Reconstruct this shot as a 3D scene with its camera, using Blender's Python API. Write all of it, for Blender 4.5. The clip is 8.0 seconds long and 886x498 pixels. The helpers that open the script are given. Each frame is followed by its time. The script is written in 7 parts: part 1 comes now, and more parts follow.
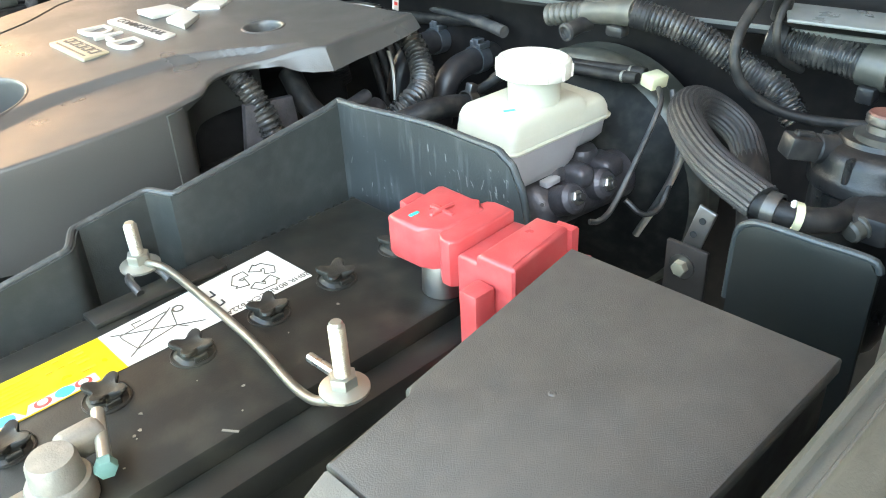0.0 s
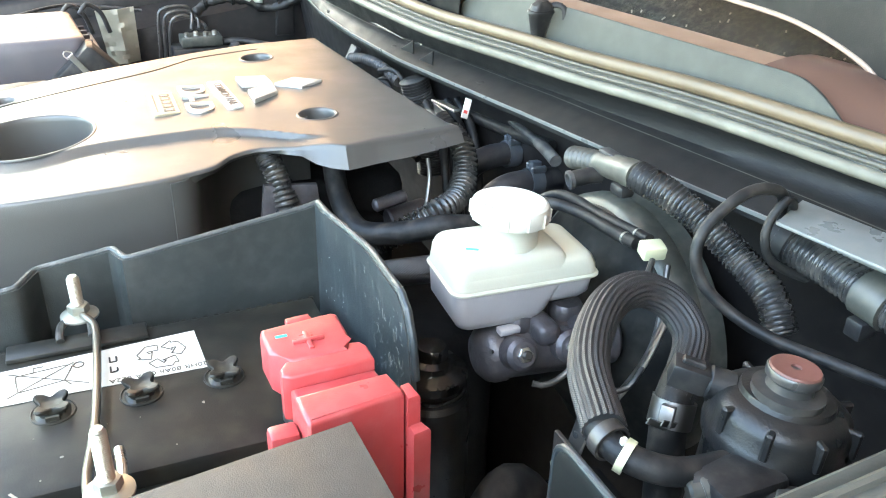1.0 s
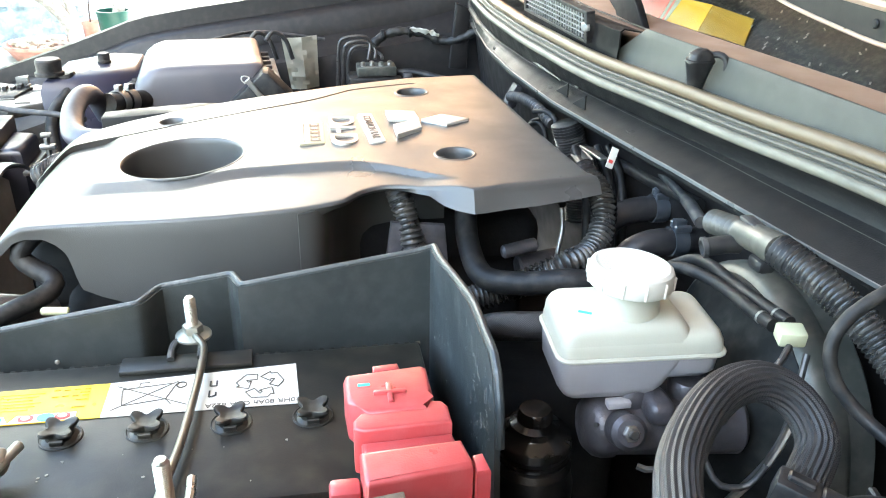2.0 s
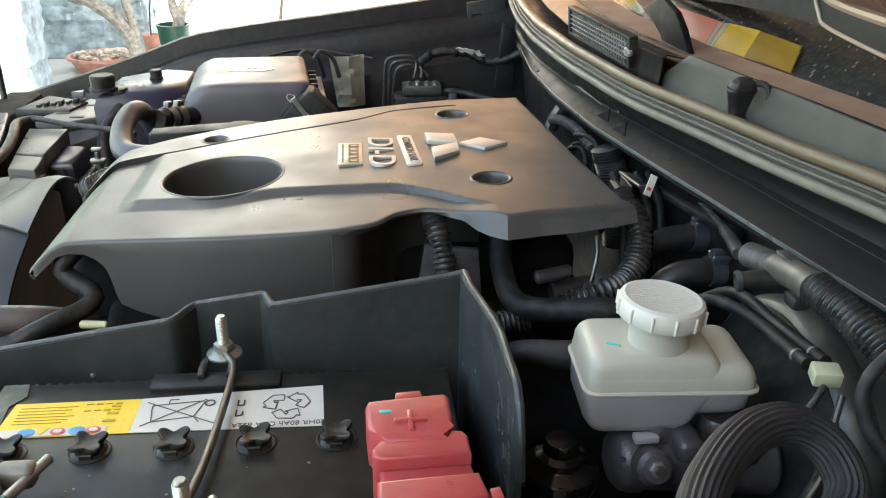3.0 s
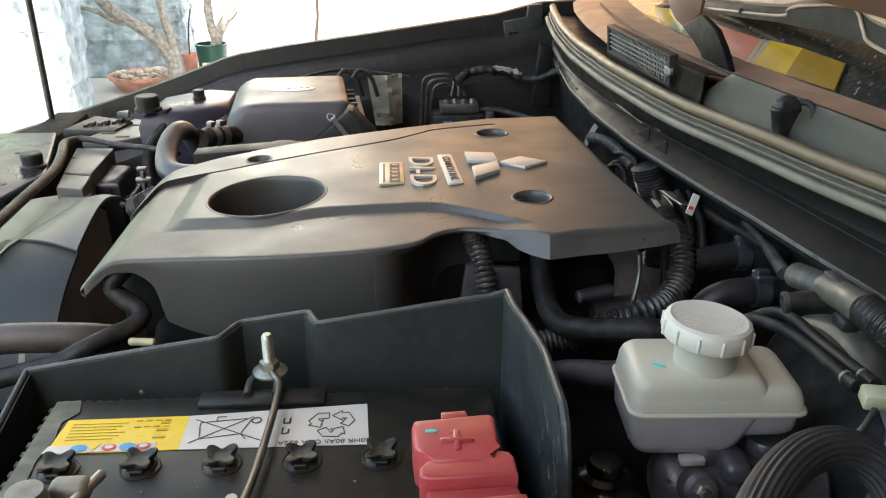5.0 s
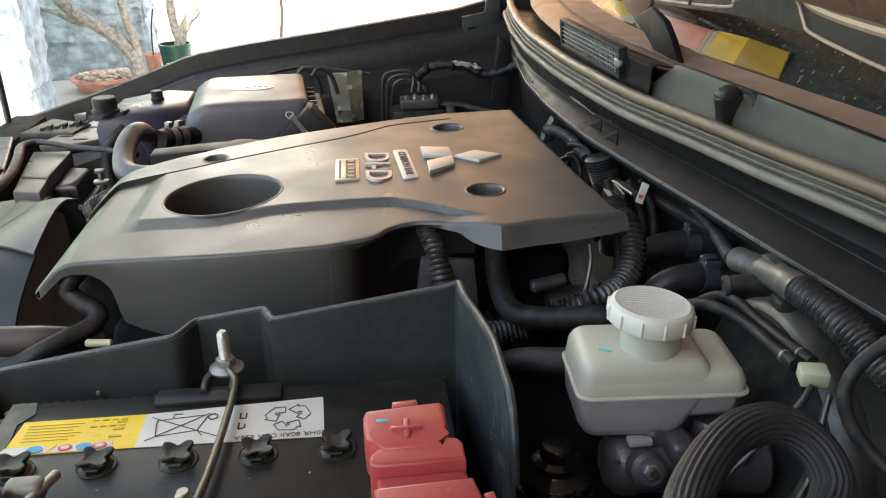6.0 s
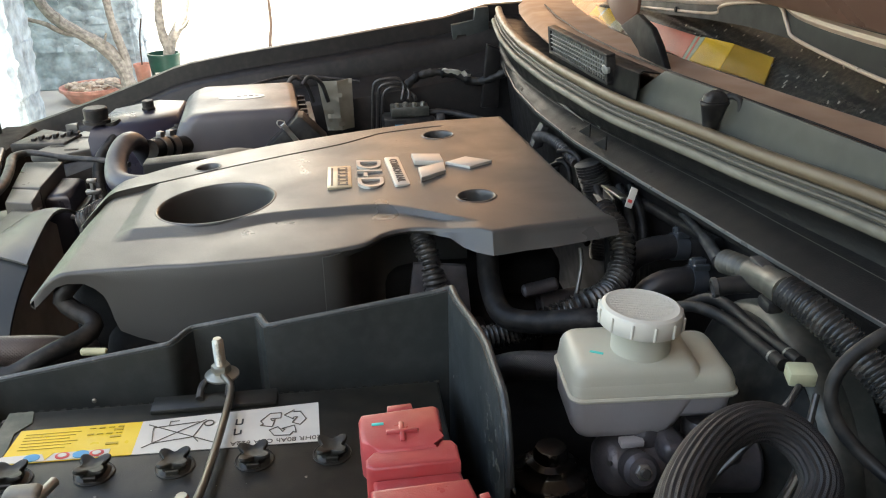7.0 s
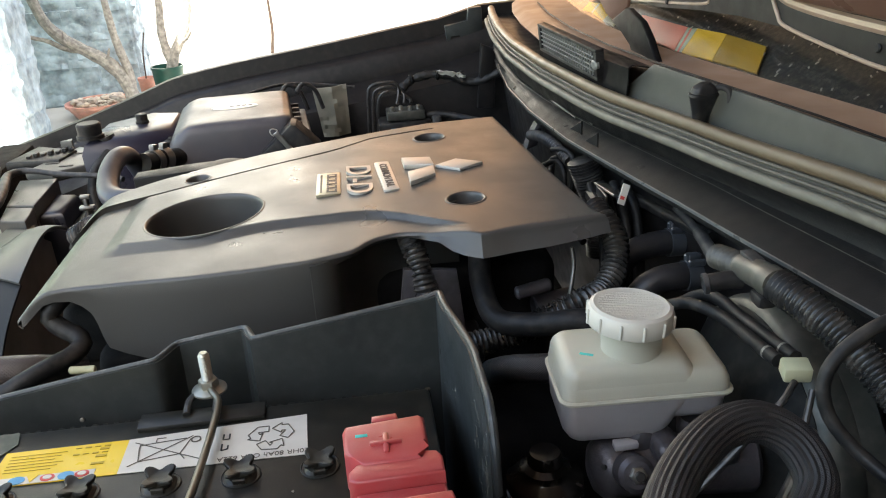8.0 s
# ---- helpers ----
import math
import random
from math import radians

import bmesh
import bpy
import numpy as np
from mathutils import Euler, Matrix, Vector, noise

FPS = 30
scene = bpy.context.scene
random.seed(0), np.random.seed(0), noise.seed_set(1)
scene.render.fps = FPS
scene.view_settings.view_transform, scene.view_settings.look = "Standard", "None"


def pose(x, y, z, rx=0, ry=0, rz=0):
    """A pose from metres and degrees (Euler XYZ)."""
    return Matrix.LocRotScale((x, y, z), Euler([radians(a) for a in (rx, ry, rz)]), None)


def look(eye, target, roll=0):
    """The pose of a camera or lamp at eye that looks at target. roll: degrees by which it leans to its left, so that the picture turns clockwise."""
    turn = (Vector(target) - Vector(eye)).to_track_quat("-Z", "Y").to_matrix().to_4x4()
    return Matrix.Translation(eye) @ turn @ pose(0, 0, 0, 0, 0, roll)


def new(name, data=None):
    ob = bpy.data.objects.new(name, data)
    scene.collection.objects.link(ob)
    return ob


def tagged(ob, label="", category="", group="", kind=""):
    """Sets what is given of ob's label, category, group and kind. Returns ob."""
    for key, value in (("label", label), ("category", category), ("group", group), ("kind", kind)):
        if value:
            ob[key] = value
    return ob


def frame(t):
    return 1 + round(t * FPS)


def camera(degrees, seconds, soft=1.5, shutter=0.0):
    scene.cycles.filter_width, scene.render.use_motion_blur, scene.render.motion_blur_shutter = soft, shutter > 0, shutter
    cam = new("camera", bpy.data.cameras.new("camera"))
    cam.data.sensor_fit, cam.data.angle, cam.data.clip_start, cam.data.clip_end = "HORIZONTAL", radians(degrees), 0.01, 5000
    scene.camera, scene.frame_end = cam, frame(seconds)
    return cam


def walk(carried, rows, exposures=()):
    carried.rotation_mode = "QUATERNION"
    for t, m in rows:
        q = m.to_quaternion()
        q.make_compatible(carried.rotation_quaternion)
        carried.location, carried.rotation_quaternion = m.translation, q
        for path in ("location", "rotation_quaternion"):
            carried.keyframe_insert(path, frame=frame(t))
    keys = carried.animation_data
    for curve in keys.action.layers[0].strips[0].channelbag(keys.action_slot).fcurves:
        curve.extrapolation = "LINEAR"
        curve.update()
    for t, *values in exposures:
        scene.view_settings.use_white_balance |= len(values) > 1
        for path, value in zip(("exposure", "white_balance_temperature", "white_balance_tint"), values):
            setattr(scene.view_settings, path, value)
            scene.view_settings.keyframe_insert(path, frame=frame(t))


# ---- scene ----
cam = camera(55.7, 8.0, soft=1.1)
PATH = [
    (0, (-0.17, -0.362, 1.23), (0.989, 0.894, 0.191), -3.0),
    (0.2, (-0.114, -0.416, 1.252), (0.842, 1.021, 0.241), -1.3),
    (0.5, (-0.053, -0.469, 1.257), (0.712, 1.125, 0.322), -1.1),
    (0.7, (-0.017, -0.471, 1.261), (0.723, 1.133, 0.323), 0.3),
    (1, (0.027, -0.449, 1.264), (0.735, 1.185, 0.353), 1.4),
    (1.2, (0.03, -0.438, 1.256), (0.713, 1.204, 0.342), 2.9),
    (1.5, (0.036, -0.431, 1.254), (0.477, 1.275, 0.309), 1.7),
    (1.7, (0.048, -0.429, 1.255), (0.419, 1.295, 0.311), 2.6),
    (2, (0.08, -0.433, 1.267), (0.386, 1.35, 0.412), 0.9),
    (2.2, (0.088, -0.433, 1.264), (0.393, 1.358, 0.428), 1.2),
    (3.3, (0.093, -0.428, 1.276), (0.242, 1.388, 0.454), 0.1),
    (3.5, (0.093, -0.426, 1.275), (0.224, 1.39, 0.447), -0.4),
    (4, (0.085, -0.426, 1.278), (0.19, 1.404, 0.477), -0.1),
    (5.3, (0.085, -0.437, 1.278), (0.217, 1.395, 0.488), 0.1),
    (5.5, (0.091, -0.44, 1.279), (0.257, 1.388, 0.484), 0.0),
    (6, (0.1, -0.444, 1.28), (0.28, 1.38, 0.48), -0.7),
    (6.5, (0.098, -0.449, 1.282), (0.283, 1.38, 0.493), -1.0),
    (7, (0.098, -0.451, 1.282), (0.301, 1.377, 0.497), -1.0),
    (7.5, (0.097, -0.451, 1.285), (0.291, 1.378, 0.5), -1.2),
    (8, (0.118, -0.443, 1.279), (0.293, 1.391, 0.499), -3.4),
]
walk(cam, [(t, look(eye, target, roll)) for t, eye, target, roll in PATH],
     exposures=[(0.0, 4.5, 6950, -5), (0.5, 4.9, 6550, -2), (1.0, 4.72, 6550, -3), (1.5, 4.78, 6500, -2), (2.2, 4.22, 6500, -1), (3.3, 2.88, 7100, 1), (8.0, 2.77, 7200, 4)])

# ---- light ----
world = bpy.data.worlds.new("sky")
scene.world = world
world.use_nodes = True
wn = world.node_tree
sky = wn.nodes.new("ShaderNodeTexSky")
sky.sky_type, sky.sun_disc = "NISHITA", False
sky.dust_density, sky.ozone_density = 3.0, 0.5
sky.sun_elevation, sky.sun_rotation = radians(56), radians(173)
wn.links.new(sky.outputs[0], wn.nodes["Background"].inputs[0])
wn.nodes["Background"].inputs[1].default_value = 0.14
sun = new("sun", bpy.data.lights.new("sun", "SUN"))
sun.data.energy, sun.data.angle, sun.data.color = 4.0, radians(0.6), (1.0, 0.975, 0.94)
sun.matrix_world = look((0.5, -4, 6.0), (0, 0, 0))


# ---- materials ----
def mat(name, col, rough=0.5, metal=0.0, var=0.18, vscale=25.0, bump=0.15, bscale=900.0, dust=0.0, dustcol=(0.32, 0.28, 0.23), spec=0.5, coat=0.0, fleck=0.0):
    m = bpy.data.materials.new(name)
    m.use_nodes = True
    nt = m.node_tree
    b = nt.nodes["Principled BSDF"]
    b.inputs["Roughness"].default_value, b.inputs["Metallic"].default_value = rough, metal
    b.inputs["Specular IOR Level"].default_value, b.inputs["Coat Weight"].default_value = spec, coat
    b.inputs["Coat Roughness"].default_value = 0.08
    tc = nt.nodes.new("ShaderNodeTexCoord")

    def noise_tex(scale, detail=4.0):
        n = nt.nodes.new("ShaderNodeTexNoise")
        n.inputs["Scale"].default_value, n.inputs["Detail"].default_value = scale, detail
        nt.links.new(tc.outputs["Object"], n.inputs["Vector"])
        return n.outputs["Fac"]

    def ramp(src, lo, hi, c0, c1):
        r = nt.nodes.new("ShaderNodeValToRGB")
        r.color_ramp.elements[0].position, r.color_ramp.elements[1].position = lo, hi
        r.color_ramp.elements[0].color, r.color_ramp.elements[1].color = (*c0, 1), (*c1, 1)
        nt.links.new(src, r.inputs[0])
        return r.outputs[0]

    big = noise_tex(vscale)
    out = ramp(big, 0.3, 0.7, [c * (1 - var) for c in col], [min(1, c * (1 + var)) for c in col])
    if dust:
        mix = nt.nodes.new("ShaderNodeMix")
        mix.data_type = "RGBA"
        fine = noise_tex(vscale * 3.3, 8.0)
        nt.links.new(ramp(fine, 0.45, 0.75, (0, 0, 0), (dust, dust, dust)), mix.inputs[0])
        nt.links.new(out, mix.inputs[6])
        mix.inputs[7].default_value = (*dustcol, 1)
        out = mix.outputs[2]
    nt.links.new(out, b.inputs["Base Color"])
    rr = ramp(noise_tex(vscale * 2.1, 6.0), 0.3, 0.7, [max(0.03, rough - 0.08)] * 3, [min(1, rough + 0.1)] * 3)
    nt.links.new(rr, b.inputs["Roughness"])
    if bump:
        bp = nt.nodes.new("ShaderNodeBump")
        bp.inputs["Strength"].default_value, bp.inputs["Distance"].default_value = bump, 0.0006
        nt.links.new(noise_tex(bscale, 3.0), bp.inputs["Height"])
        nt.links.new(bp.outputs[0], b.inputs["Normal"])
    return m


def braid(name, col, rough, around, along, twist):
    """Woven sheath on a tube's own coordinates: two crossing sets of strands."""
    m = mat(name, col, rough, var=0.15, vscale=60, bump=0)
    nt = m.node_tree
    b = nt.nodes["Principled BSDF"]
    uv = nt.nodes.new("ShaderNodeUVMap")
    waves = []
    for sign in (1, -1):
        mp = nt.nodes.new("ShaderNodeMapping")
        mp.inputs["Rotation"].default_value[2] = sign * twist
        mp.inputs["Scale"].default_value = (around, along, 1)
        w = nt.nodes.new("ShaderNodeTexWave")
        w.inputs["Scale"].default_value = 1.0
        nt.links.new(uv.outputs[0], mp.inputs[0])
        nt.links.new(mp.outputs[0], w.inputs["Vector"])
        waves.append(w.outputs["Fac"])
    mx = nt.nodes.new("ShaderNodeMath")
    mx.operation = "MAXIMUM"
    nt.links.new(waves[0], mx.inputs[0])
    nt.links.new(waves[1], mx.inputs[1])
    bp = nt.nodes.new("ShaderNodeBump")
    bp.inputs["Strength"].default_value, bp.inputs["Distance"].default_value = 0.4, 0.0006
    nt.links.new(mx.outputs[0], bp.inputs["Height"])
    nt.links.new(bp.outputs[0], b.inputs["Normal"])
    return m


M_COVER = mat("cover_plastic", (0.055, 0.0545, 0.0515), 0.34, bump=0.32, bscale=1500, var=0.06, vscale=9)
M_BLACK = mat("black_plastic", (0.012, 0.012, 0.0125), 0.42, bump=0.2, bscale=1100, spec=0.32, dust=0.1)
M_SCUFF = mat("scuffed_plastic", (0.03, 0.035, 0.036), 0.4, bump=0.25, bscale=900, vscale=14, dust=0.14, dustcol=(0.3, 0.32, 0.31))
for node in list(M_SCUFF.node_tree.nodes):
    if node.type == "TEX_NOISE" and 40 < node.inputs["Scale"].default_value < 60:
        stretch = M_SCUFF.node_tree.nodes.new("ShaderNodeMapping")
        stretch.inputs["Scale"].default_value, stretch.inputs["Rotation"].default_value = (4, 4, 0.5), (0.3, 0.2, 0)
        M_SCUFF.node_tree.links.new(node.inputs["Vector"].links[0].from_socket, stretch.inputs[0])
        M_SCUFF.node_tree.links.new(stretch.outputs[0], node.inputs["Vector"])
        for link in node.outputs["Fac"].links:
            link.to_node.color_ramp.elements[0].position, link.to_node.color_ramp.elements[1].position = 0.56, 0.74
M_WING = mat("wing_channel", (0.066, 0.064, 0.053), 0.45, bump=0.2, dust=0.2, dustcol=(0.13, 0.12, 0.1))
M_SEALC = mat("seal_edge", (0.122, 0.115, 0.088), 0.5, bump=0.2, spec=0.3, dust=0.12)
M_SEALB = mat("seal_brown", (0.1, 0.073, 0.042), 0.4, bump=0.2, var=0.1, dust=0.15, dustcol=(0.2, 0.15, 0.1))
M_AIR = mat("air_box_plastic", (0.072, 0.068, 0.076), 0.38, bump=0.25, bscale=1300, var=0.05, vscale=8, spec=0.45, dust=0.05)
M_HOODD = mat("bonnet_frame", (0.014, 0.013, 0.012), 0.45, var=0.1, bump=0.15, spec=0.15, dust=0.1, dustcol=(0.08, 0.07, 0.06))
M_TRAY = mat("tray_plastic", (0.027, 0.0315, 0.031), 0.42, bump=0.25, bscale=1200, dust=0.1, dustcol=(0.18, 0.18, 0.17))
M_BATT = mat("battery_case", (0.0125, 0.0125, 0.0105), 0.42, vscale=14, bump=0.15, spec=0.38, dust=0.16, dustcol=(0.12, 0.11, 0.075))
M_BATTG = mat("battery_edge", (0.075, 0.085, 0.06), 0.55, dust=0.3)
M_FUSE = mat("fuse_box_plastic", (0.06, 0.056, 0.05), 0.5, bump=0.45, bscale=1600, var=0.06, dust=0.04)
M_RUBBER = mat("rubber", (0.011, 0.011, 0.0112), 0.5, bump=0.2, bscale=700, spec=0.25, dust=0.1)
M_ELBOW = mat("blue_grey_rubber", (0.043, 0.045, 0.058), 0.4, bump=0.15, var=0.08, dust=0.08)
M_RUBBERG = mat("grey_rubber", (0.036, 0.036, 0.037), 0.48, bump=0.2, spec=0.3, dust=0.18)
M_CORR = mat("conduit_plastic", (0.022, 0.022, 0.022), 0.24, bump=0.05, dust=0.2)
M_SEAL = mat("seal_rubber", (0.075, 0.068, 0.053), 0.5, bump=0.2, vscale=90, spec=0.3, dust=0.12, dustcol=(0.2, 0.18, 0.14))
M_RED = mat("red_plastic", (0.37, 0.05, 0.052), 0.34, bump=0.15, var=0.1, dust=0.12, dustcol=(0.5, 0.26, 0.24))
M_WHITE = mat("reservoir_plastic", (0.44, 0.425, 0.34), 0.4, var=0.05, bump=0.1, dust=0.08, dustcol=(0.45, 0.38, 0.26))
M_WHITE.node_tree.nodes["Principled BSDF"].inputs["Subsurface Weight"].default_value = 0.25
M_WHITE.node_tree.nodes["Principled BSDF"].inputs["Subsurface Radius"].default_value = (0.01, 0.009, 0.007)
M_FLUID = mat("fluid_filled_plastic", (0.33, 0.315, 0.315), 0.38, var=0.08, bump=0.1, dust=0.1, dustcol=(0.33, 0.27, 0.2))
M_CAP = mat("cap_plastic", (0.55, 0.53, 0.46), 0.45, var=0.05, bump=0.1, dust=0.06)
M_FILTER = mat("filter_plastic", (0.011, 0.011, 0.011), 0.33, bump=0.3, bscale=800, spec=0.35, dust=0.14, dustcol=(0.1, 0.08, 0.06))
M_ZINC = mat("zinc_steel", (0.62, 0.6, 0.55), 0.35, metal=1.0, bump=0.1, dust=0.15)
M_STEEL = mat("dark_steel", (0.25, 0.24, 0.23), 0.4, metal=1.0, bump=0.1, dust=0.2)
M_KNOB = mat("worn_black_steel", (0.06, 0.058, 0.055), 0.35, metal=0.5, bump=0.1, dust=0.2)
M_LEAD = mat("lead", (0.22, 0.21, 0.18), 0.5, metal=0.5, bump=0.3, dust=0.25, dustcol=(0.5, 0.48, 0.42))
M_VERDI = mat("verdigris", (0.1, 0.19, 0.165), 0.7, var=0.3)
M_ALU = mat("cast_aluminium", (0.075, 0.071, 0.077), 0.42, metal=0.45, var=0.35, vscale=60, bump=0.7, bscale=420, dust=0.2, dustcol=(0.12, 0.1, 0.08))
M_IRON = mat("dark_cast_iron", (0.011, 0.011, 0.011), 0.75, bump=0.6, bscale=350, spec=0.1, dust=0.05, dustcol=(0.1, 0.09, 0.08))
M_PAINT = mat("brown_paint", (0.118, 0.066, 0.047), 0.32, metal=0.1, var=0.05, vscale=6, bump=0, spec=0.1)
# near-black throughout, much darker than M_PAINT on the near wing
M_PAINTD = mat("bay_near_black", (0.01, 0.009, 0.009), 0.42, var=0.15, bump=0.1, spec=0.25, dust=0.15, dustcol=(0.07, 0.06, 0.05))
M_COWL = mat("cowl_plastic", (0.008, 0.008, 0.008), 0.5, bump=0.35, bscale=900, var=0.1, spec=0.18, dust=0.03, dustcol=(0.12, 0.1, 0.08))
M_COWLG = mat("cowl_panel", (0.054, 0.055, 0.045), 0.46, bump=0.25, bscale=1500, var=0.06, spec=0.14, dust=0.06, dustcol=(0.2, 0.19, 0.16))
M_YELLOW = mat("yellow_sticker", (0.72, 0.5, 0.008), 0.35, var=0.06, bump=0, dust=0.02)
M_PAPER = mat("white_sticker", (0.56, 0.54, 0.48), 0.4, var=0.05, bump=0, dust=0.15)
M_FADED = mat("faded_ink", (0.075, 0.062, 0.045), 0.5, bump=0)
M_INK = mat("ink", (0.02, 0.02, 0.02), 0.5, bump=0)
M_BLUE = mat("blue_print", (0.05, 0.3, 0.55), 0.4, bump=0)
M_PRINT = mat("brown_print", (0.42, 0.28, 0.015), 0.5, bump=0)
M_REDP = mat("red_print", (0.6, 0.06, 0.05), 0.4, bump=0)
M_BADGE = mat("badge_silver", (0.5, 0.485, 0.44), 0.38, metal=0.4, var=0.05, bump=0.1)
M_GOLD = mat("badge_gold", (0.36, 0.33, 0.24), 0.36, metal=0.5, var=0.06, bump=0.1)
M_CREAM = mat("cream_plastic", (0.5, 0.49, 0.31), 0.45, bump=0.1, dust=0.15)
M_BLUEH = mat("blue_grey_hose", (0.02, 0.021, 0.031), 0.3, bump=0.08, var=0.05, vscale=8, spec=0.5, dust=0.04)
M_BOOST = mat("booster_paint", (0.01, 0.0105, 0.01), 0.5, bump=0.1, spec=0.12, dust=0.15, dustcol=(0.12, 0.12, 0.1))
M_OLIVE = mat("plated_steel", (0.075, 0.078, 0.066), 0.42, metal=0.35, bump=0.1, dust=0.25)
M_RUST = mat("rust_brown", (0.12, 0.048, 0.036), 0.6, var=0.25, bump=0.3)
M_RUSTD = mat("brown_steel", (0.03, 0.024, 0.02), 0.55, metal=0.3, var=0.25, bump=0.3)
M_SCRATCH = mat("scratch_grey", (0.12, 0.128, 0.125), 0.7, var=0.3, bump=0)
M_TEAL = mat("teal_mark", (0.05, 0.45, 0.4), 0.5, bump=0)
M_FOIL = mat("metal_shield", (0.3, 0.28, 0.22), 0.45, metal=0.4, bump=0.3, bscale=200, dust=0.3)
M_STONE = mat("blue_slate", (0.31, 0.385, 0.44), 0.9, var=0.5, vscale=11, bump=1.0, bscale=55, dust=0.35, dustcol=(0.5, 0.52, 0.52))
M_JOINT = mat("stone_joint", (0.09, 0.1, 0.1), 0.9, var=0.2, bump=0.6, bscale=120)
M_GROUND = mat("concrete", (0.4, 0.38, 0.35), 0.9, var=0.2, vscale=2, bump=0.5, bscale=80)
M_PLASTER = mat("white_plaster", (0.8, 0.79, 0.76), 0.9, var=0.06, vscale=2, bump=0.3, bscale=60)
M_ROOF = mat("brown_ceiling", (0.2, 0.15, 0.11), 0.8, var=0.1, vscale=2, bump=0.3, bscale=60)
M_MINT = mat("mint_plaster", (0.42, 0.56, 0.44), 0.9, var=0.06, vscale=2, bump=0.3, bscale=60)
M_BROWNW = mat("brown_wall_paint", (0.07, 0.042, 0.03), 0.85, var=0.15, vscale=2, bump=0.3, bscale=60)
M_TAN = mat("tan_plaster", (0.27, 0.155, 0.085), 0.9, var=0.1, vscale=2, bump=0.3, bscale=60)
M_MAT = mat("speckled_pad", (0.032, 0.026, 0.02), 0.8, var=0.35, vscale=60, bump=0.8, bscale=300, dust=0.35, dustcol=(0.28, 0.24, 0.19))
# darker copy of the yellow, for the shaded part of the painted reflection
M_OCHRE = mat("shaded_yellow_reflection", (0.42, 0.22, 0.012), 0.8, var=0.1, vscale=20, bump=0.2)
M_GLOSS = mat("gloss_black", (0.007, 0.0065, 0.0065), 0.45, var=0.1, bump=0.05, spec=0.07, dust=0.04)
M_HOODP = mat("bonnet_paint", (0.31, 0.225, 0.165), 0.35, metal=0.3, var=0.08, bump=0, dust=0.1)
M_BARK = mat("pale_bark", (0.26, 0.24, 0.215), 0.85, var=0.45, vscale=40, bump=1.0, bscale=110, dust=0.3, dustcol=(0.32, 0.305, 0.285))
M_TWIG = mat("brown_twig", (0.045, 0.028, 0.02), 0.85, var=0.3, vscale=60, bump=0.6, bscale=200)
M_TERRA = mat("terracotta", (0.55, 0.27, 0.21), 0.85, var=0.3, vscale=14, bump=0.5, bscale=150, dust=0.3, dustcol=(0.45, 0.38, 0.33))
M_GREENP = mat("green_plastic", (0.006, 0.05, 0.036), 0.4, var=0.1, bump=0)
M_SHELL = mat("pebble", (0.5, 0.42, 0.34), 0.8, var=0.4, vscale=30, bump=0.4, bscale=200)
# yellow and red of the building's reflection painted behind the windscreen
M_YWALL = mat("yellow_reflection", (0.9, 0.5, 0.025), 0.8, var=0.1, vscale=20, bump=0.2)
M_RWALL = mat("red_reflection", (0.85, 0.17, 0.1), 0.8, var=0.1, vscale=20, bump=0.2)
M_BRAID = braid("braided_sheath", (0.024, 0.024, 0.0245), 0.4, 22.0, 330.0, 0.785)
M_BRAIDR = braid("brown_braided_sheath", (0.055, 0.042, 0.038), 0.36, 13.0, 190.0, 0.785)
M_SHROUD = mat("shroud_plastic", (0.08, 0.081, 0.076), 0.34, bump=0.15, bscale=900, var=0.05, vscale=8, spec=0.4)
# base colour raised to stand in for haze inside the unlit shroud
M_FANB = mat("hazy_shroud", (0.2, 0.172, 0.14), 0.6, bump=0.3, var=0.2, dust=0.2, dustcol=(0.12, 0.1, 0.08))
# lit copy of the brown body paint: outside light put into the colour
M_EDGE = mat("lit_edge_paint", (0.25, 0.157, 0.106), 0.4, metal=0.1, var=0.08, vscale=12, bump=0.05, spec=0.25, dust=0.08)
M_BOLT = mat("plated_bolt_steel", (0.42, 0.42, 0.36), 0.42, metal=0.85, bump=0.15, dust=0.2)
M_RODS = mat("browned_steel_rod", (0.2, 0.185, 0.15), 0.36, metal=0.8, bump=0.15, dust=0.15, dustcol=(0.12, 0.09, 0.06))
M_PANEL = mat("smooth_black_panel", (0.011, 0.0125, 0.0115), 0.45, bump=0.1, var=0.08, vscale=6, spec=0.3)
M_HEATER = mat("heater_rubber", (0.016, 0.0155, 0.017), 0.4, bump=0.12, var=0.1, spec=0.35, dust=0.06)
M_CLAMP = mat("blue_plated_clamp", (0.11, 0.122, 0.14), 0.35, metal=0.7, bump=0.15, dust=0.15)
M_GLOSSB = mat("oily_black_plastic", (0.011, 0.011, 0.0105), 0.2, bump=0.05, var=0.1, spec=0.55, dust=0.03)
M_TANK = mat("dark_tank_plastic", (0.019, 0.019, 0.034), 0.32, bump=0.05, var=0.06, vscale=8, spec=0.35)
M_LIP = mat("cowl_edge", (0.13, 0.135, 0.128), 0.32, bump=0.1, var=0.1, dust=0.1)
M_VENT = mat("grille_plastic", (0.15, 0.152, 0.14), 0.4, bump=0.1, var=0.08, dust=0.1)
M_JOINTP = mat("conduit_joint_plastic", (0.052, 0.051, 0.042), 0.4, bump=0.1, var=0.1, dust=0.15)
M_LETTER = mat("letter_grey", (0.07, 0.065, 0.06), 0.5, bump=0)

M_GLASS = bpy.data.materials.new("windscreen_glass")
M_GLASS.use_nodes = True
g = M_GLASS.node_tree.nodes["Principled BSDF"]
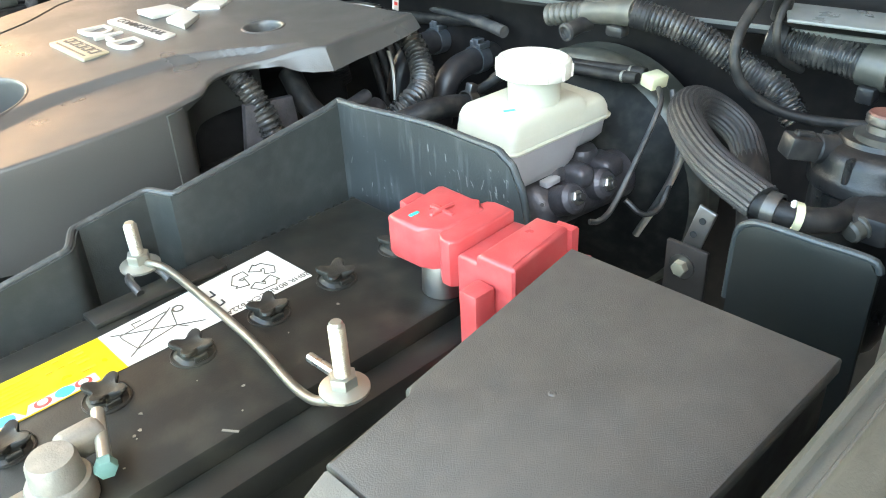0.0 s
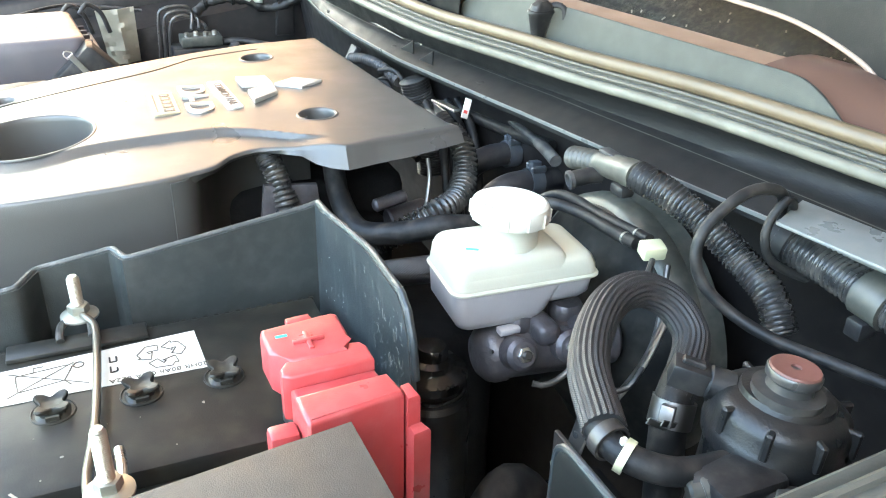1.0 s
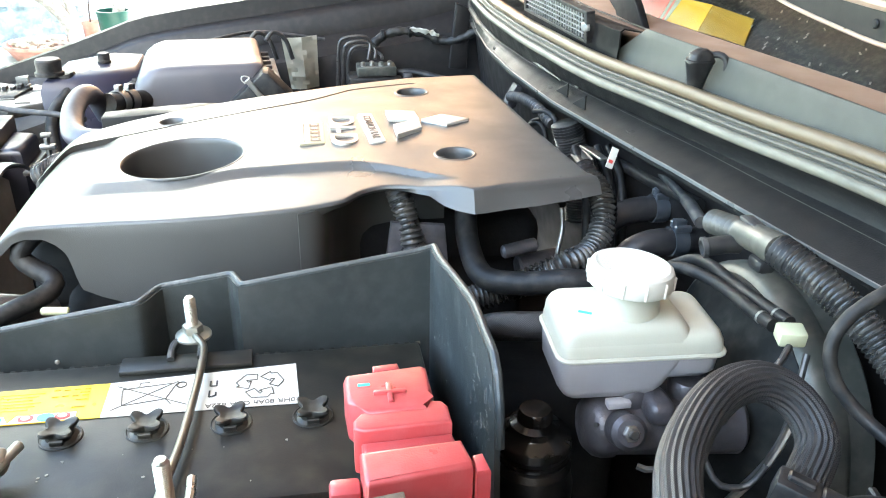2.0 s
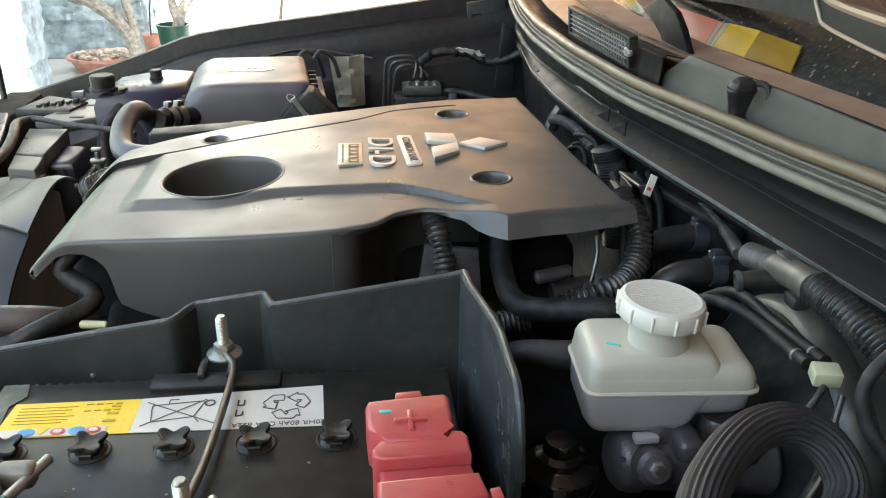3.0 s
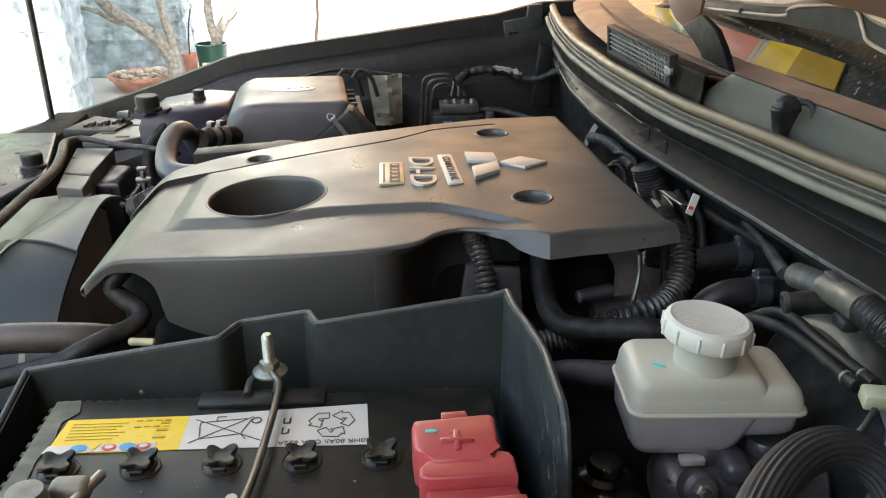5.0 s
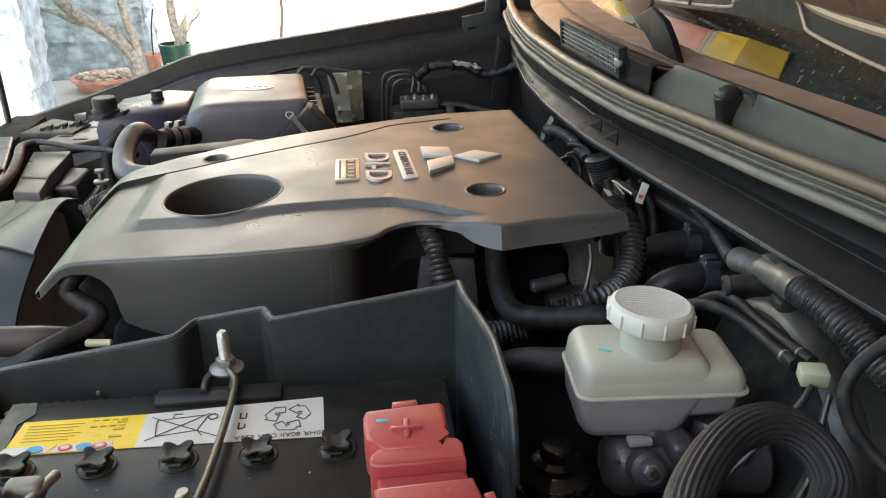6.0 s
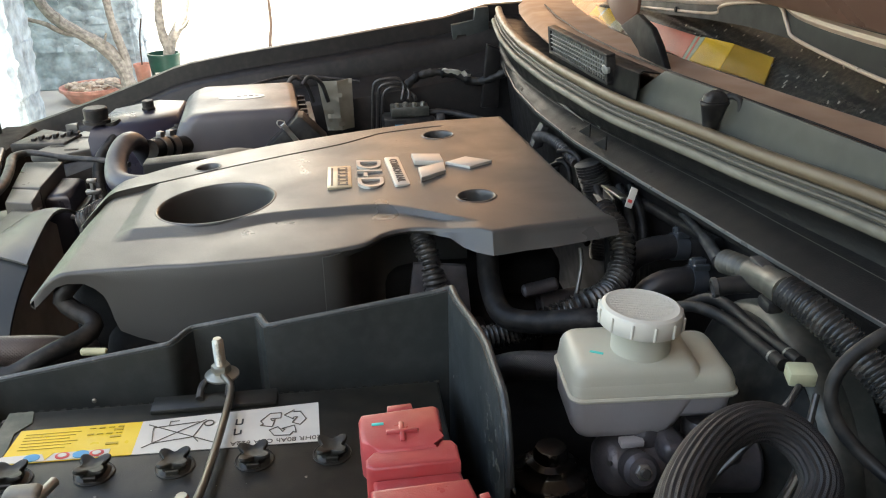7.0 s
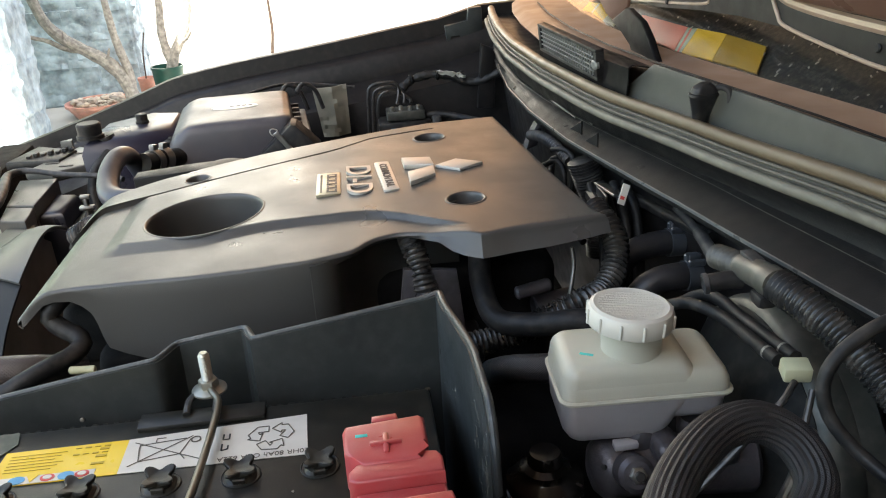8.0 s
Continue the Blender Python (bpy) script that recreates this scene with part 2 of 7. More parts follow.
g.inputs["Base Color"].default_value, g.inputs["Roughness"].default_value = (0.85, 0.87, 0.86, 1), 0.0
g.inputs["Transmission Weight"].default_value, g.inputs["IOR"].default_value = 1.0, 1.22


# ---- mesh tools ----
def world_of(ob):
    return (world_of(ob.parent) if ob.parent else Matrix.Identity(4)) @ ob.matrix_parent_inverse @ ob.matrix_basis


def part(name, bm, material, parent=None, label="", angle=35):
    me = bpy.data.meshes.new(name)
    bmesh.ops.recalc_face_normals(bm, faces=bm.faces)
    bm.to_mesh(me)
    bm.free()
    me.materials.append(material)
    me.polygons.foreach_set("use_smooth", [True] * len(me.polygons))
    me.set_sharp_from_angle(angle=radians(angle))
    ob = new(name, me)
    if parent:
        ob.parent = parent
        ob.matrix_parent_inverse = world_of(parent).inverted()
    if label:
        ob["label"] = label
    return ob


def thing(name, x, y, z, label, category, group="", kind=""):
    ob = new(name)
    ob.empty_display_size = 0.02
    ob.matrix_basis = Matrix.Translation((x, y, z))
    return tagged(ob, label, category, group, kind)


def B():
    return bmesh.new()


def box(bm, x0, x1, y0, y1, z0, z1, bev=0.002, seg=2, m=None):
    c = ((x0 + x1) / 2, (y0 + y1) / 2, (z0 + z1) / 2)
    mm = Matrix.Translation(c) @ (m or Matrix.Identity(4)) @ Matrix.Diagonal((x1 - x0, y1 - y0, z1 - z0, 1))
    vs = bmesh.ops.create_cube(bm, size=1, matrix=mm)["verts"]
    if bev:
        es = list({e for v in vs for e in v.link_edges})
        bmesh.ops.bevel(bm, geom=es, offset=bev, segments=seg, profile=0.5, affect="EDGES")
    return bm


def put3(axis, a, b, c):
    return {"z": (a, b, c), "y": (a, c, b), "x": (c, a, b)}[axis]


def prism(bm, poly, axis, c0, c1, bev=0.0015, seg=2, m=None):
    """A flat outline pushed along an axis, with rounded rims."""
    m = m or Matrix.Identity(4)
    lo = [bm.verts.new(m @ Vector(put3(axis, a, b, c0))) for a, b in poly]
    hi = [bm.verts.new(m @ Vector(put3(axis, a, b, c1))) for a, b in poly]
    n = len(poly)
    fs = [bm.faces.new(lo), bm.faces.new(hi)]
    for i in range(n):
        bm.faces.new((lo[i], lo[(i + 1) % n], hi[(i + 1) % n], hi[i]))
    if bev:
        es = list({e for f in fs for e in f.edges})
        bmesh.ops.bevel(bm, geom=es, offset=bev, segments=seg, profile=0.5, affect="EDGES")
    return bm


def rounded(x0, x1, y0, y1, r, n=4):
    """A rectangle's outline with round corners."""
    out = []
    for cx, cy, a0 in ((x1 - r, y1 - r, 0), (x0 + r, y1 - r, 90), (x0 + r, y0 + r, 180), (x1 - r, y0 + r, 270)):
        for i in range(n + 1):
            a = radians(a0 + 90 * i / n)
            out.append((cx + r * math.cos(a), cy + r * math.sin(a)))
    return out


def lathe(bm, prof, at=(0, 0, 0), m=None, seg=32, wob=None):
    m = Matrix.Translation(at) @ (m or Matrix.Identity(4))
    rings = []
    for r, z in prof:
        if r < 1e-6:
            rings.append([bm.verts.new(m @ Vector((0, 0, z)))])
        else:
            rings.append([bm.verts.new(m @ Vector((r * (wob(2 * math.pi * i / seg, z) if wob else 1) * math.cos(2 * math.pi * i / seg),
                                                   r * (wob(2 * math.pi * i / seg, z) if wob else 1) * math.sin(2 * math.pi * i / seg), z))) for i in range(seg)])
    for a, b in zip(rings, rings[1:]):
        for i in range(seg):
            j = (i + 1) % seg
            if len(a) == 1 and len(b) > 1:
                bm.faces.new((a[0], b[i], b[j]))
            elif len(b) == 1 and len(a) > 1:
                bm.faces.new((a[i], b[0], a[j]))
            elif len(a) > 1:
                bm.faces.new((a[i], b[i], b[j], a[j]))
    return bm


def towards(at, to):
    """A turn that takes z to the way from one point to the other."""
    return (Vector(to) - Vector(at)).to_track_quat("Z", "Y").to_matrix().to_4x4()


def rod(bm, a, b, r, seg=12, bev=0.0):
    L = (Vector(b) - Vector(a)).length
    e = min(bev, r * 0.5)
    prof = [(0, 0), (r - e, 0), (r, e), (r, L - e), (r - e, L), (0, L)] if e else [(0, 0), (r, 0), (r, L), (0, L)]
    return lathe(bm, prof, a, towards(a, b), seg)


def spline(pts, step):
    """Points at even steps on a smooth curve through pts."""
    P = [Vector(p) for p in pts]
    P = [2 * P[0] - P[1]] + P + [2 * P[-1] - P[-2]]
    dense = []
    for i in range(1, len(P) - 2):
        for k in range(24):
            t = k / 24
            a, b, c, d = P[i - 1:i + 3]
            dense.append(0.5 * ((2 * b) + (c - a) * t + (2 * a - 5 * b + 4 * c - d) * t * t + (3 * b - a - 3 * c + d) * t ** 3))
    dense.append(P[-2])
    cum = [0.0]
    for a, b in zip(dense, dense[1:]):
        cum.append(cum[-1] + (b - a).length)
    n = max(2, int(cum[-1] / step))
    out, k = [], 0
    for i in range(n + 1):
        s = cum[-1] * i / n
        while k < len(cum) - 2 and cum[k + 1] < s:
            k += 1
        f = (s - cum[k]) / max(1e-9, cum[k + 1] - cum[k])
        out.append(dense[k].lerp(dense[k + 1], f))
    return out, cum[-1]


def tube(bm, pts, r, sides=14, step=0.006, rib=0.0, pitch=0.006, flute=0, fluted=0.0):
    """A hose along a smooth curve; rib and pitch corrugate it, flutes run along it."""
    if rib:
        step = pitch / 5
    line, length = spline(pts, step)
    uv = bm.loops.layers.uv.verify()
    rings = []
    t = (line[1] - line[0]).normalized()
    nrm = t.orthogonal().normalized()
    for i, p in enumerate(line):
        t2 = (line[min(i + 1, len(line) - 1)] - line[max(i - 1, 0)]).normalized()
        nrm = (t.rotation_difference(t2) @ nrm).normalized()
        t = t2
        bn = t.cross(nrm)
        rr = r(i / (len(line) - 1)) if callable(r) else r
        if rib:
            rr += rib * max(-0.6, math.sin(2 * math.pi * i / 5))
        ring = []
        for k in range(sides):
            a = 2 * math.pi * k / sides
            q = rr * (1 + fluted * math.cos(flute * a)) if flute else rr
            ring.append(bm.verts.new(p + nrm * (q * math.cos(a)) + bn * (q * math.sin(a))))
        rings.append(ring)
    for i, (a, b) in enumerate(zip(rings, rings[1:])):
        for k in range(sides):
            j = (k + 1) % sides
            f = bm.faces.new((a[k], a[j], b[j], b[k]))
            v0, v1 = length * i / len(rings), length * (i + 1) / len(rings)
            for lp, w in zip(f.loops, ((k / sides, v0), ((k + 1) / sides, v0), ((k + 1) / sides, v1), (k / sides, v1))):
                lp[uv].uv = w
    bm.faces.new(list(reversed(rings[0])))
    bm.faces.new(rings[-1])
    return bm


def sheet(bm, us, vs, f, thick=0.0):
    """A surface f(u, v) over two lists of steps."""
    rows = [[bm.verts.new(f(u, v)) for v in vs] for u in us]
    fs = []
    for a, b in zip(rows, rows[1:]):
        for k in range(len(vs) - 1):
            fs.append(bm.faces.new((a[k], a[k + 1], b[k + 1], b[k])))
    if thick:
        bmesh.ops.recalc_face_normals(bm, faces=fs)
        bmesh.ops.solidify(bm, geom=fs, thickness=thick)
    return bm


def steps(a, b, n):
    return [a + (b - a) * i / n for i in range(n + 1)]


def lerp_table(table, x):
    for (x0, y0), (x1, y1) in zip(table, table[1:]):
        if x <= x1:
            f = max(0.0, min(1.0, (x - x0) / (x1 - x0)))
            return y0 + (y1 - y0) * f
    return table[-1][1]


def eased(table, n=6):
    """The same table drawn as a smooth curve."""
    line, length = spline([(a, b, 0) for a, b in table], 0.004)
    return [(q.x, q.y) for q in line]


def smooth(e0, e1, x):
    f = max(0.0, min(1.0, (x - e0) / (e1 - e0)))
    return f * f * (3 - 2 * f)


def clamp_ring(name, a, b, r, parent, material=None, lug=True):
    """A band clamp round a hose between two points."""
    bm = B()
    L = (Vector(b) - Vector(a)).length
    lathe(bm, [(r, 0), (r + 0.0015, 0), (r + 0.0015, L), (r, L)], a, towards(a, b), 20)
    ob = part(name, bm, material or M_STEEL, parent)
    if lug:
        bm = B()
        box(bm, -0.004, 0.004, r, r + 0.008, L * 0.1, L * 0.9, 0.001, m=None)
        bmesh.ops.transform(bm, matrix=Matrix.Translation(a) @ towards(a, b), verts=bm.verts)
        part("lug", bm, material or M_STEEL, ob)
    return ob


def hexa(r, n=6):
    return [(r * math.cos(2 * math.pi * i / n), r * math.sin(2 * math.pi * i / n)) for i in range(n)]


# ================= surroundings =================
bm = B()
box(bm, -60, 60, -60, 60, -0.2, 0, 0)
tagged(part("ground", bm, M_GROUND), "pale dusty concrete yard under the parked car", "ground", kind="structure")
# unseen roof, added to shade the car and tint its light warm
bm = B()
box(bm, -0.6, 6, -3.2, 3.8, 2.75, 2.87, 0)
tagged(part("ceiling", bm, M_ROOF), "unseen flat brown roof added to shade the car", "ceiling", kind="structure")
# unseen side and end walls, added to limit light reaching the bay
bm = B()
box(bm, -0.9, 6, -2.4, -2.25, 0, 2.4, 0)
tagged(part("wall_south", bm, M_ROOF), "unseen brown side wall added to control light in the bay", "wall", kind="structure")
bm = B()
box(bm, 6, 6.15, -3.3, 2.9, 0, 2.75, 0)
tagged(part("wall_east", bm, M_ROOF), "unseen brown end wall added to close off light behind the car", "wall", kind="structure")
# tan and brown walls are added reflectors that colour the cover's sheen
bm = B()
box(bm, -1.0, 3.6, 13, 13.3, 0, 12.0, 0)
tagged(part("wall_north", bm, M_TAN), "tall tan wall added for the engine cover to reflect", "wall", kind="structure")
bm = B()
box(bm, 3.6, 16, 13, 13.3, 0, 12.0, 0)
tagged(part("wall_brown", bm, M_BROWNW), "tall dark brown wall added to darken reflections in the bay", "wall", kind="structure")
bm = B()
box(bm, -14, -1.0, 13.1, 13.4, 0, 9.0, 0)
tagged(part("wall_far", bm, M_PLASTER), "white plastered wall across the sunlit yard", "wall", kind="structure")
bm = B()
box(bm, -5, -1.9, 4.38, 4.5, 0, 2.4, 0)
tagged(part("wall_green", bm, M_MINT), "plain pale green plastered wall beside the pillar", "wall", kind="structure")


def stone_wall(name, x0, x1, y0, y1, label):
    """Coursed rough-faced stone blocks on a core."""
    bm = B()
    box(bm, x0 + 0.03, x1 - 0.03, y0 + 0.03, y1 - 0.03, 0, 2.4, 0.004)
    wall = tagged(part(name, bm, M_JOINT), label, "wall", kind="structure")
    rnd = random.Random(5)
    z = 0.0
    while z < 1.7:
        h = rnd.choice((0.19, 0.24, 0.28))
        for along in ("x", "y"):
            p, end = (x0, x1) if along == "x" else (y0, y1)
            while p < end - 0.02:
                w = min(rnd.uniform(0.32, 0.62), end - p)
                b2 = B()

                def face(u, v, p=p, w=w, z=z, h=h, along=along):
                    q = Vector((p * 7 + u * w * 11, z * 9 + v * h * 16, 3.1))
                    rim = min(u * w, (1 - u) * w, v * h, (1 - v) * h)
                    chip = 1.9 * noise.noise(q * 0.55) + 0.7 * noise.noise(q * 1.9)
                    out = -0.028 * (1 - smooth(0, 0.004, rim)) + smooth(0, 0.004, rim) * (0.0035 * math.floor(chip * 1.6) + 0.002 * chip + 0.003 * noise.noise(q * 5.3))
                    a, b = p + 0.01 + u * (w - 0.02), z + 0.01 + v * (h - 0.02)
                    return Vector((a, y0 - 0.005 - out, b)) if along == "x" else Vector((x1 + 0.005 + out, a, b))

                sheet(b2, [0, 0.006, 0.014] + steps(0.03, 0.97, 34) + [0.986, 0.994, 1], [0, 0.012, 0.026] + steps(0.05, 0.95, 18) + [0.974, 0.988, 1], face, 0.03)
                part("stone", b2, M_STONE, wall, angle=25)
                p += w
        z += h
    return wall


stone_wall("wall_stone", -4.6, -1.42, 5.9, 6.2, "rough blue-grey coursed stone garden wall")
# slab out of view, added only to keep direct sun off the garden
bm = B()
box(bm, -4.7, -0.85, 2.5, 4.7, 2.75, 2.87, 0)
tagged(part("eave", bm, M_PLASTER), "unseen flat slab added to shade the garden wall and planting", "eave", kind="structure")
stone_wall("pillar_stone", -1.9, -1.68, 4.3, 4.56, "rough pale stone gate pillar in the sun")


def tree(name, x, y, z, limbs, label, bark=M_BARK):
    t = thing(name, x, y, z, label, "tree")
    for i, (r, pts) in enumerate(limbs):
        bm = B()
        tube(bm, pts, lambda f, r=r: r * (1 - 0.45 * f) * (1 + 0.05 * math.sin(23 * f) + 0.05 * math.sin(61 * f + 1)), sides=10, step=0.04)
        part("trunk" if i == 0 else "limb", bm, bark, t)



# planted yard beyond the car
tree("tree", -1.34, 5.3, 0.0, [
    (0.05, [(-1.34, 5.3, 0.0), (-1.335, 5.3, 0.12), (-1.375, 5.3, 0.27), (-1.46, 5.3, 0.385), (-1.59, 5.3, 0.475), (-1.7, 5.28, 0.56), (-1.79, 5.25, 0.7), (-1.84, 5.2, 1.0)]),
    (0.032, [(-1.34, 5.3, 0.16), (-1.335, 5.31, 0.3), (-1.365, 5.3, 0.45), (-1.385, 5.28, 0.62), (-1.4, 5.25, 1.0)]),
    (0.018, [(-1.58, 5.3, 0.47), (-1.68, 5.27, 0.485), (-1.78, 5.25, 0.55), (-1.9, 5.22, 0.6), (-2.0, 5.2, 0.72)]),
    (0.012, [(-1.66, 5.27, 0.5), (-1.685, 5.25, 0.55), (-1.68, 5.25, 0.6)]),
    (0.012, [(-1.47, 5.3, 0.39), (-1.43, 5.25, 0.44), (-1.415, 5.24, 0.48)]),
    (0.02, [(-1.35, 5.3, 0.1), (-1.42, 5.28, 0.14), (-1.48, 5.26, 0.17)]),
], "bare pale branching frangipani trunk in the yard")
tree("small_tree", -1.14, 5.6, 0.24, [
    (0.04, [(-1.12, 5.6, 0.24), (-1.1, 5.6, 0.33), (-1.05, 5.6, 0.42), (-0.99, 5.6, 0.52), (-0.95, 5.6, 0.68), (-0.92, 5.55, 0.95)]),
    (0.034, [(-1.11, 5.6, 0.3), (-1.14, 5.6, 0.42), (-1.145, 5.6, 0.55), (-1.13, 5.6, 0.72), (-1.14, 5.55, 0.95)]),
    (0.016, [(-1.04, 5.6, 0.44), (-0.98, 5.55, 0.46), (-0.93, 5.5, 0.52)]),
], "bare forked sapling planted in a green pail")
tree("thin_sapling", -0.41, 5.6, 0.0, [
    (0.014, [(-0.41, 5.6, 0.0), (-0.42, 5.6, 0.3), (-0.4, 5.6, 0.5), (-0.42, 5.6, 0.9)]),
], "thin brown upright stem against the sunlit yard", M_TWIG)
bm = B()
lathe(bm, [(0, 0), (0.085, 0), (0.108, 0.27), (0.112, 0.27), (0.112, 0.285), (0.102, 0.285), (0.1, 0.24), (0, 0.24)], (-1.15, 5.6, 0), seg=36)
pail = tagged(part("pail", bm, M_GREENP), "green plastic pail holding a sapling", "pail")
bm = B()
box(bm, -1.20, -1.12, 5.485, 5.497, 0.13, 0.17, 0.002)
part("print", bm, M_PAPER, pail)
bm = B()
lathe(bm, [(0, 0), (0.16, 0), (0.215, 0.08), (0.225, 0.08), (0.225, 0.1), (0.205, 0.1), (0.19, 0.06), (0, 0.06)], (-1.62, 5.5, 0.0), seg=40)
tagged(part("planter_bowl", bm, M_TERRA), "wide shallow terracotta bowl full of pebbles", "planter")
bm = B()
rs = random.Random(3)
for i in range(70):
    a, q = rs.uniform(0, 6.28), 0.17 * math.sqrt(rs.random())
    s = rs.uniform(0.015, 0.04)
    bmesh.ops.create_icosphere(bm, subdivisions=1, radius=s, matrix=Matrix.Translation((-1.62 + q * math.cos(a), 5.5 + q * math.sin(a), 0.07 + rs.uniform(0, 0.05))) @ Matrix.Diagonal((1, rs.uniform(0.6, 1), rs.uniform(0.4, 0.8), 1)))
tagged(part("pebbles", bm, M_SHELL), "loose pale pebbles and shells in a bowl", "pebbles", kind="stuff")
bm = B()
lathe(bm, [(0, 0), (0.042, 0), (0.055, 0.17), (0.06, 0.17), (0.06, 0.19), (0.052, 0.19), (0.048, 0.16), (0, 0.16)], (-1.34, 5.75, 0), seg=28)
tagged(part("flower_pot", bm, M_TERRA), "small weathered terracotta flower pot", "pot")
bm = B()
tube(bm, [(-1.34, 5.75, 0.18), (-1.33, 5.75, 0.35), (-1.3, 5.75, 0.5)], 0.005, 8, 0.03)
tagged(part("plant_stem", bm, M_TWIG), "thin dry stem standing in a flower pot", "plant")

# ================= car body =================
body = thing("car", 0.1, 0.42, 0.0, "dark brown car with its bonnet open and the engine bay bare", "car")


def cowl_x(y):
    return lerp_table([(-0.32, 0.452), (-0.2, 0.447), (-0.08, 0.435), (0.03, 0.42), (0.1, 0.41), (0.18, 0.4), (0.27, 0.385), (0.4, 0.364), (0.55, 0.347),
                       (0.7, 0.341), (0.85, 0.347), (1.0, 0.362), (1.12, 0.385), (1.2, 0.41)], y)


def ribbon(name, ys, prof, material, parent, thick=0.0, label=""):
    """A profile of (forward offset, height) carried along the cowl's curve."""
    bm = B()
    sheet(bm, ys, list(range(len(prof))), lambda y, k: Vector((cowl_x(y) + prof[k][0], y, prof[k][1])), thick)
    return part(name, bm, material, parent, label, 50)


YS = steps(-0.32, 1.18, 60)
# how far the seal swings from the cowl's own line
def seal_off(y):
    return lerp_table([(-0.32, 0.034), (-0.2, 0.022), (-0.1, 0.012), (0.0, 0.006), (0.2, -0.002), (0.4, -0.007), (1.2, -0.008)], y)


def seal_z(y):
    return lerp_table([(0.0, 0.0), (0.06, -0.002), (0.15, -0.007), (0.24, -0.009), (0.35, -0.0125), (0.58, -0.011), (0.77, -0.01), (0.94, -0.006), (1.05, 0.0)], y)


def lip_off(y):
    return lerp_table([(-0.32, -0.012), (-0.1, -0.02), (0.0, -0.023), (0.2, -0.026), (0.4, -0.024), (0.7, -0.008), (0.9, 0.004), (1.2, 0.02)], y)


# dark front face of the cowl under the seal, its bend and folded lip in paler colour as painted highlights
def cowl_strip(name, rows, material, thick, label=""):
    """Rows of (share of the seal's swing, share of the lip's, offset, height), the lower edge falling with y."""
    bm = B()
    sheet(bm, YS, list(range(len(rows))), lambda y, k: Vector((cowl_x(y) + rows[k][0] * seal_off(y) + rows[k][1] * lip_off(y) + rows[k][2], y, rows[k][3] + rows[k][0] * seal_z(y) - 0.02 * y * (rows[k][3] < 1.065))), thick)
    return part(name, bm, material, body, label, 50)


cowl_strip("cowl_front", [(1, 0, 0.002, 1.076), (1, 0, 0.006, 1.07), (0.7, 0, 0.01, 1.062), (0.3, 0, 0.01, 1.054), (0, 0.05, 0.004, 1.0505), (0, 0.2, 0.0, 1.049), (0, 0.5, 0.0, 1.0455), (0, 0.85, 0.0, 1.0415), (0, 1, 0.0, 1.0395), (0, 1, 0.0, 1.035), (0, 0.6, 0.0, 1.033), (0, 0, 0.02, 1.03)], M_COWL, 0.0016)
cowl_strip("lit_cowl_lip", [(0, 1, -0.0015, 1.0365), (0, 1, -0.0025, 1.04), (0, 1, 0.001, 1.0415)], M_LIP, 0.0012)
cowl_strip("lit_crease", [(0, 0.25, 0, 1.0492), (0, 0.12, 0, 1.0507), (0, 0.05, 0.003, 1.052)], M_WING, 0.0008)
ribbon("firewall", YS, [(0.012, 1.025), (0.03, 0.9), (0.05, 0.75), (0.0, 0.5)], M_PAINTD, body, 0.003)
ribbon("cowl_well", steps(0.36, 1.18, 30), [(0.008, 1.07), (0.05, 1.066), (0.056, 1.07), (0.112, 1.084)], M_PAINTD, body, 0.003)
TRAY = [(0.008, 1.078), (0.014, 1.083), (0.019, 1.091), (0.023, 1.1), (0.0262, 1.11), (0.028, 1.117), (0.0295, 1.1187), (0.033, 1.118), (0.038, 1.1)]
bm = B()
def tray_rise(y):
    return smooth(-0.14, -0.03, y) * min(1.0, max(0.0, (0.375 - y) / 0.042))


sheet(bm, steps(-0.125, 0.32, 42) + steps(0.328, 0.374, 10), list(range(9)), lambda y, k: Vector((cowl_x(y) + 0.012 + (TRAY[k][0] - 0.012) * tray_rise(y), y, 1.08 + (TRAY[k][1] - 1.08) * tray_rise(y))), 0.002)
part("cowl_tray", bm, M_COWLG, body, "grey-green moulded cowl panel", 50)
bm = B()
sheet(bm, steps(-0.32, -0.0, 14), steps(0, 1, 8), lambda y, v: Vector((cowl_x(y) + 0.02 + 0.012 * smooth(-0.13, -0.022, y) + 0.1 * v, y, 1.084 + 0.03 * smooth(-0.13, -0.022, y) * (1 - v) + 0.018 * v + 0.012 * math.sin(math.pi * v))), 0.003)
part("cowl_corner", bm, M_PAINT, body)
ribbon("hinge_recess", steps(0.345, 0.6, 20), [(0.008, 1.08), (0.01, 1.1), (0.01, 1.114), (0.014, 1.117), (0.035, 1.113), (0.06, 1.1035)], M_GLOSS, body, 0.0015)
ribbon("paint_seam", steps(-0.0, 1.0, 40), [(0.078, 1.1008), (0.0795, 1.1022), (0.081, 1.1008)], M_GLOSS, body, 0.0006)
ribbon("windscreen_edge", YS, [(0.035, 1.088), (0.05, 1.097), (0.08, 1.099), (0.118, 1.0985), (0.13, 1.1)], M_EDGE, body, 0.003)
for xf, yf, zf in ((0.351, 0.392, 1.0385), (0.3535, 0.342, 1.0385)):
    bm = B()
    prism(bm, [(0, 0), (0.021, 0.002), (0, 0.0145)], "x", -0.0009, 0.0009, 0.0003, 1)
    bmesh.ops.transform(bm, matrix=Matrix.Translation((xf, yf, zf)) @ Matrix.Rotation(radians(20), 4, "Z"), verts=bm.verts)
    part("fin", bm, M_COWL, body)
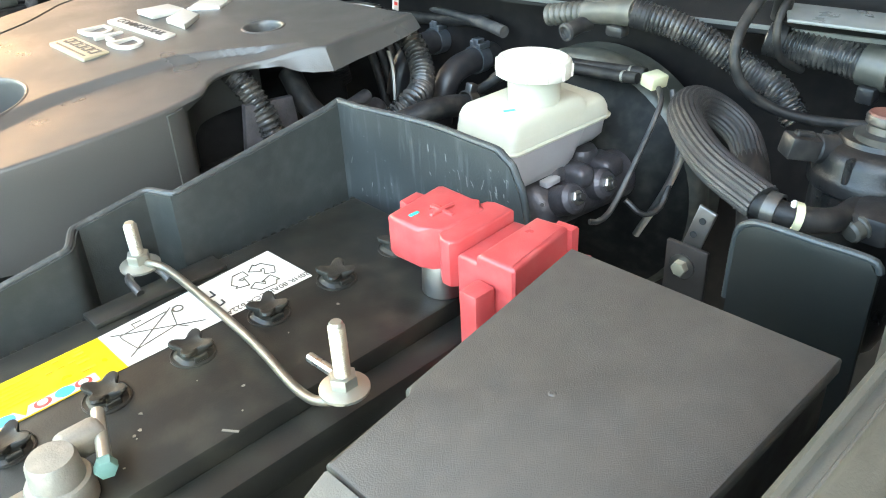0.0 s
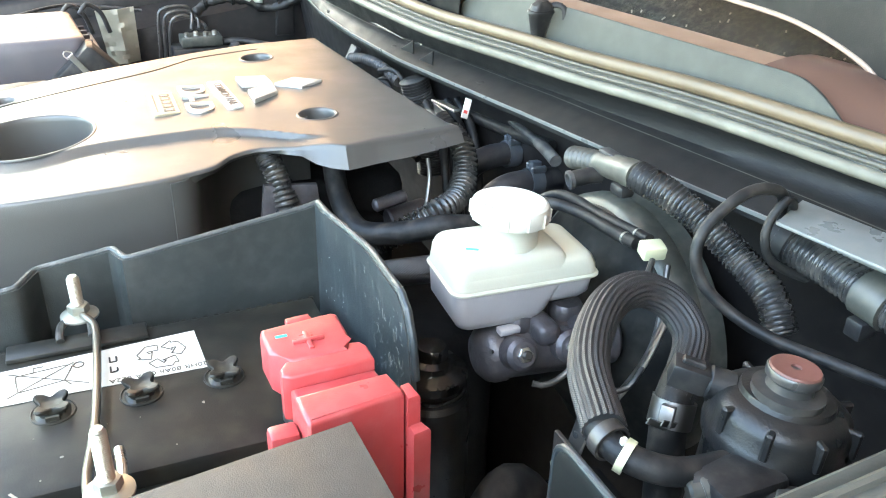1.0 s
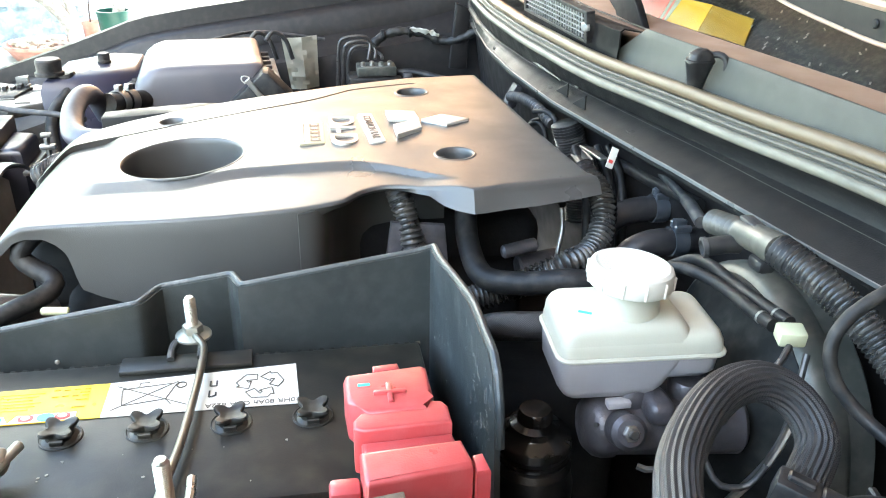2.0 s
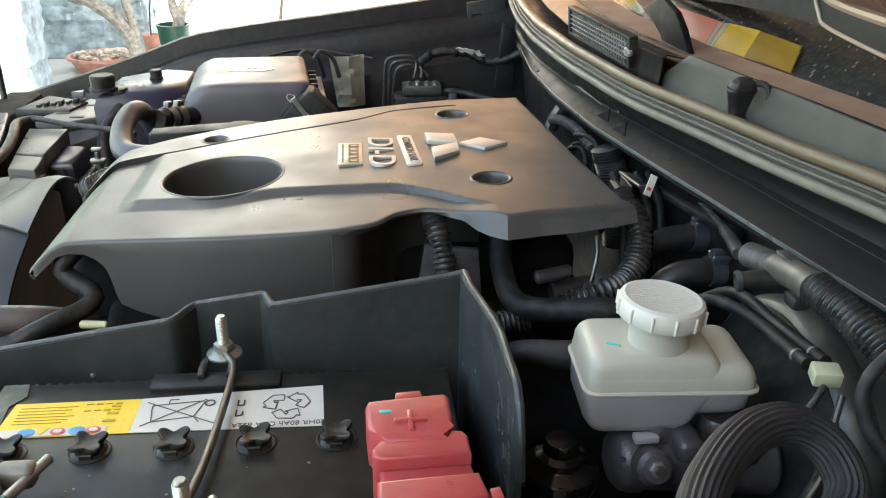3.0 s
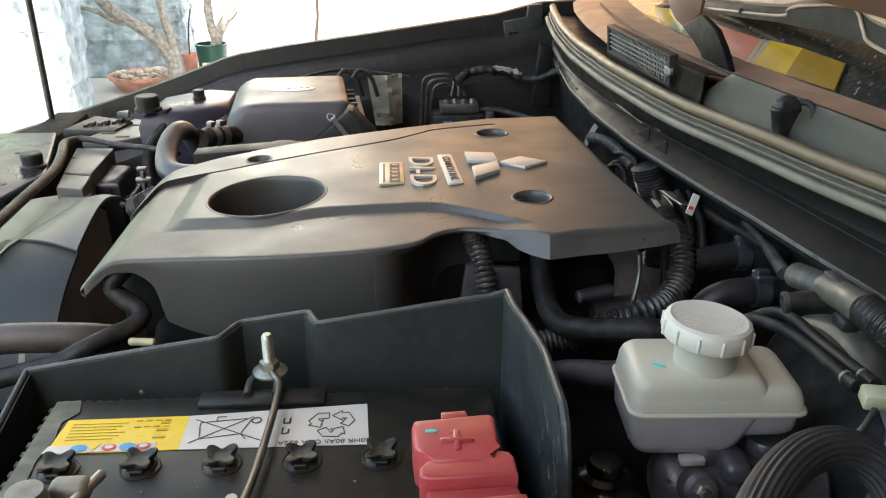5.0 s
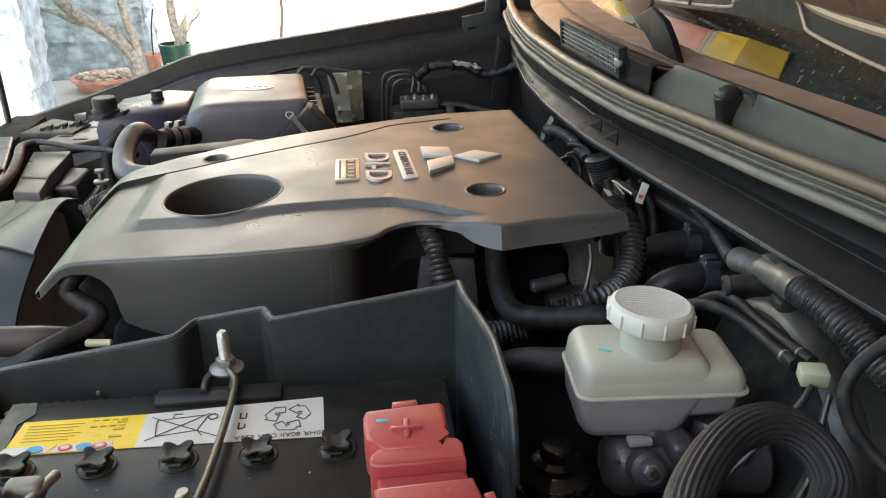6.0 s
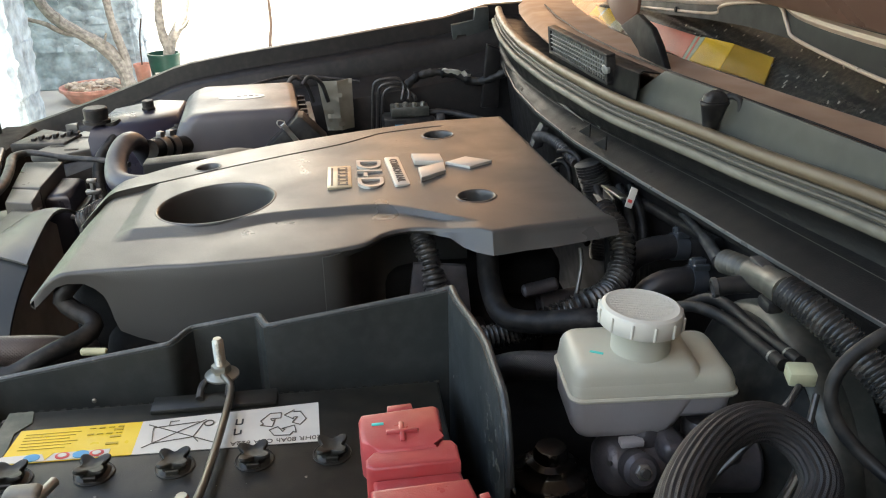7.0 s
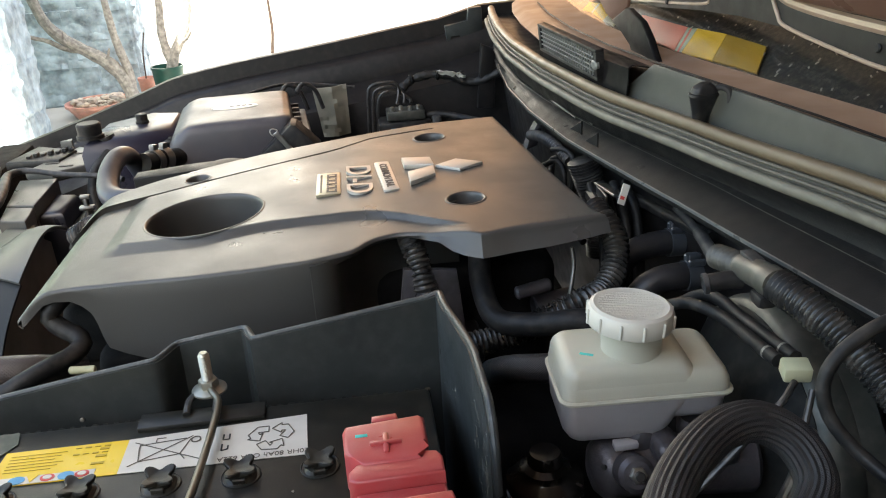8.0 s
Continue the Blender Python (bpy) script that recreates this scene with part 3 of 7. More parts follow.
# pressed folds, painted paler to show as lit lines, and plug marks on the cowl's front
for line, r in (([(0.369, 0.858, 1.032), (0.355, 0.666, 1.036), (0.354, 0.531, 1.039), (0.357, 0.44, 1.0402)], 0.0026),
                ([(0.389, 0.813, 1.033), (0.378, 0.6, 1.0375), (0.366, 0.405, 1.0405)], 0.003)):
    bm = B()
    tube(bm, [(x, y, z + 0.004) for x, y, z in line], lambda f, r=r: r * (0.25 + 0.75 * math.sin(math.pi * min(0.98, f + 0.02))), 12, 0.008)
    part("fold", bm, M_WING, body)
for y in (0.265, 0.44, 0.67):
    bm = B()
    lathe(bm, [(0, 0.0012), (0.0035, 0.001), (0.0045, 0.0), (0.0045, -0.003)], m=Matrix.Diagonal((1, 1.8, 1, 1)), seg=18)
    bmesh.ops.transform(bm, matrix=Matrix.Translation((cowl_x(y) + 0.55 * lip_off(y), y, 1.0455 - 0.02 * y)) @ Matrix.Rotation(radians(-18), 4, "Y"), verts=bm.verts)
    part("plug", bm, M_COWL, body)


def seal_tube(off, z, r, material, name, parent):
    bm = B()
    tube(bm, [(cowl_x(y) + seal_off(y) + off, y, z + seal_z(y)) for y in steps(-0.32, 1.01, 36)], r, 14, 0.012)
    return part(name, bm, material, parent)


seal = thing("hood_seal", 0.4, 0.42, 1.06, "long ribbed grey rubber seal along the cowl with a pale edge", "seal")
seal_tube(-0.0012, 1.0785, 0.0042, M_SEALC, "front_lip", seal)
seal_tube(0.0014, 1.0852, 0.0017, M_SEAL, "bead", seal)
seal_tube(0.0034, 1.0896, 0.0016, M_SEAL, "bead", seal)
seal_tube(0.0068, 1.0966, 0.0058, M_SEALB, "bulb", seal)
bm = B()
BASE = [(0.0012, 1.075), (0.003, 1.083), (0.006, 1.09), (0.012, 1.097), (0.015, 1.08)]
sheet(bm, steps(-0.32, 1.0, 54), list(range(5)), lambda y, k: Vector((cowl_x(y) + seal_off(y) + BASE[k][0], y, BASE[k][1] + seal_z(y))), 0.002)
part("base", bm, M_SEAL, seal, angle=50)

# windscreen and its surroundings
# coloured panels that paint the glass's reflection of a building, as (plan place, height follows the pad)
REFLECTIONS = [("reflected_red", M_RWALL, [(0.491, 0.66), (0.499, 0.522), (0.526, 0.552), (0.518, 0.69)]),
          ("reflected_white", M_CREAM, [(0.499, 0.521), (0.4995, 0.515), (0.5265, 0.545), (0.526, 0.551)]),
          ("reflected_red", M_RWALL, [(0.4995, 0.5145), (0.5, 0.511), (0.527, 0.5405), (0.5265, 0.5445)]),
          ("reflected_white", M_CREAM, [(0.5, 0.5105), (0.501, 0.506), (0.53, 0.532), (0.527, 0.54)]),
          ("reflected_yellow", M_YWALL, [(0.501, 0.505), (0.51, 0.441), (0.539, 0.472), (0.53, 0.531)]),
          ("reflected_yellow_shaded", M_OCHRE, [(0.51, 0.44), (0.522, 0.36), (0.546, 0.392), (0.539, 0.471)]),
          ("reflected_red", M_RWALL, [(0.499, 0.97), (0.501, 0.93), (0.524, 0.95), (0.522, 0.99)]),
          ("reflected_yellow", M_YWALL, [(0.501, 0.929), (0.5, 0.875), (0.522, 0.9), (0.524, 0.949)]),
          ("reflected_white", M_CREAM, [(0.5, 0.874), (0.498, 0.862), (0.521, 0.888), (0.522, 0.899)]),
          ("reflected_yellow", M_YWALL, [(0.498, 0.861), (0.493, 0.79), (0.517, 0.81), (0.521, 0.887)]),
          ("reflected_white", M_CREAM, [(0.493, 0.789), (0.491, 0.735), (0.515, 0.75), (0.517, 0.809)])]


def reflection_at(poly, u, v):
    a, b, c, d = [Vector(q) for q in poly]
    q = (a * (1 - u) + b * u) * (1 - v) + (d * (1 - u) + c * u) * v
    rise = (q.x - cowl_x(q.y) - 0.145) / 0.7
    return Vector((q.x, q.y, 1.083 + 0.4667 * rise + 0.007))


bm = B()
sheet(bm, steps(-0.32, 1.16, 30), steps(0, 1, 12), lambda y, v: Vector((cowl_x(y) + 0.13 + 0.75 * v, y, 1.1 + 0.5 * v)), 0.004)
glass = tagged(part("windscreen", bm, M_GLASS, body), "dusty raked windscreen reflecting the yard")
glass.visible_shadow = False
bm = B()
sheet(bm, steps(-0.32, 1.16, 30), steps(0, 1, 12), lambda y, v: Vector((cowl_x(y) + 0.145 + 0.7 * v, y, 1.083 + 0.4667 * v)), 0.004)
part("dashboard", bm, M_MAT, body, "dark speckled pad behind the windscreen")
for name, mtl, poly in REFLECTIONS:
    bm = B()
    sheet(bm, steps(0, 1, 6), steps(0, 1, 6), lambda u, v: reflection_at(poly, u, v), 0.002)
    part(name, bm, mtl, body)
bm = B()
box(bm, 1.35, 1.4, -0.35, 1.2, 0.3, 1.65, 0)
part("cabin_back", bm, M_BLACK, body)
rl = random.Random(11)
bm = B()
for i in range(300):
    y, v = rl.uniform(-0.1, 0.62), rl.uniform(0.01, 0.22)
    s = rl.uniform(0.0006, 0.0026)
    at = Vector((cowl_x(y) + 0.145 + 0.7 * v, y, 1.083 + 0.4667 * v + 0.0062))
    box(bm, -s, s, -0.0007, 0.0007, -0.0004, 0.0004, 0)
    bmesh.ops.transform(bm, matrix=Matrix.Translation(at) @ Matrix.Rotation(radians(-33), 4, "Y") @ Matrix.Rotation(rl.uniform(-0.4, 1.2), 4, "Z"), verts=bm.verts[-8:])
tagged(part("dry_litter", bm, M_SHELL), "pale dry flakes scattered on the dashboard pad", "litter", kind="stuff")

vent = thing("cowl_vent", 0.37, 0.53, 1.085, "black slotted air intake grille in the cowl", "vent")
V_UP, V_ALONG = Vector((-0.004, -0.004, 0.033)) / 0.072, Vector((-0.017, 0.19, 0.0025)) / 0.26
V_OUT = V_ALONG.cross(V_UP).normalized() * -0.3
if V_OUT.x > 0:
    V_OUT = -V_OUT
V_M = Matrix.Translation((0.3585, 0.491, 1.1095)) @ Matrix((V_UP, V_ALONG, V_OUT)).transposed().to_4x4()
bm = B()
box(bm, -0.034, 0.034, -0.125, 0.125, -0.03, -0.026, 0.001)
bmesh.ops.transform(bm, matrix=V_M, verts=bm.verts)
part("backing", bm, M_COWL, vent)
for args in ((-0.036, -0.028, -0.13, 0.13), (0.028, 0.036, -0.13, 0.13), (-0.029, 0.029, -0.13, -0.12), (-0.029, 0.029, 0.12, 0.13)):
    bm = B()
    box(bm, *args, -0.03, 0.003, 0.002)
    bmesh.ops.transform(bm, matrix=V_M, verts=bm.verts)
    part("frame", bm, M_BLACK, vent)
for i in range(23):
    bm = B()
    yy = -0.1095 + i * 0.00995
    box(bm, -0.028, 0.028, yy - 0.0009, yy + 0.0009, -0.006, 0.0, 0.0003, 1)
    bmesh.ops.transform(bm, matrix=V_M, verts=bm.verts)
    part("slat", bm, M_VENT, vent)
for i in range(4):
    bm = B()
    xx = -0.0165 + i * 0.011
    box(bm, xx - 0.0009, xx + 0.0009, -0.12, 0.12, -0.006, 0.001, 0.0003, 1)
    bmesh.ops.transform(bm, matrix=V_M, verts=bm.verts)
    part("bar", bm, M_VENT, vent)
bm = B()
lathe(bm, [(0, 0.006), (0.008, 0.005), (0.011, 0), (0.011, -0.01)], seg=20)
bmesh.ops.transform(bm, matrix=V_M @ Matrix.Translation((0, -0.122, 0.002)), verts=bm.verts)
part("clip", bm, M_VENT, vent)

nub = thing("washer_nozzle", 0.412, 0.215, 1.085, "black rubber-hooded washer nozzle on the cowl panel", "nozzle")
bm = B()
lathe(bm, [(0, 0), (0.0042, 0), (0.0062, 0.018), (0.0092, 0.033), (0.0102, 0.035), (0.0098, 0.037), (0.0088, 0.0375), (0.0078, 0.042), (0.004, 0.0455), (0, 0.046)], (0.405, 0.222, 1.079), Matrix.Rotation(radians(8), 4, "X"), seg=20, wob=lambda a, z: 1 + 0.28 * math.cos(2 * a))
part("hood", bm, M_BLACK, nub)
bm = B()
tube(bm, [(0.412, 0.218, 1.117), (0.418, 0.213, 1.12), (0.423, 0.208, 1.117), (0.424, 0.206, 1.106)], 0.0028, 10, 0.003)
part("hose", bm, M_RUBBER, nub)

# near wing rim
def wing_rim(y0, sign, prof, xs, zf, name, material, label=""):
    bm = B()
    sheet(bm, xs, list(range(len(prof))), lambda x, k: Vector((x, y0(x) + sign * prof[k][0], zf(x) + prof[k][1])), 0.0025)
    return part(name, bm, material, body, label, 40)


XS = steps(-0.62, 0.13, 24) + steps(0.136, 0.16, 10) + steps(0.175, 0.6, 16)


def near_z(x):
    return lerp_table([(-0.62, 1.022), (0.0, 1.0455), (0.1, 1.049), (0.15, 1.0525), (0.25, 1.063), (0.4, 1.078), (0.6, 1.09)], x)


wing_rim(lambda x: -0.301, -1, [(0.0, -0.3), (0.0, -0.05), (0.0, 0.0), (0.0008, 0.002), (0.0025, 0.003), (0.0042, 0.0022), (0.005, 0.0002), (0.0058, 0.0002), (0.007, 0.0012), (0.0095, 0.0016), (0.0101, 0.0026), (0.0109, 0.0026), (0.0115, 0.0008), (0.0128, -0.0015), (0.017, -0.0045), (0.0215, -0.009), (0.023, -0.013), (0.0238, -0.02)], XS, near_z, "inner_flange", M_WING)
wing_rim(lambda x: -0.301, -1, [(0.0245, -0.03), (0.025, -0.016), (0.027, -0.012), (0.035, -0.01), (0.065, -0.008), (0.115, -0.02), (0.165, -0.08), (0.195, -0.2), (0.205, -0.6)], XS, near_z, "near_wing", M_PAINT)
# lower ledge of the flange towards the bay, from its slanted front end
LEDGE = [(0.0, -0.05), (0.0, 0.0), (0.04, 0.002), (0.13, 0.0032), (0.25, 0.0028), (0.34, 0.001), (0.42, 0.0012), (1.0, 0.0)]


def ledge_at(x, k):
    u, dz = LEDGE[k]
    inner = -0.3006 + 0.0196 * smooth(0.146, 0.157, x)
    low = 1.032 + 0.11 * max(0.0, x - 0.155)
    share = max(0.0, (u - 0.42) / 0.58)
    return Vector((x, inner + (-0.3008 - inner) * u, low + dz + (near_z(x) + 0.001 - low) * share))


bm = B()
sheet(bm, steps(0.147, 0.16, 8) + steps(0.17, 0.44, 12), list(range(len(LEDGE))), ledge_at, 0.002)
part("flange_ledge", bm, M_WING, body, "", 40)

far_z = [(-0.62, 0.862), (-0.55, 0.883), (-0.44, 0.917), (-0.33, 0.953), (-0.26, 0.978), (-0.2, 1.001), (-0.1, 1.018), (0.076, 1.041), (0.283, 1.07), (0.36, 1.09), (0.6, 1.1)]
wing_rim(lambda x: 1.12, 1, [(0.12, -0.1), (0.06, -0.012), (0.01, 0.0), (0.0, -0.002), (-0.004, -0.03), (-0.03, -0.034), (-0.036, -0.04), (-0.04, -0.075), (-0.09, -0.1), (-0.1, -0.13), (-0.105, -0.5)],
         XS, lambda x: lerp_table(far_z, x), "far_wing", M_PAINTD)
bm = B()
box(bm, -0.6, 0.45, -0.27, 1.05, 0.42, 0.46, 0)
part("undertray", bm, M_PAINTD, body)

# open bonnet, standing up from its hinges
hood = thing("bonnet", 0.52, 0.42, 1.15, "open brown bonnet seen from below with its pressed frame", "bonnet")
H_M = Matrix.Translation((0.5, 0.42, 1.205)) @ Matrix.Rotation(radians(58), 4, "Y")
bm = B()
box(bm, -1.12, 0.03, -0.74, 0.74, 0.02, 0.024, 0.001)
bmesh.ops.transform(bm, matrix=H_M, verts=bm.verts)
part("outer_skin", bm, M_PAINT, hood)
for a in ((-1.1, 0.03, -0.72, -0.62), (-1.1, 0.03, 0.62, 0.72), (-1.1, -1.0, -0.61, 0.61), (-0.06, 0.03, -0.61, 0.61), (-0.99, -0.07, -0.2, -0.12), (-0.99, -0.07, 0.12, 0.2)):
    bm = B()
    box(bm, *a, -0.012, 0.016, 0.008)
    bmesh.ops.transform(bm, matrix=H_M, verts=bm.verts)
    part("brace", bm, M_PAINT, hood)
bm = B()
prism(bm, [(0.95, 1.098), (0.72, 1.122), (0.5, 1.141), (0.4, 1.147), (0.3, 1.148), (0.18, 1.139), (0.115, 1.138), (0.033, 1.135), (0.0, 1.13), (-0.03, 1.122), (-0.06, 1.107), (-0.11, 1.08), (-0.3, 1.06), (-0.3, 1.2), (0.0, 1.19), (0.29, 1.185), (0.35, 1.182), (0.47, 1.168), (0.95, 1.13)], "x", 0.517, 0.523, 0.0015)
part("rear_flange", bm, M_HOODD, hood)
bm = B()
tube(bm, [(0.518, 0.95, 1.104), (0.518, 0.72, 1.128), (0.518, 0.5, 1.148), (0.517, 0.475, 1.158), (0.516, 0.44, 1.166), (0.516, 0.36, 1.176), (0.516, 0.335, 1.174), (0.516, 0.32, 1.16), (0.517, 0.3, 1.149), (0.517, 0.18, 1.14), (0.517, 0.115, 1.139), (0.517, 0.033, 1.136), (0.517, -0.03, 1.123), (0.517, -0.06, 1.108), (0.517, -0.11, 1.081), (0.517, -0.3, 1.06)], 0.002, 10, 0.005)
part("hem", bm, M_HOODP, hood, "thin tan painted folded edge")
bm = B()
tube(bm, [(0.52, 0.95, 1.12), (0.52, 0.72, 1.142), (0.52, 0.5, 1.162), (0.52, 0.44, 1.172), (0.52, 0.35, 1.182), (0.52, 0.3, 1.172), (0.52, 0.2, 1.168), (0.52, 0.0, 1.168)], 0.006, 10, 0.006)
part("channel", bm, M_HOODP, hood, "rolled tan painted edge")
for y, z in ((0.16, 1.153), (0.6, 1.14)):
    bm = B()
    rod(bm, (0.517, y, z), (0.5145, y, z), 0.004, 12, 0.001)
    part("plug", bm, M_COWL, hood)
bm = B()
prism(bm, [(0.6, 1.122), (0.545, 1.143), (0.535, 1.144), (0.488, 1.1355), (0.462, 1.119), (0.428, 1.093), (0.42, 1.06), (0.5, 1.05), (0.503, 1.078), (0.512, 1.096), (0.524, 1.106), (0.556, 1.114)], "x", 0.444, 0.452, 0.0022, 3)
part("hinge_arm", bm, M_GLOSS, hood, "glossy black hinge arm")
bm = B()
prism(bm, [(0.7, 1.137), (0.66, 1.122), (0.628, 1.116), (0.578, 1.14), (0.572, 1.17), (0.74, 1.17)], "x", 0.457, 0.462, 0.002)
part("hinge_plate", bm, M_PAINT, hood)

bm = B()
rod(bm, (-0.487, 1.0, 0.86), (-0.495, 1.0, 1.75), 0.0052, 12)
tagged(part("prop_rod", bm, M_BLACK), "thin black steel rod propping the bonnet open", "rod")

# ================= engine =================
cover = thing("engine_cover", 0.1, 0.35, 0.9, "matt charcoal plastic engine cover with silver badges", "cover")
NEAR = eased([(-0.178, 0.197), (-0.143, 0.196), (-0.121, 0.196), (-0.075, 0.19), (-0.029, 0.183), (0.016, 0.179), (0.06, 0.178), (0.082, 0.181), (0.1, 0.185), (0.11, 0.191), (0.119, 0.199), (0.129, 0.205), (0.143, 0.208), (0.155, 0.206), (0.168, 0.2), (0.183, 0.189), (0.196, 0.178), (0.207, 0.1705)]) + [(0.215, 0.171), (0.233, 0.175), (0.261, 0.178), (0.294, 0.183), (0.33, 0.19)]
FAR = eased([(-0.178, 0.375), (-0.147, 0.41), (-0.134, 0.427), (-0.098, 0.454), (-0.07, 0.467), (-0.041, 0.481), (0.021, 0.502), (0.085, 0.516), (0.15, 0.527), (0.217, 0.534), (0.279, 0.541), (0.33, 0.545)])
GROOVE = eased([(-0.178, 0.335), (-0.155, 0.352), (-0.15, 0.372), (-0.137, 0.385), (-0.116, 0.395), (-0.09, 0.405), (-0.035, 0.429), (0.023, 0.451), (0.084, 0.472), (0.116, 0.491), (0.136, 0.502), (0.181, 0.506), (0.21, 0.507)])
# foot and brow of the step round the raised plate
STEP_LO = eased([(-0.13, 0.254), (-0.088, 0.253), (-0.038, 0.246), (-0.015, 0.25), (0.014, 0.258), (0.053, 0.262), (0.083, 0.259), (0.117, 0.253), (0.141, 0.243), (0.16, 0.23), (0.177, 0.213), (0.198, 0.195), (0.22, 0.15)])
STEP_HI = eased([(-0.13, 0.272), (-0.098, 0.271), (-0.065, 0.268), (-0.006, 0.269), (0.023, 0.273), (0.058, 0.27), (0.083, 0.268), (0.113, 0.264), (0.132, 0.256), (0.154, 0.238), (0.172, 0.222), (0.188, 0.206), (0.21, 0.19), (0.22, 0.17)])
# lower edge of the near side: how far it comes forward, and its height
FOOT = [(-0.178, 0.0, 0.971), (-0.165, 0.001, 0.9745), (-0.155, 0.0, 0.9835), (-0.147, 0.0, 0.991), (-0.138, 0.0, 0.9935), (-0.125, 0.0, 0.9925), (-0.117, 0.0, 0.988), (-0.111, 0.0, 0.982), (-0.108, 0.0, 0.975), (-0.105, 0.001, 0.96),
        (-0.102, 0.002, 0.95), (-0.087, 0.003, 0.944), (-0.065, 0.004, 0.938), (0.0, 0.004, 0.93), (0.05, 0.003, 0.926), (0.0705, 0.0015, 0.925), (0.0725, 0.0, 1.003), (0.1, -0.006, 1.009), (0.13, -0.006, 1.012), (0.15, -0.004, 1.0145), (0.163, 0.0, 1.0185), (0.176, 0.006, 1.0165),
        (0.185, 0.01, 1.012), (0.194, 0.011, 1.0105), (0.207, 0.0075, 1.0095), (0.214, 0.0065, 1.0095), (0.26, 0.0085, 1.0115), (0.3, 0.0095, 1.0145), (0.312, 0.0085, 1.015), (0.33, 0.006, 1.0155)]
HOLES = [(-0.032, 0.318, 0.0545, 0.06), (0.208, 0.258, 0.0165, 0.03), (0.197, 0.47, 0.0165, 0.03), (-0.056, 0.438, 0.0125, 0.012)]


def right_edge(y):
    return lerp_table([(0.15, 0.307), (0.165, 0.314), (0.178, 0.318), (0.188, 0.317), (0.2, 0.311), (0.25, 0.306), (0.324, 0.299), (0.42, 0.293), (0.54, 0.284)], y)


def cover_top(x, y):
    z = 1.028 - 0.06 * max(0.0, 0.2 - x)
    lo, hi, gy = lerp_table(STEP_LO, x), lerp_table(STEP_HI, x), lerp_table(GROOVE, x)
    raised = max(0.0, min(1.0, (y - lo) / (hi - lo))) * max(0.0, min(1.0, (x + 0.115) / 0.015))
    raised = max(raised, smooth(gy - 0.0014, gy + 0.0014, y), smooth(0.165, 0.205, x))
    z -= 0.0048 * (1 - raised)
    if x < 0.207:
        z -= 0.009 * smooth(0.0023, 0.0018, abs(y - gy)) * smooth(0.207, 0.195, x)
    nose = max(0.0, -0.14 - x) / 0.034
    return z - 0.027 * nose ** 1.6


bm = B()
NU, NV = 250, 160
top = []
for i in range(NU + 1):
    u = i / NU
    row = []
    x = -0.1665 + 0.4815 * u
    yn, yf = lerp_table(NEAR, x), lerp_table(FAR, x)
    gy = lerp_table(GROOVE, x)
    for k in range(4):
        gy = lerp_table(GROOVE, -0.1665 + (right_edge(gy) + 0.1665) * u)
    vg = (gy - yn) / (yf - yn)
    q = 1 / (yf - yn)
    vs = [0, 0.0006 * q, 0.0014 * q, 0.0026 * q] + [0.0026 * q + (vg - 0.0066 * q) * k / 118 for k in range(1, 119)] + [vg - (0.0024 - 0.0007 * k) * q for k in (0, 1)] + [vg] + [vg + (0.0017 + 0.0007 * k) * q for k in (0, 1)]
    vs += [vg + 0.004 * q + (1 - vg - 0.004 * q) * k / (NV - 127) for k in range(NV - 126)]
    for j in range(NV + 1):
        v = vs[j]
        y = yn + (yf - yn) * v
        x = -0.1665 + (right_edge(y) + 0.1665) * u
        for hx, hy, r, dep in HOLES:
            d = math.hypot(x - hx, y - hy)
            if abs(d - r) < 0.0018 and d > 0:
                x, y = hx + (x - hx) * r / d, hy + (y - hy) * r / d
        z = cover_top(x, y)
        e = min(v * (yf - yn), (1 - v) * (yf - yn), (1 - u) * 0.4815)
        rr = 0.0026 + 0.0022 * smooth(0.2, 0.24, x)
        if e < rr:
            z -= rr * (1 - math.sqrt(max(0, 1 - (1 - e / rr) ** 2)))
        row.append(bm.verts.new((x, y, z)))
    top.append(row)
for a, b in zip(top, top[1:]):
    for k in range(NV):
        quad = (a[k], b[k], b[k + 1], a[k + 1])
        if not any(all(math.hypot(p.co.x - hx, p.co.y - hy) < r + 0.0004 for p in quad) for hx, hy, r, dep in HOLES):
            bm.faces.new(quad)


def skirt(line, down, n=6):
    prev = line
    for k in range(1, n + 1):
        cur = [bm.verts.new(down(v.co, k / n)) for v in line]
        for p in range(len(line) - 1):
            bm.faces.new((prev[p], cur[p], cur[p + 1], prev[p + 1]))
        prev = cur


def foot_of(c, f):
    out, zl = lerp_table([(a, b) for a, b, d in FOOT], c.x), lerp_table([(a, d) for a, b, d in FOOT], c.x)
    return Vector((c.x, c.y - out * f, c.z + (min(c.z - 0.003, zl) - c.z) * f))


skirt([r[0] for r in top], foot_of)
skirt(list(reversed([r[-1] for r in top])), lambda c, f: Vector((c.x, c.y + 0.004 * f, c.z - 0.04 * f)))
skirt(top[-1], lambda c, f: Vector((c.x + 0.003 * f * (1 - f), c.y, c.z - (0.0095 + 0.0105 * smooth(0.2, 0.3, c.y)) * f)))
skirt(list(reversed(top[0])), lambda c, f: Vector((c.x - 0.0035 * math.sin(math.pi * f), c.y, c.z - 0.0092 * f)), 5)
part("shell", bm, M_COVER, cover, angle=32)
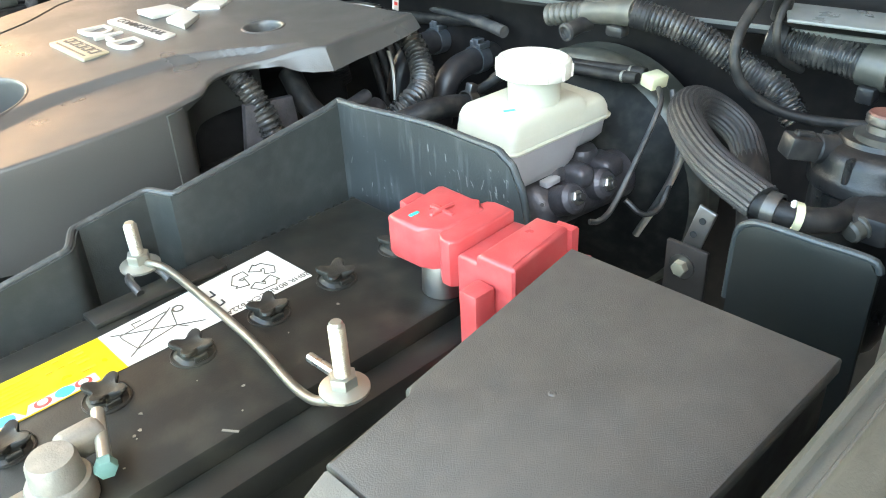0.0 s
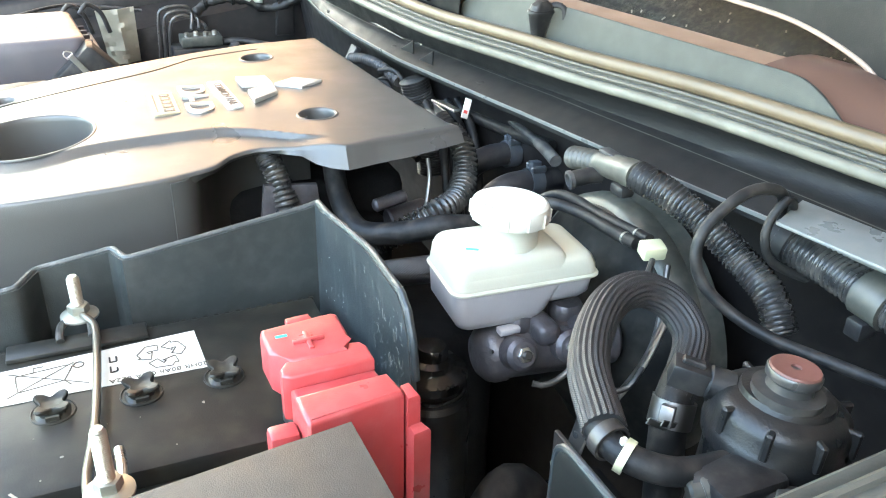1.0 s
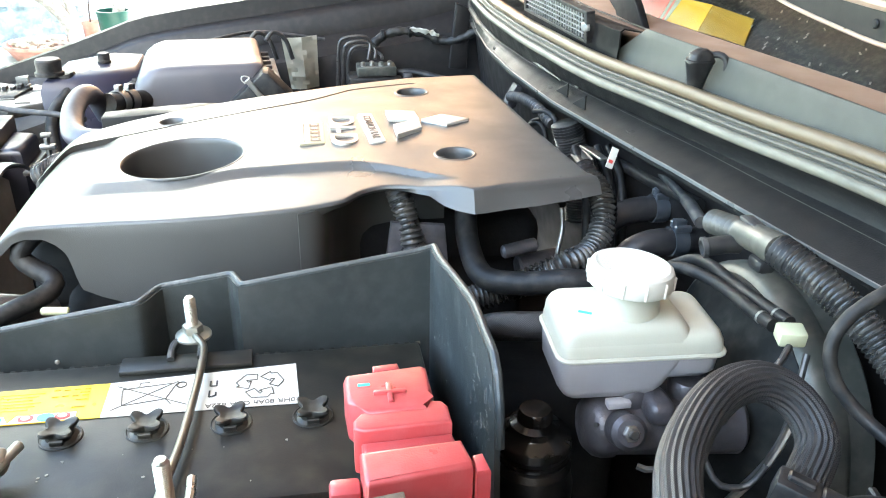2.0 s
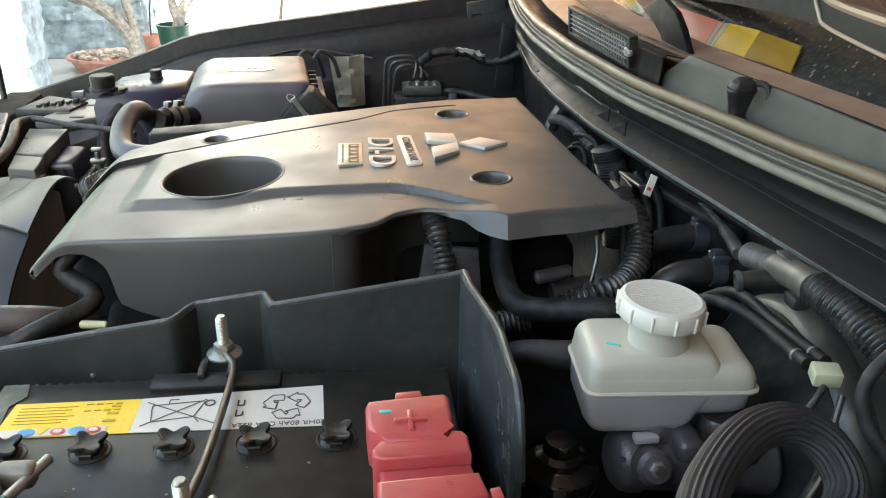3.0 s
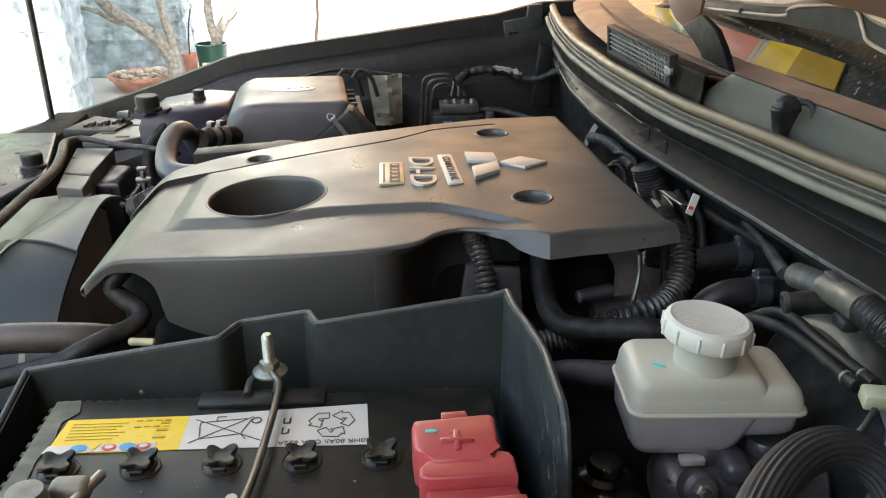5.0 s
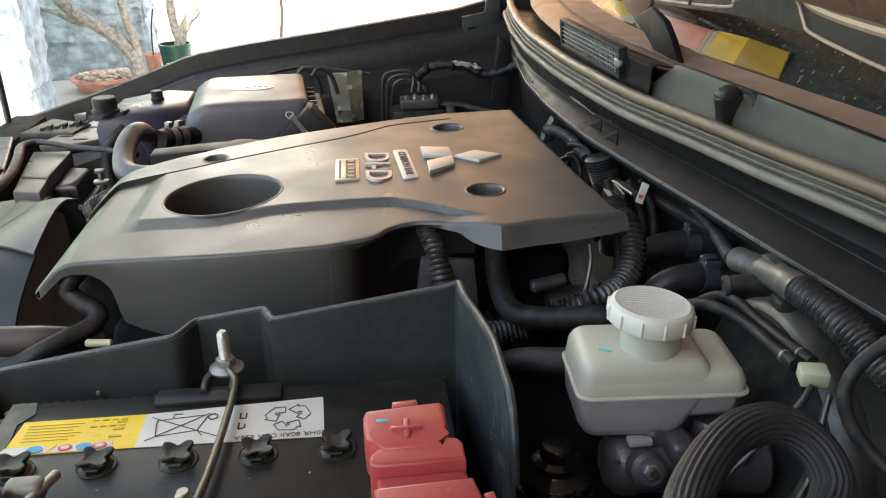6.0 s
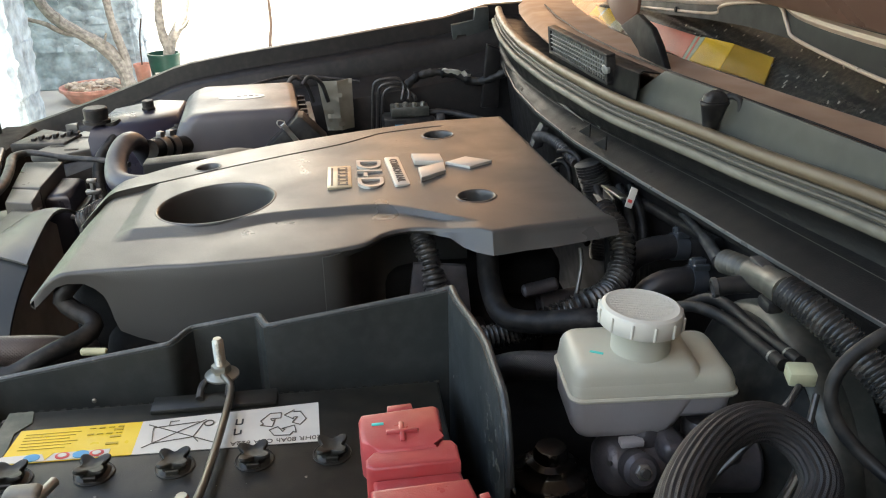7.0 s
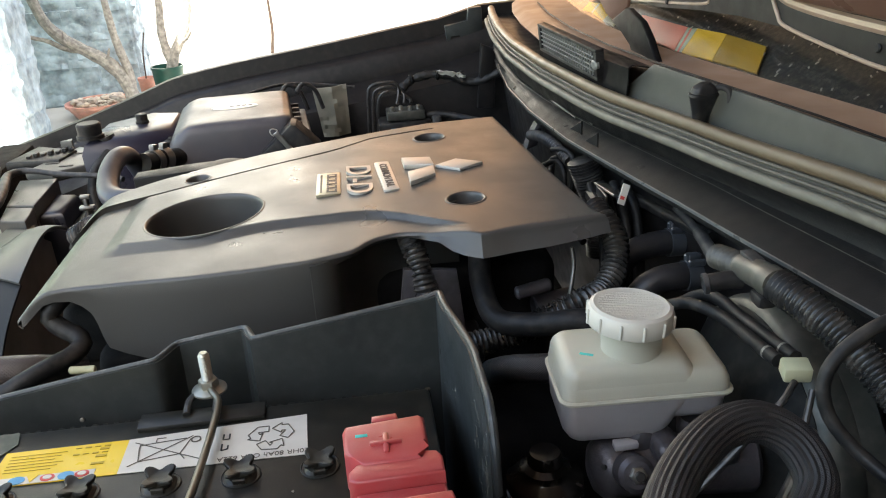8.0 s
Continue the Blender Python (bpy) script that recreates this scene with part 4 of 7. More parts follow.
# the side turns in under the arch
bm = B()
turn_in, turn_len = spline([(0.0695, 0.178, 0), (0.077, 0.1795, 0), (0.0845, 0.184, 0), (0.0905, 0.193, 0), (0.097, 0.213, 0), (0.11, 0.24, 0), (0.13, 0.258, 0), (0.16, 0.265, 0), (0.2, 0.265, 0)], 0.004)
sheet(bm, list(range(len(turn_in))), steps(0, 1, 6), lambda k, v: Vector((turn_in[k].x, turn_in[k].y, 0.925 + (cover_top(turn_in[k].x, turn_in[k].y) - 0.004 - 0.925) * v)), 0.002)
part("arch_wall", bm, M_COVER, cover, angle=60)
for hx, hy, r, dep in HOLES:
    bm = B()
    lathe(bm, [(r + 0.0026, -0.0008), (r + 0.0018, 0.0002), (r + 0.0006, 0.0004), (r - 0.0006, -0.0004), (r - 0.0014, -0.0022), (r - 0.002, -0.006), (r - 0.0035, -dep), (r * 0.3, -dep - 0.001), (0, -dep - 0.001)],
          (hx, hy, 1.0282 - 0.06 * max(0.0, 0.2 - hx)), Matrix.Rotation(-0.06 if hx < 0.19 else -0.02, 4, "Y"), 64)
    part("well", bm, M_COVER, cover, angle=60)
bm = B()
lathe(bm, [(0.007, 0), (0.0072, 0.002), (0.0045, 0.0028), (0.0043, 0.0065), (0.0036, 0.0072), (0, 0.0072)], (-0.056, 0.438, 1.0005), seg=18)
part("bolt_head", bm, M_ZINC, cover)


def badge(name, bm, material, label=""):
    return part(name, bm, material, cover, label)


# three plain lozenges
LOZ = [[(0.160, 0.392), (0.189, 0.387), (0.1905, 0.3605), (0.161, 0.365)],
       [(0.163, 0.343), (0.1895, 0.3585), (0.189, 0.331), (0.163, 0.311)],
       [(0.1915, 0.357), (0.214, 0.373), (0.239, 0.355), (0.214, 0.338)]]
for poly in LOZ:
    bm = B()
    z = cover_top(0.2, 0.35)
    prism(bm, poly, "z", z - 0.002, z + 0.0026, 0.0004)
    badge("lozenge", bm, M_BADGE)


def text_mesh(body_text, size, m, name, material, parent, deep=0.0004, fat=0.0):
    cu = bpy.data.curves.new(name, "FONT")
    cu.body, cu.size, cu.extrude, cu.align_x, cu.align_y, cu.offset = body_text, size, deep, "CENTER", "CENTER", fat
    ob = new(name + "_tmp", cu)
    dg = bpy.context.evaluated_depsgraph_get()
    me = bpy.data.meshes.new_from_object(ob.evaluated_get(dg))
    bpy.data.objects.remove(ob)
    b2 = B()
    b2.from_mesh(me)
    bmesh.ops.transform(b2, matrix=m, verts=b2.verts)
    return part(name, b2, material, parent)


LEAN = Matrix.Rotation(radians(-90), 4, "Z")
zt = cover_top(0.114, 0.35)
text_mesh("DI-D", 0.034, Matrix.Translation((0.1135, 0.351, zt + 0.001)) @ Matrix.Rotation(radians(2), 4, "Y") @ LEAN @ Matrix.Diagonal((1.28, 1.06, 1, 1)), "letters", M_BADGE, cover, 0.0015, 0.0002)
zt = cover_top(0.142, 0.35)
bm = B()
prism(bm, rounded(0.1345, 0.1495, 0.305, 0.398, 0.003), "z", zt - 0.002, zt + 0.0018, 0.0005, m=Matrix.Translation((0.142, 0.35, 0)) @ Matrix.Rotation(radians(3.5), 4, "Z") @ Matrix.Translation((-0.142, -0.35, 0)))
plate = badge("word_plate", bm, M_BADGE, "silver plate with raised dark letters")
text_mesh("COMMON RAIL", 0.0108, Matrix.Translation((0.142, 0.351, zt + 0.002)) @ Matrix.Rotation(radians(3.5), 4, "Z") @ LEAN, "lettering", M_LETTER, plate, 0.0002, 0.00015)
zt = cover_top(0.086, 0.345)
bm = B()
prism(bm, rounded(0.073, 0.0965, 0.317, 0.385, 0.002), "z", zt - 0.002, zt + 0.0018, 0.0005)
plate = badge("gold_plate", bm, M_GOLD, "pale gold plate with dark bars")
for x0, x1, y0, y1 in ((0.083, 0.093, 0.322, 0.38), (0.0765, 0.0785, 0.322, 0.38)):
    bm = B()
    n = 5 if x1 - x0 > 0.005 else 1
    for k in range(n):
        w = (y1 - y0) / n
        box(bm, x0, x1, y0 + k * w + 0.0012, y0 + (k + 1) * w - 0.0012, zt + 0.0015, zt + 0.0021, 0)
    part("bar", bm, M_LETTER, plate)
    if n == 5:
        bm = B()
        for k in range(5):
            w = (y1 - y0) / 5
            box(bm, x0 + 0.0022, x1 - 0.0022, y0 + k * w + 0.004, y0 + (k + 1) * w - 0.004, zt + 0.0019, zt + 0.0023, 0)
        part("bar_centre", bm, M_GOLD, plate)

# engine under the cover
eng = thing("engine_block", 0.1, 0.35, 0.46, "dark grimy engine under the plastic cover", "engine")
bm = B()
box(bm, -0.13, 0.27, 0.22, 0.5, 0.46, 0.93, 0.02, 3)
part("block", bm, M_IRON, eng)
bm = B()
box(bm, -0.16, 0.29, 0.25, 0.47, 0.9, 0.965, 0.015, 3)
part("head", bm, M_IRON, eng)
bm = B()
box(bm, 0.16, 0.345, 0.135, 0.56, 0.46, 0.855, 0.03, 4)
part("bell_housing", bm, M_IRON, eng)
bm = B()
lathe(bm, [(0.05, 0), (0.05, 0.005), (0.022, 0.008), (0, 0.008)], (-0.032, 0.318, 0.945), seg=28)
part("filler", bm, M_BLACK, eng)
for (x, y, z, r, L) in ((0.24, 0.2, 0.957, 0.006, 0.032), (0.26, 0.22, 0.93, 0.012, 0.04), (0.16, 0.215, 0.9, 0.02, 0.05)):
    bm = B()
    rod(bm, (x, y, z), (x + L, y + 0.005, z + 0.004), r, 14, 0.002)
    part("fitting", bm, M_ALU, eng)
bm = B()
prism(bm, [(0.13, 0.88), (0.2, 0.88), (0.19, 0.985), (0.145, 0.99)], "y", 0.2, 0.206, 0.001)
part("bracket", bm, M_ALU, eng)
bm = B()
tube(bm, [(0.287, 0.19, 1.0), (0.288, 0.187, 0.985), (0.284, 0.182, 0.965), (0.279, 0.178, 0.94)], 0.0019, 10)
part("steel_pipe", bm, M_STEEL, eng)


def hose(name, pts, r, material, label, rib=0.0, pitch=0.006, sides=14, step=0.006, category="hose", **kw):
    bm = B()
    tube(bm, pts, r, sides, step, rib, pitch, **kw)
    t = thing(name, *pts[0], label, category)
    part("sheath" if rib else "tube", bm, material, t)
    if rib and category == "hose":
        a = Vector(pts[0])
        bm = B()
        rod(bm, a, a + (Vector(pts[1]) - a).normalized() * 0.014, r * 1.06, 18, 0.001)
        part("cuff", bm, M_RUBBER, t)
    return t


hose("breather_hose", [(0.215, 0.24, 0.99), (0.212, 0.21, 0.965), (0.218, 0.172, 0.95), (0.245, 0.145, 0.955), (0.28, 0.125, 0.965), (0.33, 0.12, 0.955)], 0.0098, M_RUBBER, "smooth black rubber breather hose under the engine cover")
clamp_ring("clamp", (0.31, 0.1215, 0.961), (0.319, 0.1205, 0.9585), 0.01, bpy.data.objects["breather_hose"], M_STEEL)
hose("wiring_conduit", [(0.322, 0.25, 1.012), (0.331, 0.215, 0.997), (0.324, 0.19, 0.977), (0.308, 0.173, 0.965), (0.282, 0.16, 0.961), (0.23, 0.17, 0.935), (0.17, 0.16, 0.93), (0.1, 0.15, 0.92)], 0.0104, M_CORR, "glossy black corrugated wiring conduit beside the engine", 0.0014, 0.0046, 18)
hose("wiring_conduit", [(0.152, 0.225, 1.012), (0.156, 0.215, 1.0), (0.163, 0.2, 0.97), (0.166, 0.192, 0.93), (0.163, 0.185, 0.86)], 0.0098, M_CORR, "black corrugated conduit dropping beneath the engine cover", 0.0011, 0.0044, 18)
hose("ribbed_hose", [(0.353, 0.397, 1.01), (0.356, 0.396, 1.0), (0.361, 0.395, 0.985), (0.369, 0.393, 0.96), (0.374, 0.39, 0.9)], 0.0155, M_RUBBERG, "upright ribbed grey-black hose behind the engine cover", 0.0013, 0.003, 24, step=0.0008)
for pts in ([(0.34, 0.245, 0.93), (0.35, 0.245, 0.957), (0.366, 0.245, 0.968), (0.392, 0.246, 0.971), (0.44, 0.25, 0.965)], [(0.335, 0.18, 0.92), (0.343, 0.18, 0.952), (0.358, 0.18, 0.965), (0.382, 0.18, 0.968), (0.44, 0.19, 0.962)]):
    h = hose("heater_hose", pts, 0.0118, M_HEATER, "black rubber heater hose with a spring clamp at the firewall")
    c = clamp_ring("clamp", Vector(pts[3]) + Vector((0.0, 0.0, 0.0)), Vector(pts[3]) + Vector((0.013, 0.001, -0.0008)), 0.012, h, M_CLAMP)
    for dy, dz in ((-0.006, 0.0105), (0.004, 0.012)):
        bm = B()
        box(bm, pts[3][0] + 0.001, pts[3][0] + 0.016, pts[3][1] + dy - 0.002, pts[3][1] + dy + 0.002, pts[3][2] + dz, pts[3][2] + dz + 0.006, 0.001, 1)
        part("ear", bm, M_CLAMP, c)
for i, dx in enumerate((0.0, 0.012, 0.024, 0.036)):
    hose("cable", [(0.345 + dx, 0.34, 1.0), (0.345 + dx, 0.3, 0.98), (0.34 + dx, 0.27, 0.94), (0.335 + dx, 0.25, 0.88)], 0.0045, M_RUBBER, "thin black cable hanging down the firewall", category="cable")
hose("cable_bundle", [(0.352, 0.47, 0.95), (0.36, 0.42, 0.965), (0.385, 0.34, 0.985), (0.4, 0.26, 0.99), (0.405, 0.18, 1.0)], 0.0058, M_RUBBER, "taped grey wiring bundle along the firewall", category="cable")
hose("cable", [(0.345, 0.5, 0.98), (0.335, 0.46, 0.96), (0.345, 0.42, 0.95), (0.335, 0.4, 0.94), (0.345, 0.36, 0.93)], 0.004, M_RUBBER, "thin black looping cable at the firewall", category="cable")

tag = thing("paper_tag", 0.352, 0.255, 1.0, "white folded paper tag with a red mark", "tag")
bm = B()
box(bm, -0.0034, 0.0034, -0.0006, 0.0006, -0.0095, 0.0095, 0)
bmesh.ops.transform(bm, matrix=Matrix.Translation((0.3505, 0.25, 1.0205)) @ Matrix.Rotation(radians(25), 4, "Y") @ Matrix.Rotation(radians(-20), 4, "X"), verts=bm.verts)
part("paper", bm, M_PAPER, tag)
bm = B()
box(bm, -0.0025, 0.0015, -0.001, 0.001, -0.005, -0.002, 0)
bmesh.ops.transform(bm, matrix=Matrix.Translation((0.3505, 0.25, 1.0205)) @ Matrix.Rotation(radians(25), 4, "Y") @ Matrix.Rotation(radians(-20), 4, "X"), verts=bm.verts)
part("mark", bm, M_REDP, tag)

# ================= battery and what stands on it =================
battery = thing("car_battery", 0, 0, 0.74, "black car battery with yellow and white warning stickers", "battery")
bm = B()
box(bm, -0.15, 0.15, -0.089, 0.076, 0.74, 0.935, 0.004)
part("case", bm, M_BATT, battery)
bm = B()
box(bm, -0.1515, 0.1515, -0.07, 0.078, 0.925, 0.95, 0.003)
box(bm, -0.15, 0.15, -0.091, -0.0705, 0.92, 0.94, 0.003)
part("lid", bm, M_BATT, battery)
bm = B()
for i in range(40):
    x = -0.148 + i * 0.0076
    box(bm, x, x + 0.004, 0.078, 0.081, 0.925, 0.9485, 0.0006, 1)
for i in range(14):
    y = -0.06 + i * 0.0098
    box(bm, -0.1545, -0.1515, y, y + 0.005, 0.925, 0.9485, 0.0006, 1)
part("ribs", bm, M_BATT, battery)
# dust and the reflection on it, painted as one olive strip
bm = B()
prism(bm, [(-0.1505, -0.06), (-0.14, -0.06), (-0.138, -0.02), (-0.1405, 0.01), (-0.137, 0.03), (-0.139, 0.05), (-0.131, 0.062), (-0.134, 0.076), (-0.1505, 0.076)], "z", 0.9495, 0.9508, 0)
part("edge_sheen", bm, M_BATTG, battery, "dusty olive end of the lid with its reflection painted in")


for i in range(6):
    x = -0.12375 + 0.0495 * i
    bm = B()
    lathe(bm, [(0.0122, 0), (0.0128, 0), (0.0128, 0.0006), (0.0122, 0.0008), (0.0118, 0.0002), (0, 0.0002)], (x, 0, 0.95), seg=24)
    cap = part("vent_cap", bm, M_BATT, battery)
    bm = B()
    rings = []
    turn = radians((4, -6, 2, 8, -3, 0)[i])
    for r0, lobe, h, lift in ((0.0105, 0.0006, 0, 0), (0.0082, 0.0006, 0.0015, 0), (0.0078, 0.0008, 0.004, 0), (0.0092, 0.0026, 0.0052, 0.0004), (0.0096, 0.003, 0.0066, 0.0006), (0.009, 0.0028, 0.0076, 0.0008), (0.0072, 0.0014, 0.0076, 0.0006), (0.0055, 0.0004, 0.0066, 0), (0.001, 0, 0.0066, 0)):
        ring = []
        for k in range(40):
            a = 2 * math.pi * k / 40
            c4 = math.cos(4 * (a - radians(45)))
            r = r0 + lobe * c4
            ring.append(bm.verts.new((x + r * math.cos(a + turn), r * math.sin(a + turn), 0.9503 + h + lift * c4)))
        rings.append(ring)
    for a, b in zip(rings, rings[1:]):
        for k in range(40):
            j = (k + 1) % 40
            bm.faces.new((a[k], a[j], b[j], b[k]))
    bm.faces.new(rings[-1])
    part("star_grip", bm, M_BATT, cap)
    bm = B()
    box(bm, x - 0.004, x + 0.004, -0.0098, -0.0078, 0.9505, 0.954, 0.0005, 1)
    part("web", bm, M_BATT, cap)


def flat(name, poly, z, material, parent, h=0.0004):
    bm = B()
    prism(bm, poly, "z", z, z + h, 0)
    return part(name, bm, material, parent)


ZL = 0.9502
ys_ = flat("yellow_sticker", [(-0.138, 0.016), (-0.055, 0.016), (-0.055, 0.053), (-0.135, 0.053)], ZL, M_YELLOW, battery)
ws = flat("white_sticker", [(-0.055, 0.016), (0.066, 0.014), (0.064, 0.06), (-0.055, 0.053)], ZL, M_PAPER, battery)
flat("white_band", [(-0.14, 0.0165), (-0.07, 0.0165), (-0.07, 0.024), (-0.138, 0.024)], ZL + 0.0004, M_PAPER, ys_)
for x, mtl in ((-0.118, M_BLUE), (-0.099, M_REDP), (-0.0875, M_BLUE), (-0.0775, M_REDP)):
    r = 0.0046 if mtl is M_REDP else 0.0052
    flat("sign", [(x + r * math.cos(k * 0.4488), 0.0203 + r * math.sin(k * 0.4488) * 0.75) for k in range(14)], ZL + 0.0008, mtl, ys_)
    if mtl is M_REDP:
        flat("sign_centre", [(x + 0.6 * r * math.cos(k * 0.4488), 0.0203 + 0.6 * r * math.sin(k * 0.4488) * 0.75) for k in range(14)], ZL + 0.0012, M_PAPER, ys_)
flat("sign", [(-0.113, 0.0245), (-0.105, 0.0245), (-0.109, 0.017)], ZL + 0.0008, M_YELLOW, ys_)


def stroke(bm, a, b, w, z, h=0.0003):
    a, b = Vector((*a, 0)), Vector((*b, 0))
    n = Vector((-(b - a).y, (b - a).x, 0)).normalized() * w / 2
    prism(bm, [((a + n).x, (a + n).y), ((b + n).x, (b + n).y), ((b - n).x, (b - n).y), ((a - n).x, (a - n).y)], "z", z, z + h, 0)


bm = B()
for k in range(4):
    for q in range(2):
        stroke(bm, (-0.089 + 0.0062 * k, 0.049 - 0.007 * q), (-0.085 + 0.0062 * k, 0.049 - 0.007 * q), 0.0014 if (k + q) % 2 else 0.0007, ZL + 0.0006)
for k in range(6):
    stroke(bm, (-0.13, 0.047 - 0.0034 * k), (-0.094 - 0.003 * (k % 3), 0.047 - 0.0034 * k), 0.0003, ZL + 0.0006)
for k in range(3):
    stroke(bm, (-0.0745 + 0.001 * k, 0.03 + 0.008 * k), (-0.0665, 0.03 + 0.008 * k), 0.0022, ZL + 0.0006)
part("fine_print", bm, M_PRINT, ys_)
# crossed-out bin
bm = B()
Z2 = ZL + 0.0006
for a, b in (((-0.05, 0.022), (-0.012, 0.049)), ((-0.05, 0.048), (-0.004, 0.022)), ((-0.046, 0.044), (-0.016, 0.047)), ((-0.046, 0.04), (-0.044, 0.026)), ((-0.044, 0.026), (-0.018, 0.03)),
             ((-0.018, 0.03), (-0.013, 0.046)), ((-0.046, 0.044), (-0.046, 0.04)), ((-0.036, 0.046), (-0.036, 0.05)), ((-0.036, 0.05), (-0.03, 0.05)), ((-0.018, 0.03), (-0.014, 0.024))):
    stroke(bm, a, b, 0.0006, Z2)
lathe(bm, [(0.0026, 0), (0.0035, 0), (0.0035, 0.0004), (0.0026, 0.0004)], (-0.0095, 0.0445, Z2), seg=16)
part("bin_sign", bm, M_FADED, ws)
# recycling arrows
for k in range(3):
    bm = B()
    mk = Matrix.Translation((0.041, 0.0382, 0)) @ Matrix.Rotation(radians(120 * k + 180), 4, "Z") @ Matrix.Scale(0.00108, 4)
    loop = [(2, -11), (9, -11), (14.5, -3.2), (12.5, 0.3), (14.4, 1.4), (6.9, 4), (5.4, -3.8), (7.3, -2.7), (8.5, -5), (2, -5)]
    loop = [(mk @ Vector((x, y, 0)))[:2] for x, y in loop]
    for a, b in zip(loop, loop[1:] + loop[:1]):
        stroke(bm, a, b, 0.0006, Z2)
    part("recycling_arrow", bm, M_FADED, ws)
bm = B()
for a, b in (((0.009, 0.028), (0.009, 0.035)), ((0.009, 0.028), (0.013, 0.029)), ((0.013, 0.029), (0.013, 0.033)), ((0.009, 0.04), (0.009, 0.046)), ((0.009, 0.04), (0.013, 0.04)), ((0.013, 0.04), (0.013, 0.046))):
    stroke(bm, a, b, 0.0011, Z2)
part("print", bm, M_INK, ws)
text_mesh("20HR 80Ah CCA 622A", 0.0062, Matrix.Translation((0.037, 0.0185, Z2)) @ Matrix.Rotation(radians(180), 4, "Z"), "rating", M_FADED, ws, 0.0001)
bm = B()
box(bm, -0.052, 0.035, 0.061, 0.079, 0.9495, 0.9535, 0.0012)
part("handle_rest", bm, M_BATT, battery)
bm = B()
lathe(bm, [(0.0, 0), (0.0095, 0), (0.0085, 0.02), (0, 0.02)], (-0.118, -0.054, 0.95), seg=20)
part("negative_post", bm, M_LEAD, battery)
bm = B()
lathe(bm, [(0.0, 0), (0.0095, 0), (0.0085, 0.02), (0, 0.02)], (0.118, -0.05, 0.95), seg=20)
part("positive_post", bm, M_LEAD, battery)

rc = random.Random(21)
for i in range(12):
    bm = B()
    x, y, r = rc.uniform(-0.1, 0.06), rc.uniform(-0.066, -0.02), rc.choice((0.0005, 0.0007, 0.0011))
    prism(bm, [(x + r * rc.uniform(0.5, 1.3) * math.cos(k * 1.2566), y + r * rc.uniform(0.5, 1.3) * math.sin(k * 1.2566)) for k in range(5)], "z", 0.9501, 0.9504, 0)
    part("chip", bm, M_LEAD, battery)
bm = B()
stroke(bm, (-0.046, -0.064), (-0.041, -0.071), 0.0014, 0.9501, 0.0003)
part("scratch", bm, M_LEAD, battery)

clampt = thing("terminal_clamp", -0.118, -0.052, 0.952, "grey corroded lead terminal clamp on the battery post", "clamp")
bm = B()
lathe(bm, [(0.0098, 0), (0.0145, 0), (0.0145, 0.011), (0.0138, 0.0125), (0.0118, 0.013), (0.0108, 0.0235), (0.0098, 0.0255), (0, 0.026)], (-0.118, -0.054, 0.953), seg=26)
part("collar", bm, M_LEAD, clampt)
bm = B()
box(bm, -0.112, -0.09, -0.045, -0.031, 0.958, 0.972, 0.0045, 3)
box(bm, -0.17, -0.128, -0.066, -0.045, 0.955, 0.963, 0.002)
part("jaw", bm, M_LEAD, clampt)
bm = B()
rod(bm, (-0.1, -0.062, 0.966), (-0.087, -0.025, 0.966), 0.0032, 12, 0.001)
part("bolt", bm, M_BOLT, clampt)
bm = B()
prism(bm, hexa(0.0052), "z", 0, 0.006, 0.001)
bmesh.ops.transform(bm, matrix=Matrix.Translation((-0.1015, -0.066, 0.966)) @ towards((-0.1, -0.062, 0.966), (-0.085, -0.02, 0.966)), verts=bm.verts)
part("nut", bm, M_VERDI, clampt, "green corroded nut")

# hold-down
hold = thing("battery_hold_down", 0, 0, 0.955, "bent steel battery hold-down rod with two threaded bolts", "clamp")
bm = B()
tube(bm, [(-0.006, 0.096, 0.957), (-0.003, 0.085, 0.962), (0.003, 0.068, 0.9585), (-0.001, -0.02, 0.958), (-0.008, -0.075, 0.958), (-0.006, -0.095, 0.961), (0.003, -0.103, 0.966)], 0.0026, 12, 0.004)
part("bar", bm, M_RODS, hold)


def bolt(x, y, z, h, lean=(0.0, 0.0)):
    m = Matrix.Translation((x, y, z)) @ Matrix.Rotation(lean[0], 4, "X") @ Matrix.Rotation(lean[1], 4, "Y")
    bm = B()
    prof = [(0, 0)]
    k = 0
    zz = 0.0
    while zz < h - 0.002:
        prof += [(0.0042, zz), (0.0036, zz + 0.0006)]
        zz += 0.0012
    prof += [(0.0034, h - 0.001), (0.0028, h), (0, h)]
    lathe(bm, prof, m=m, seg=14)
    b = part("bolt", bm, M_BOLT, hold)
    bm = B()
    lathe(bm, [(0.0045, 0), (0.0125, 0), (0.0125, 0.0015), (0.0075, 0.0035), (0.0045, 0.0035)], m=m, seg=24)
    part("washer", bm, M_BOLT, b)
    bm = B()
    prism(bm, hexa(0.0072), "z", 0.003, 0.0095, 0.001, m=m)
    part("nut", bm, M_BOLT, b)


bolt(-0.006, 0.094, 0.958, 0.031)
bolt(0.003, -0.1, 0.966, 0.04)
for dx in (-0.012, 0.006):
    bm = B()
    tube(bm, [(-0.006 + dx * 0.6, 0.092, 0.9575), (-0.006 + dx, 0.086, 0.957), (-0.006 + dx * 1.1, 0.078, 0.9565), (-0.006 + dx * 1.1, 0.07, 0.9545)], 0.0027, 10, 0.003)
    part("hook", bm, M_KNOB, hold)

bm = B()
tube(bm, [(0.007, -0.1, 0.964), (0.009, -0.09, 0.963), (0.0095, -0.076, 0.962), (0.009, -0.063, 0.962)], 0.0027, 10, 0.003)
part("rod_end", bm, M_ZINC, hold)

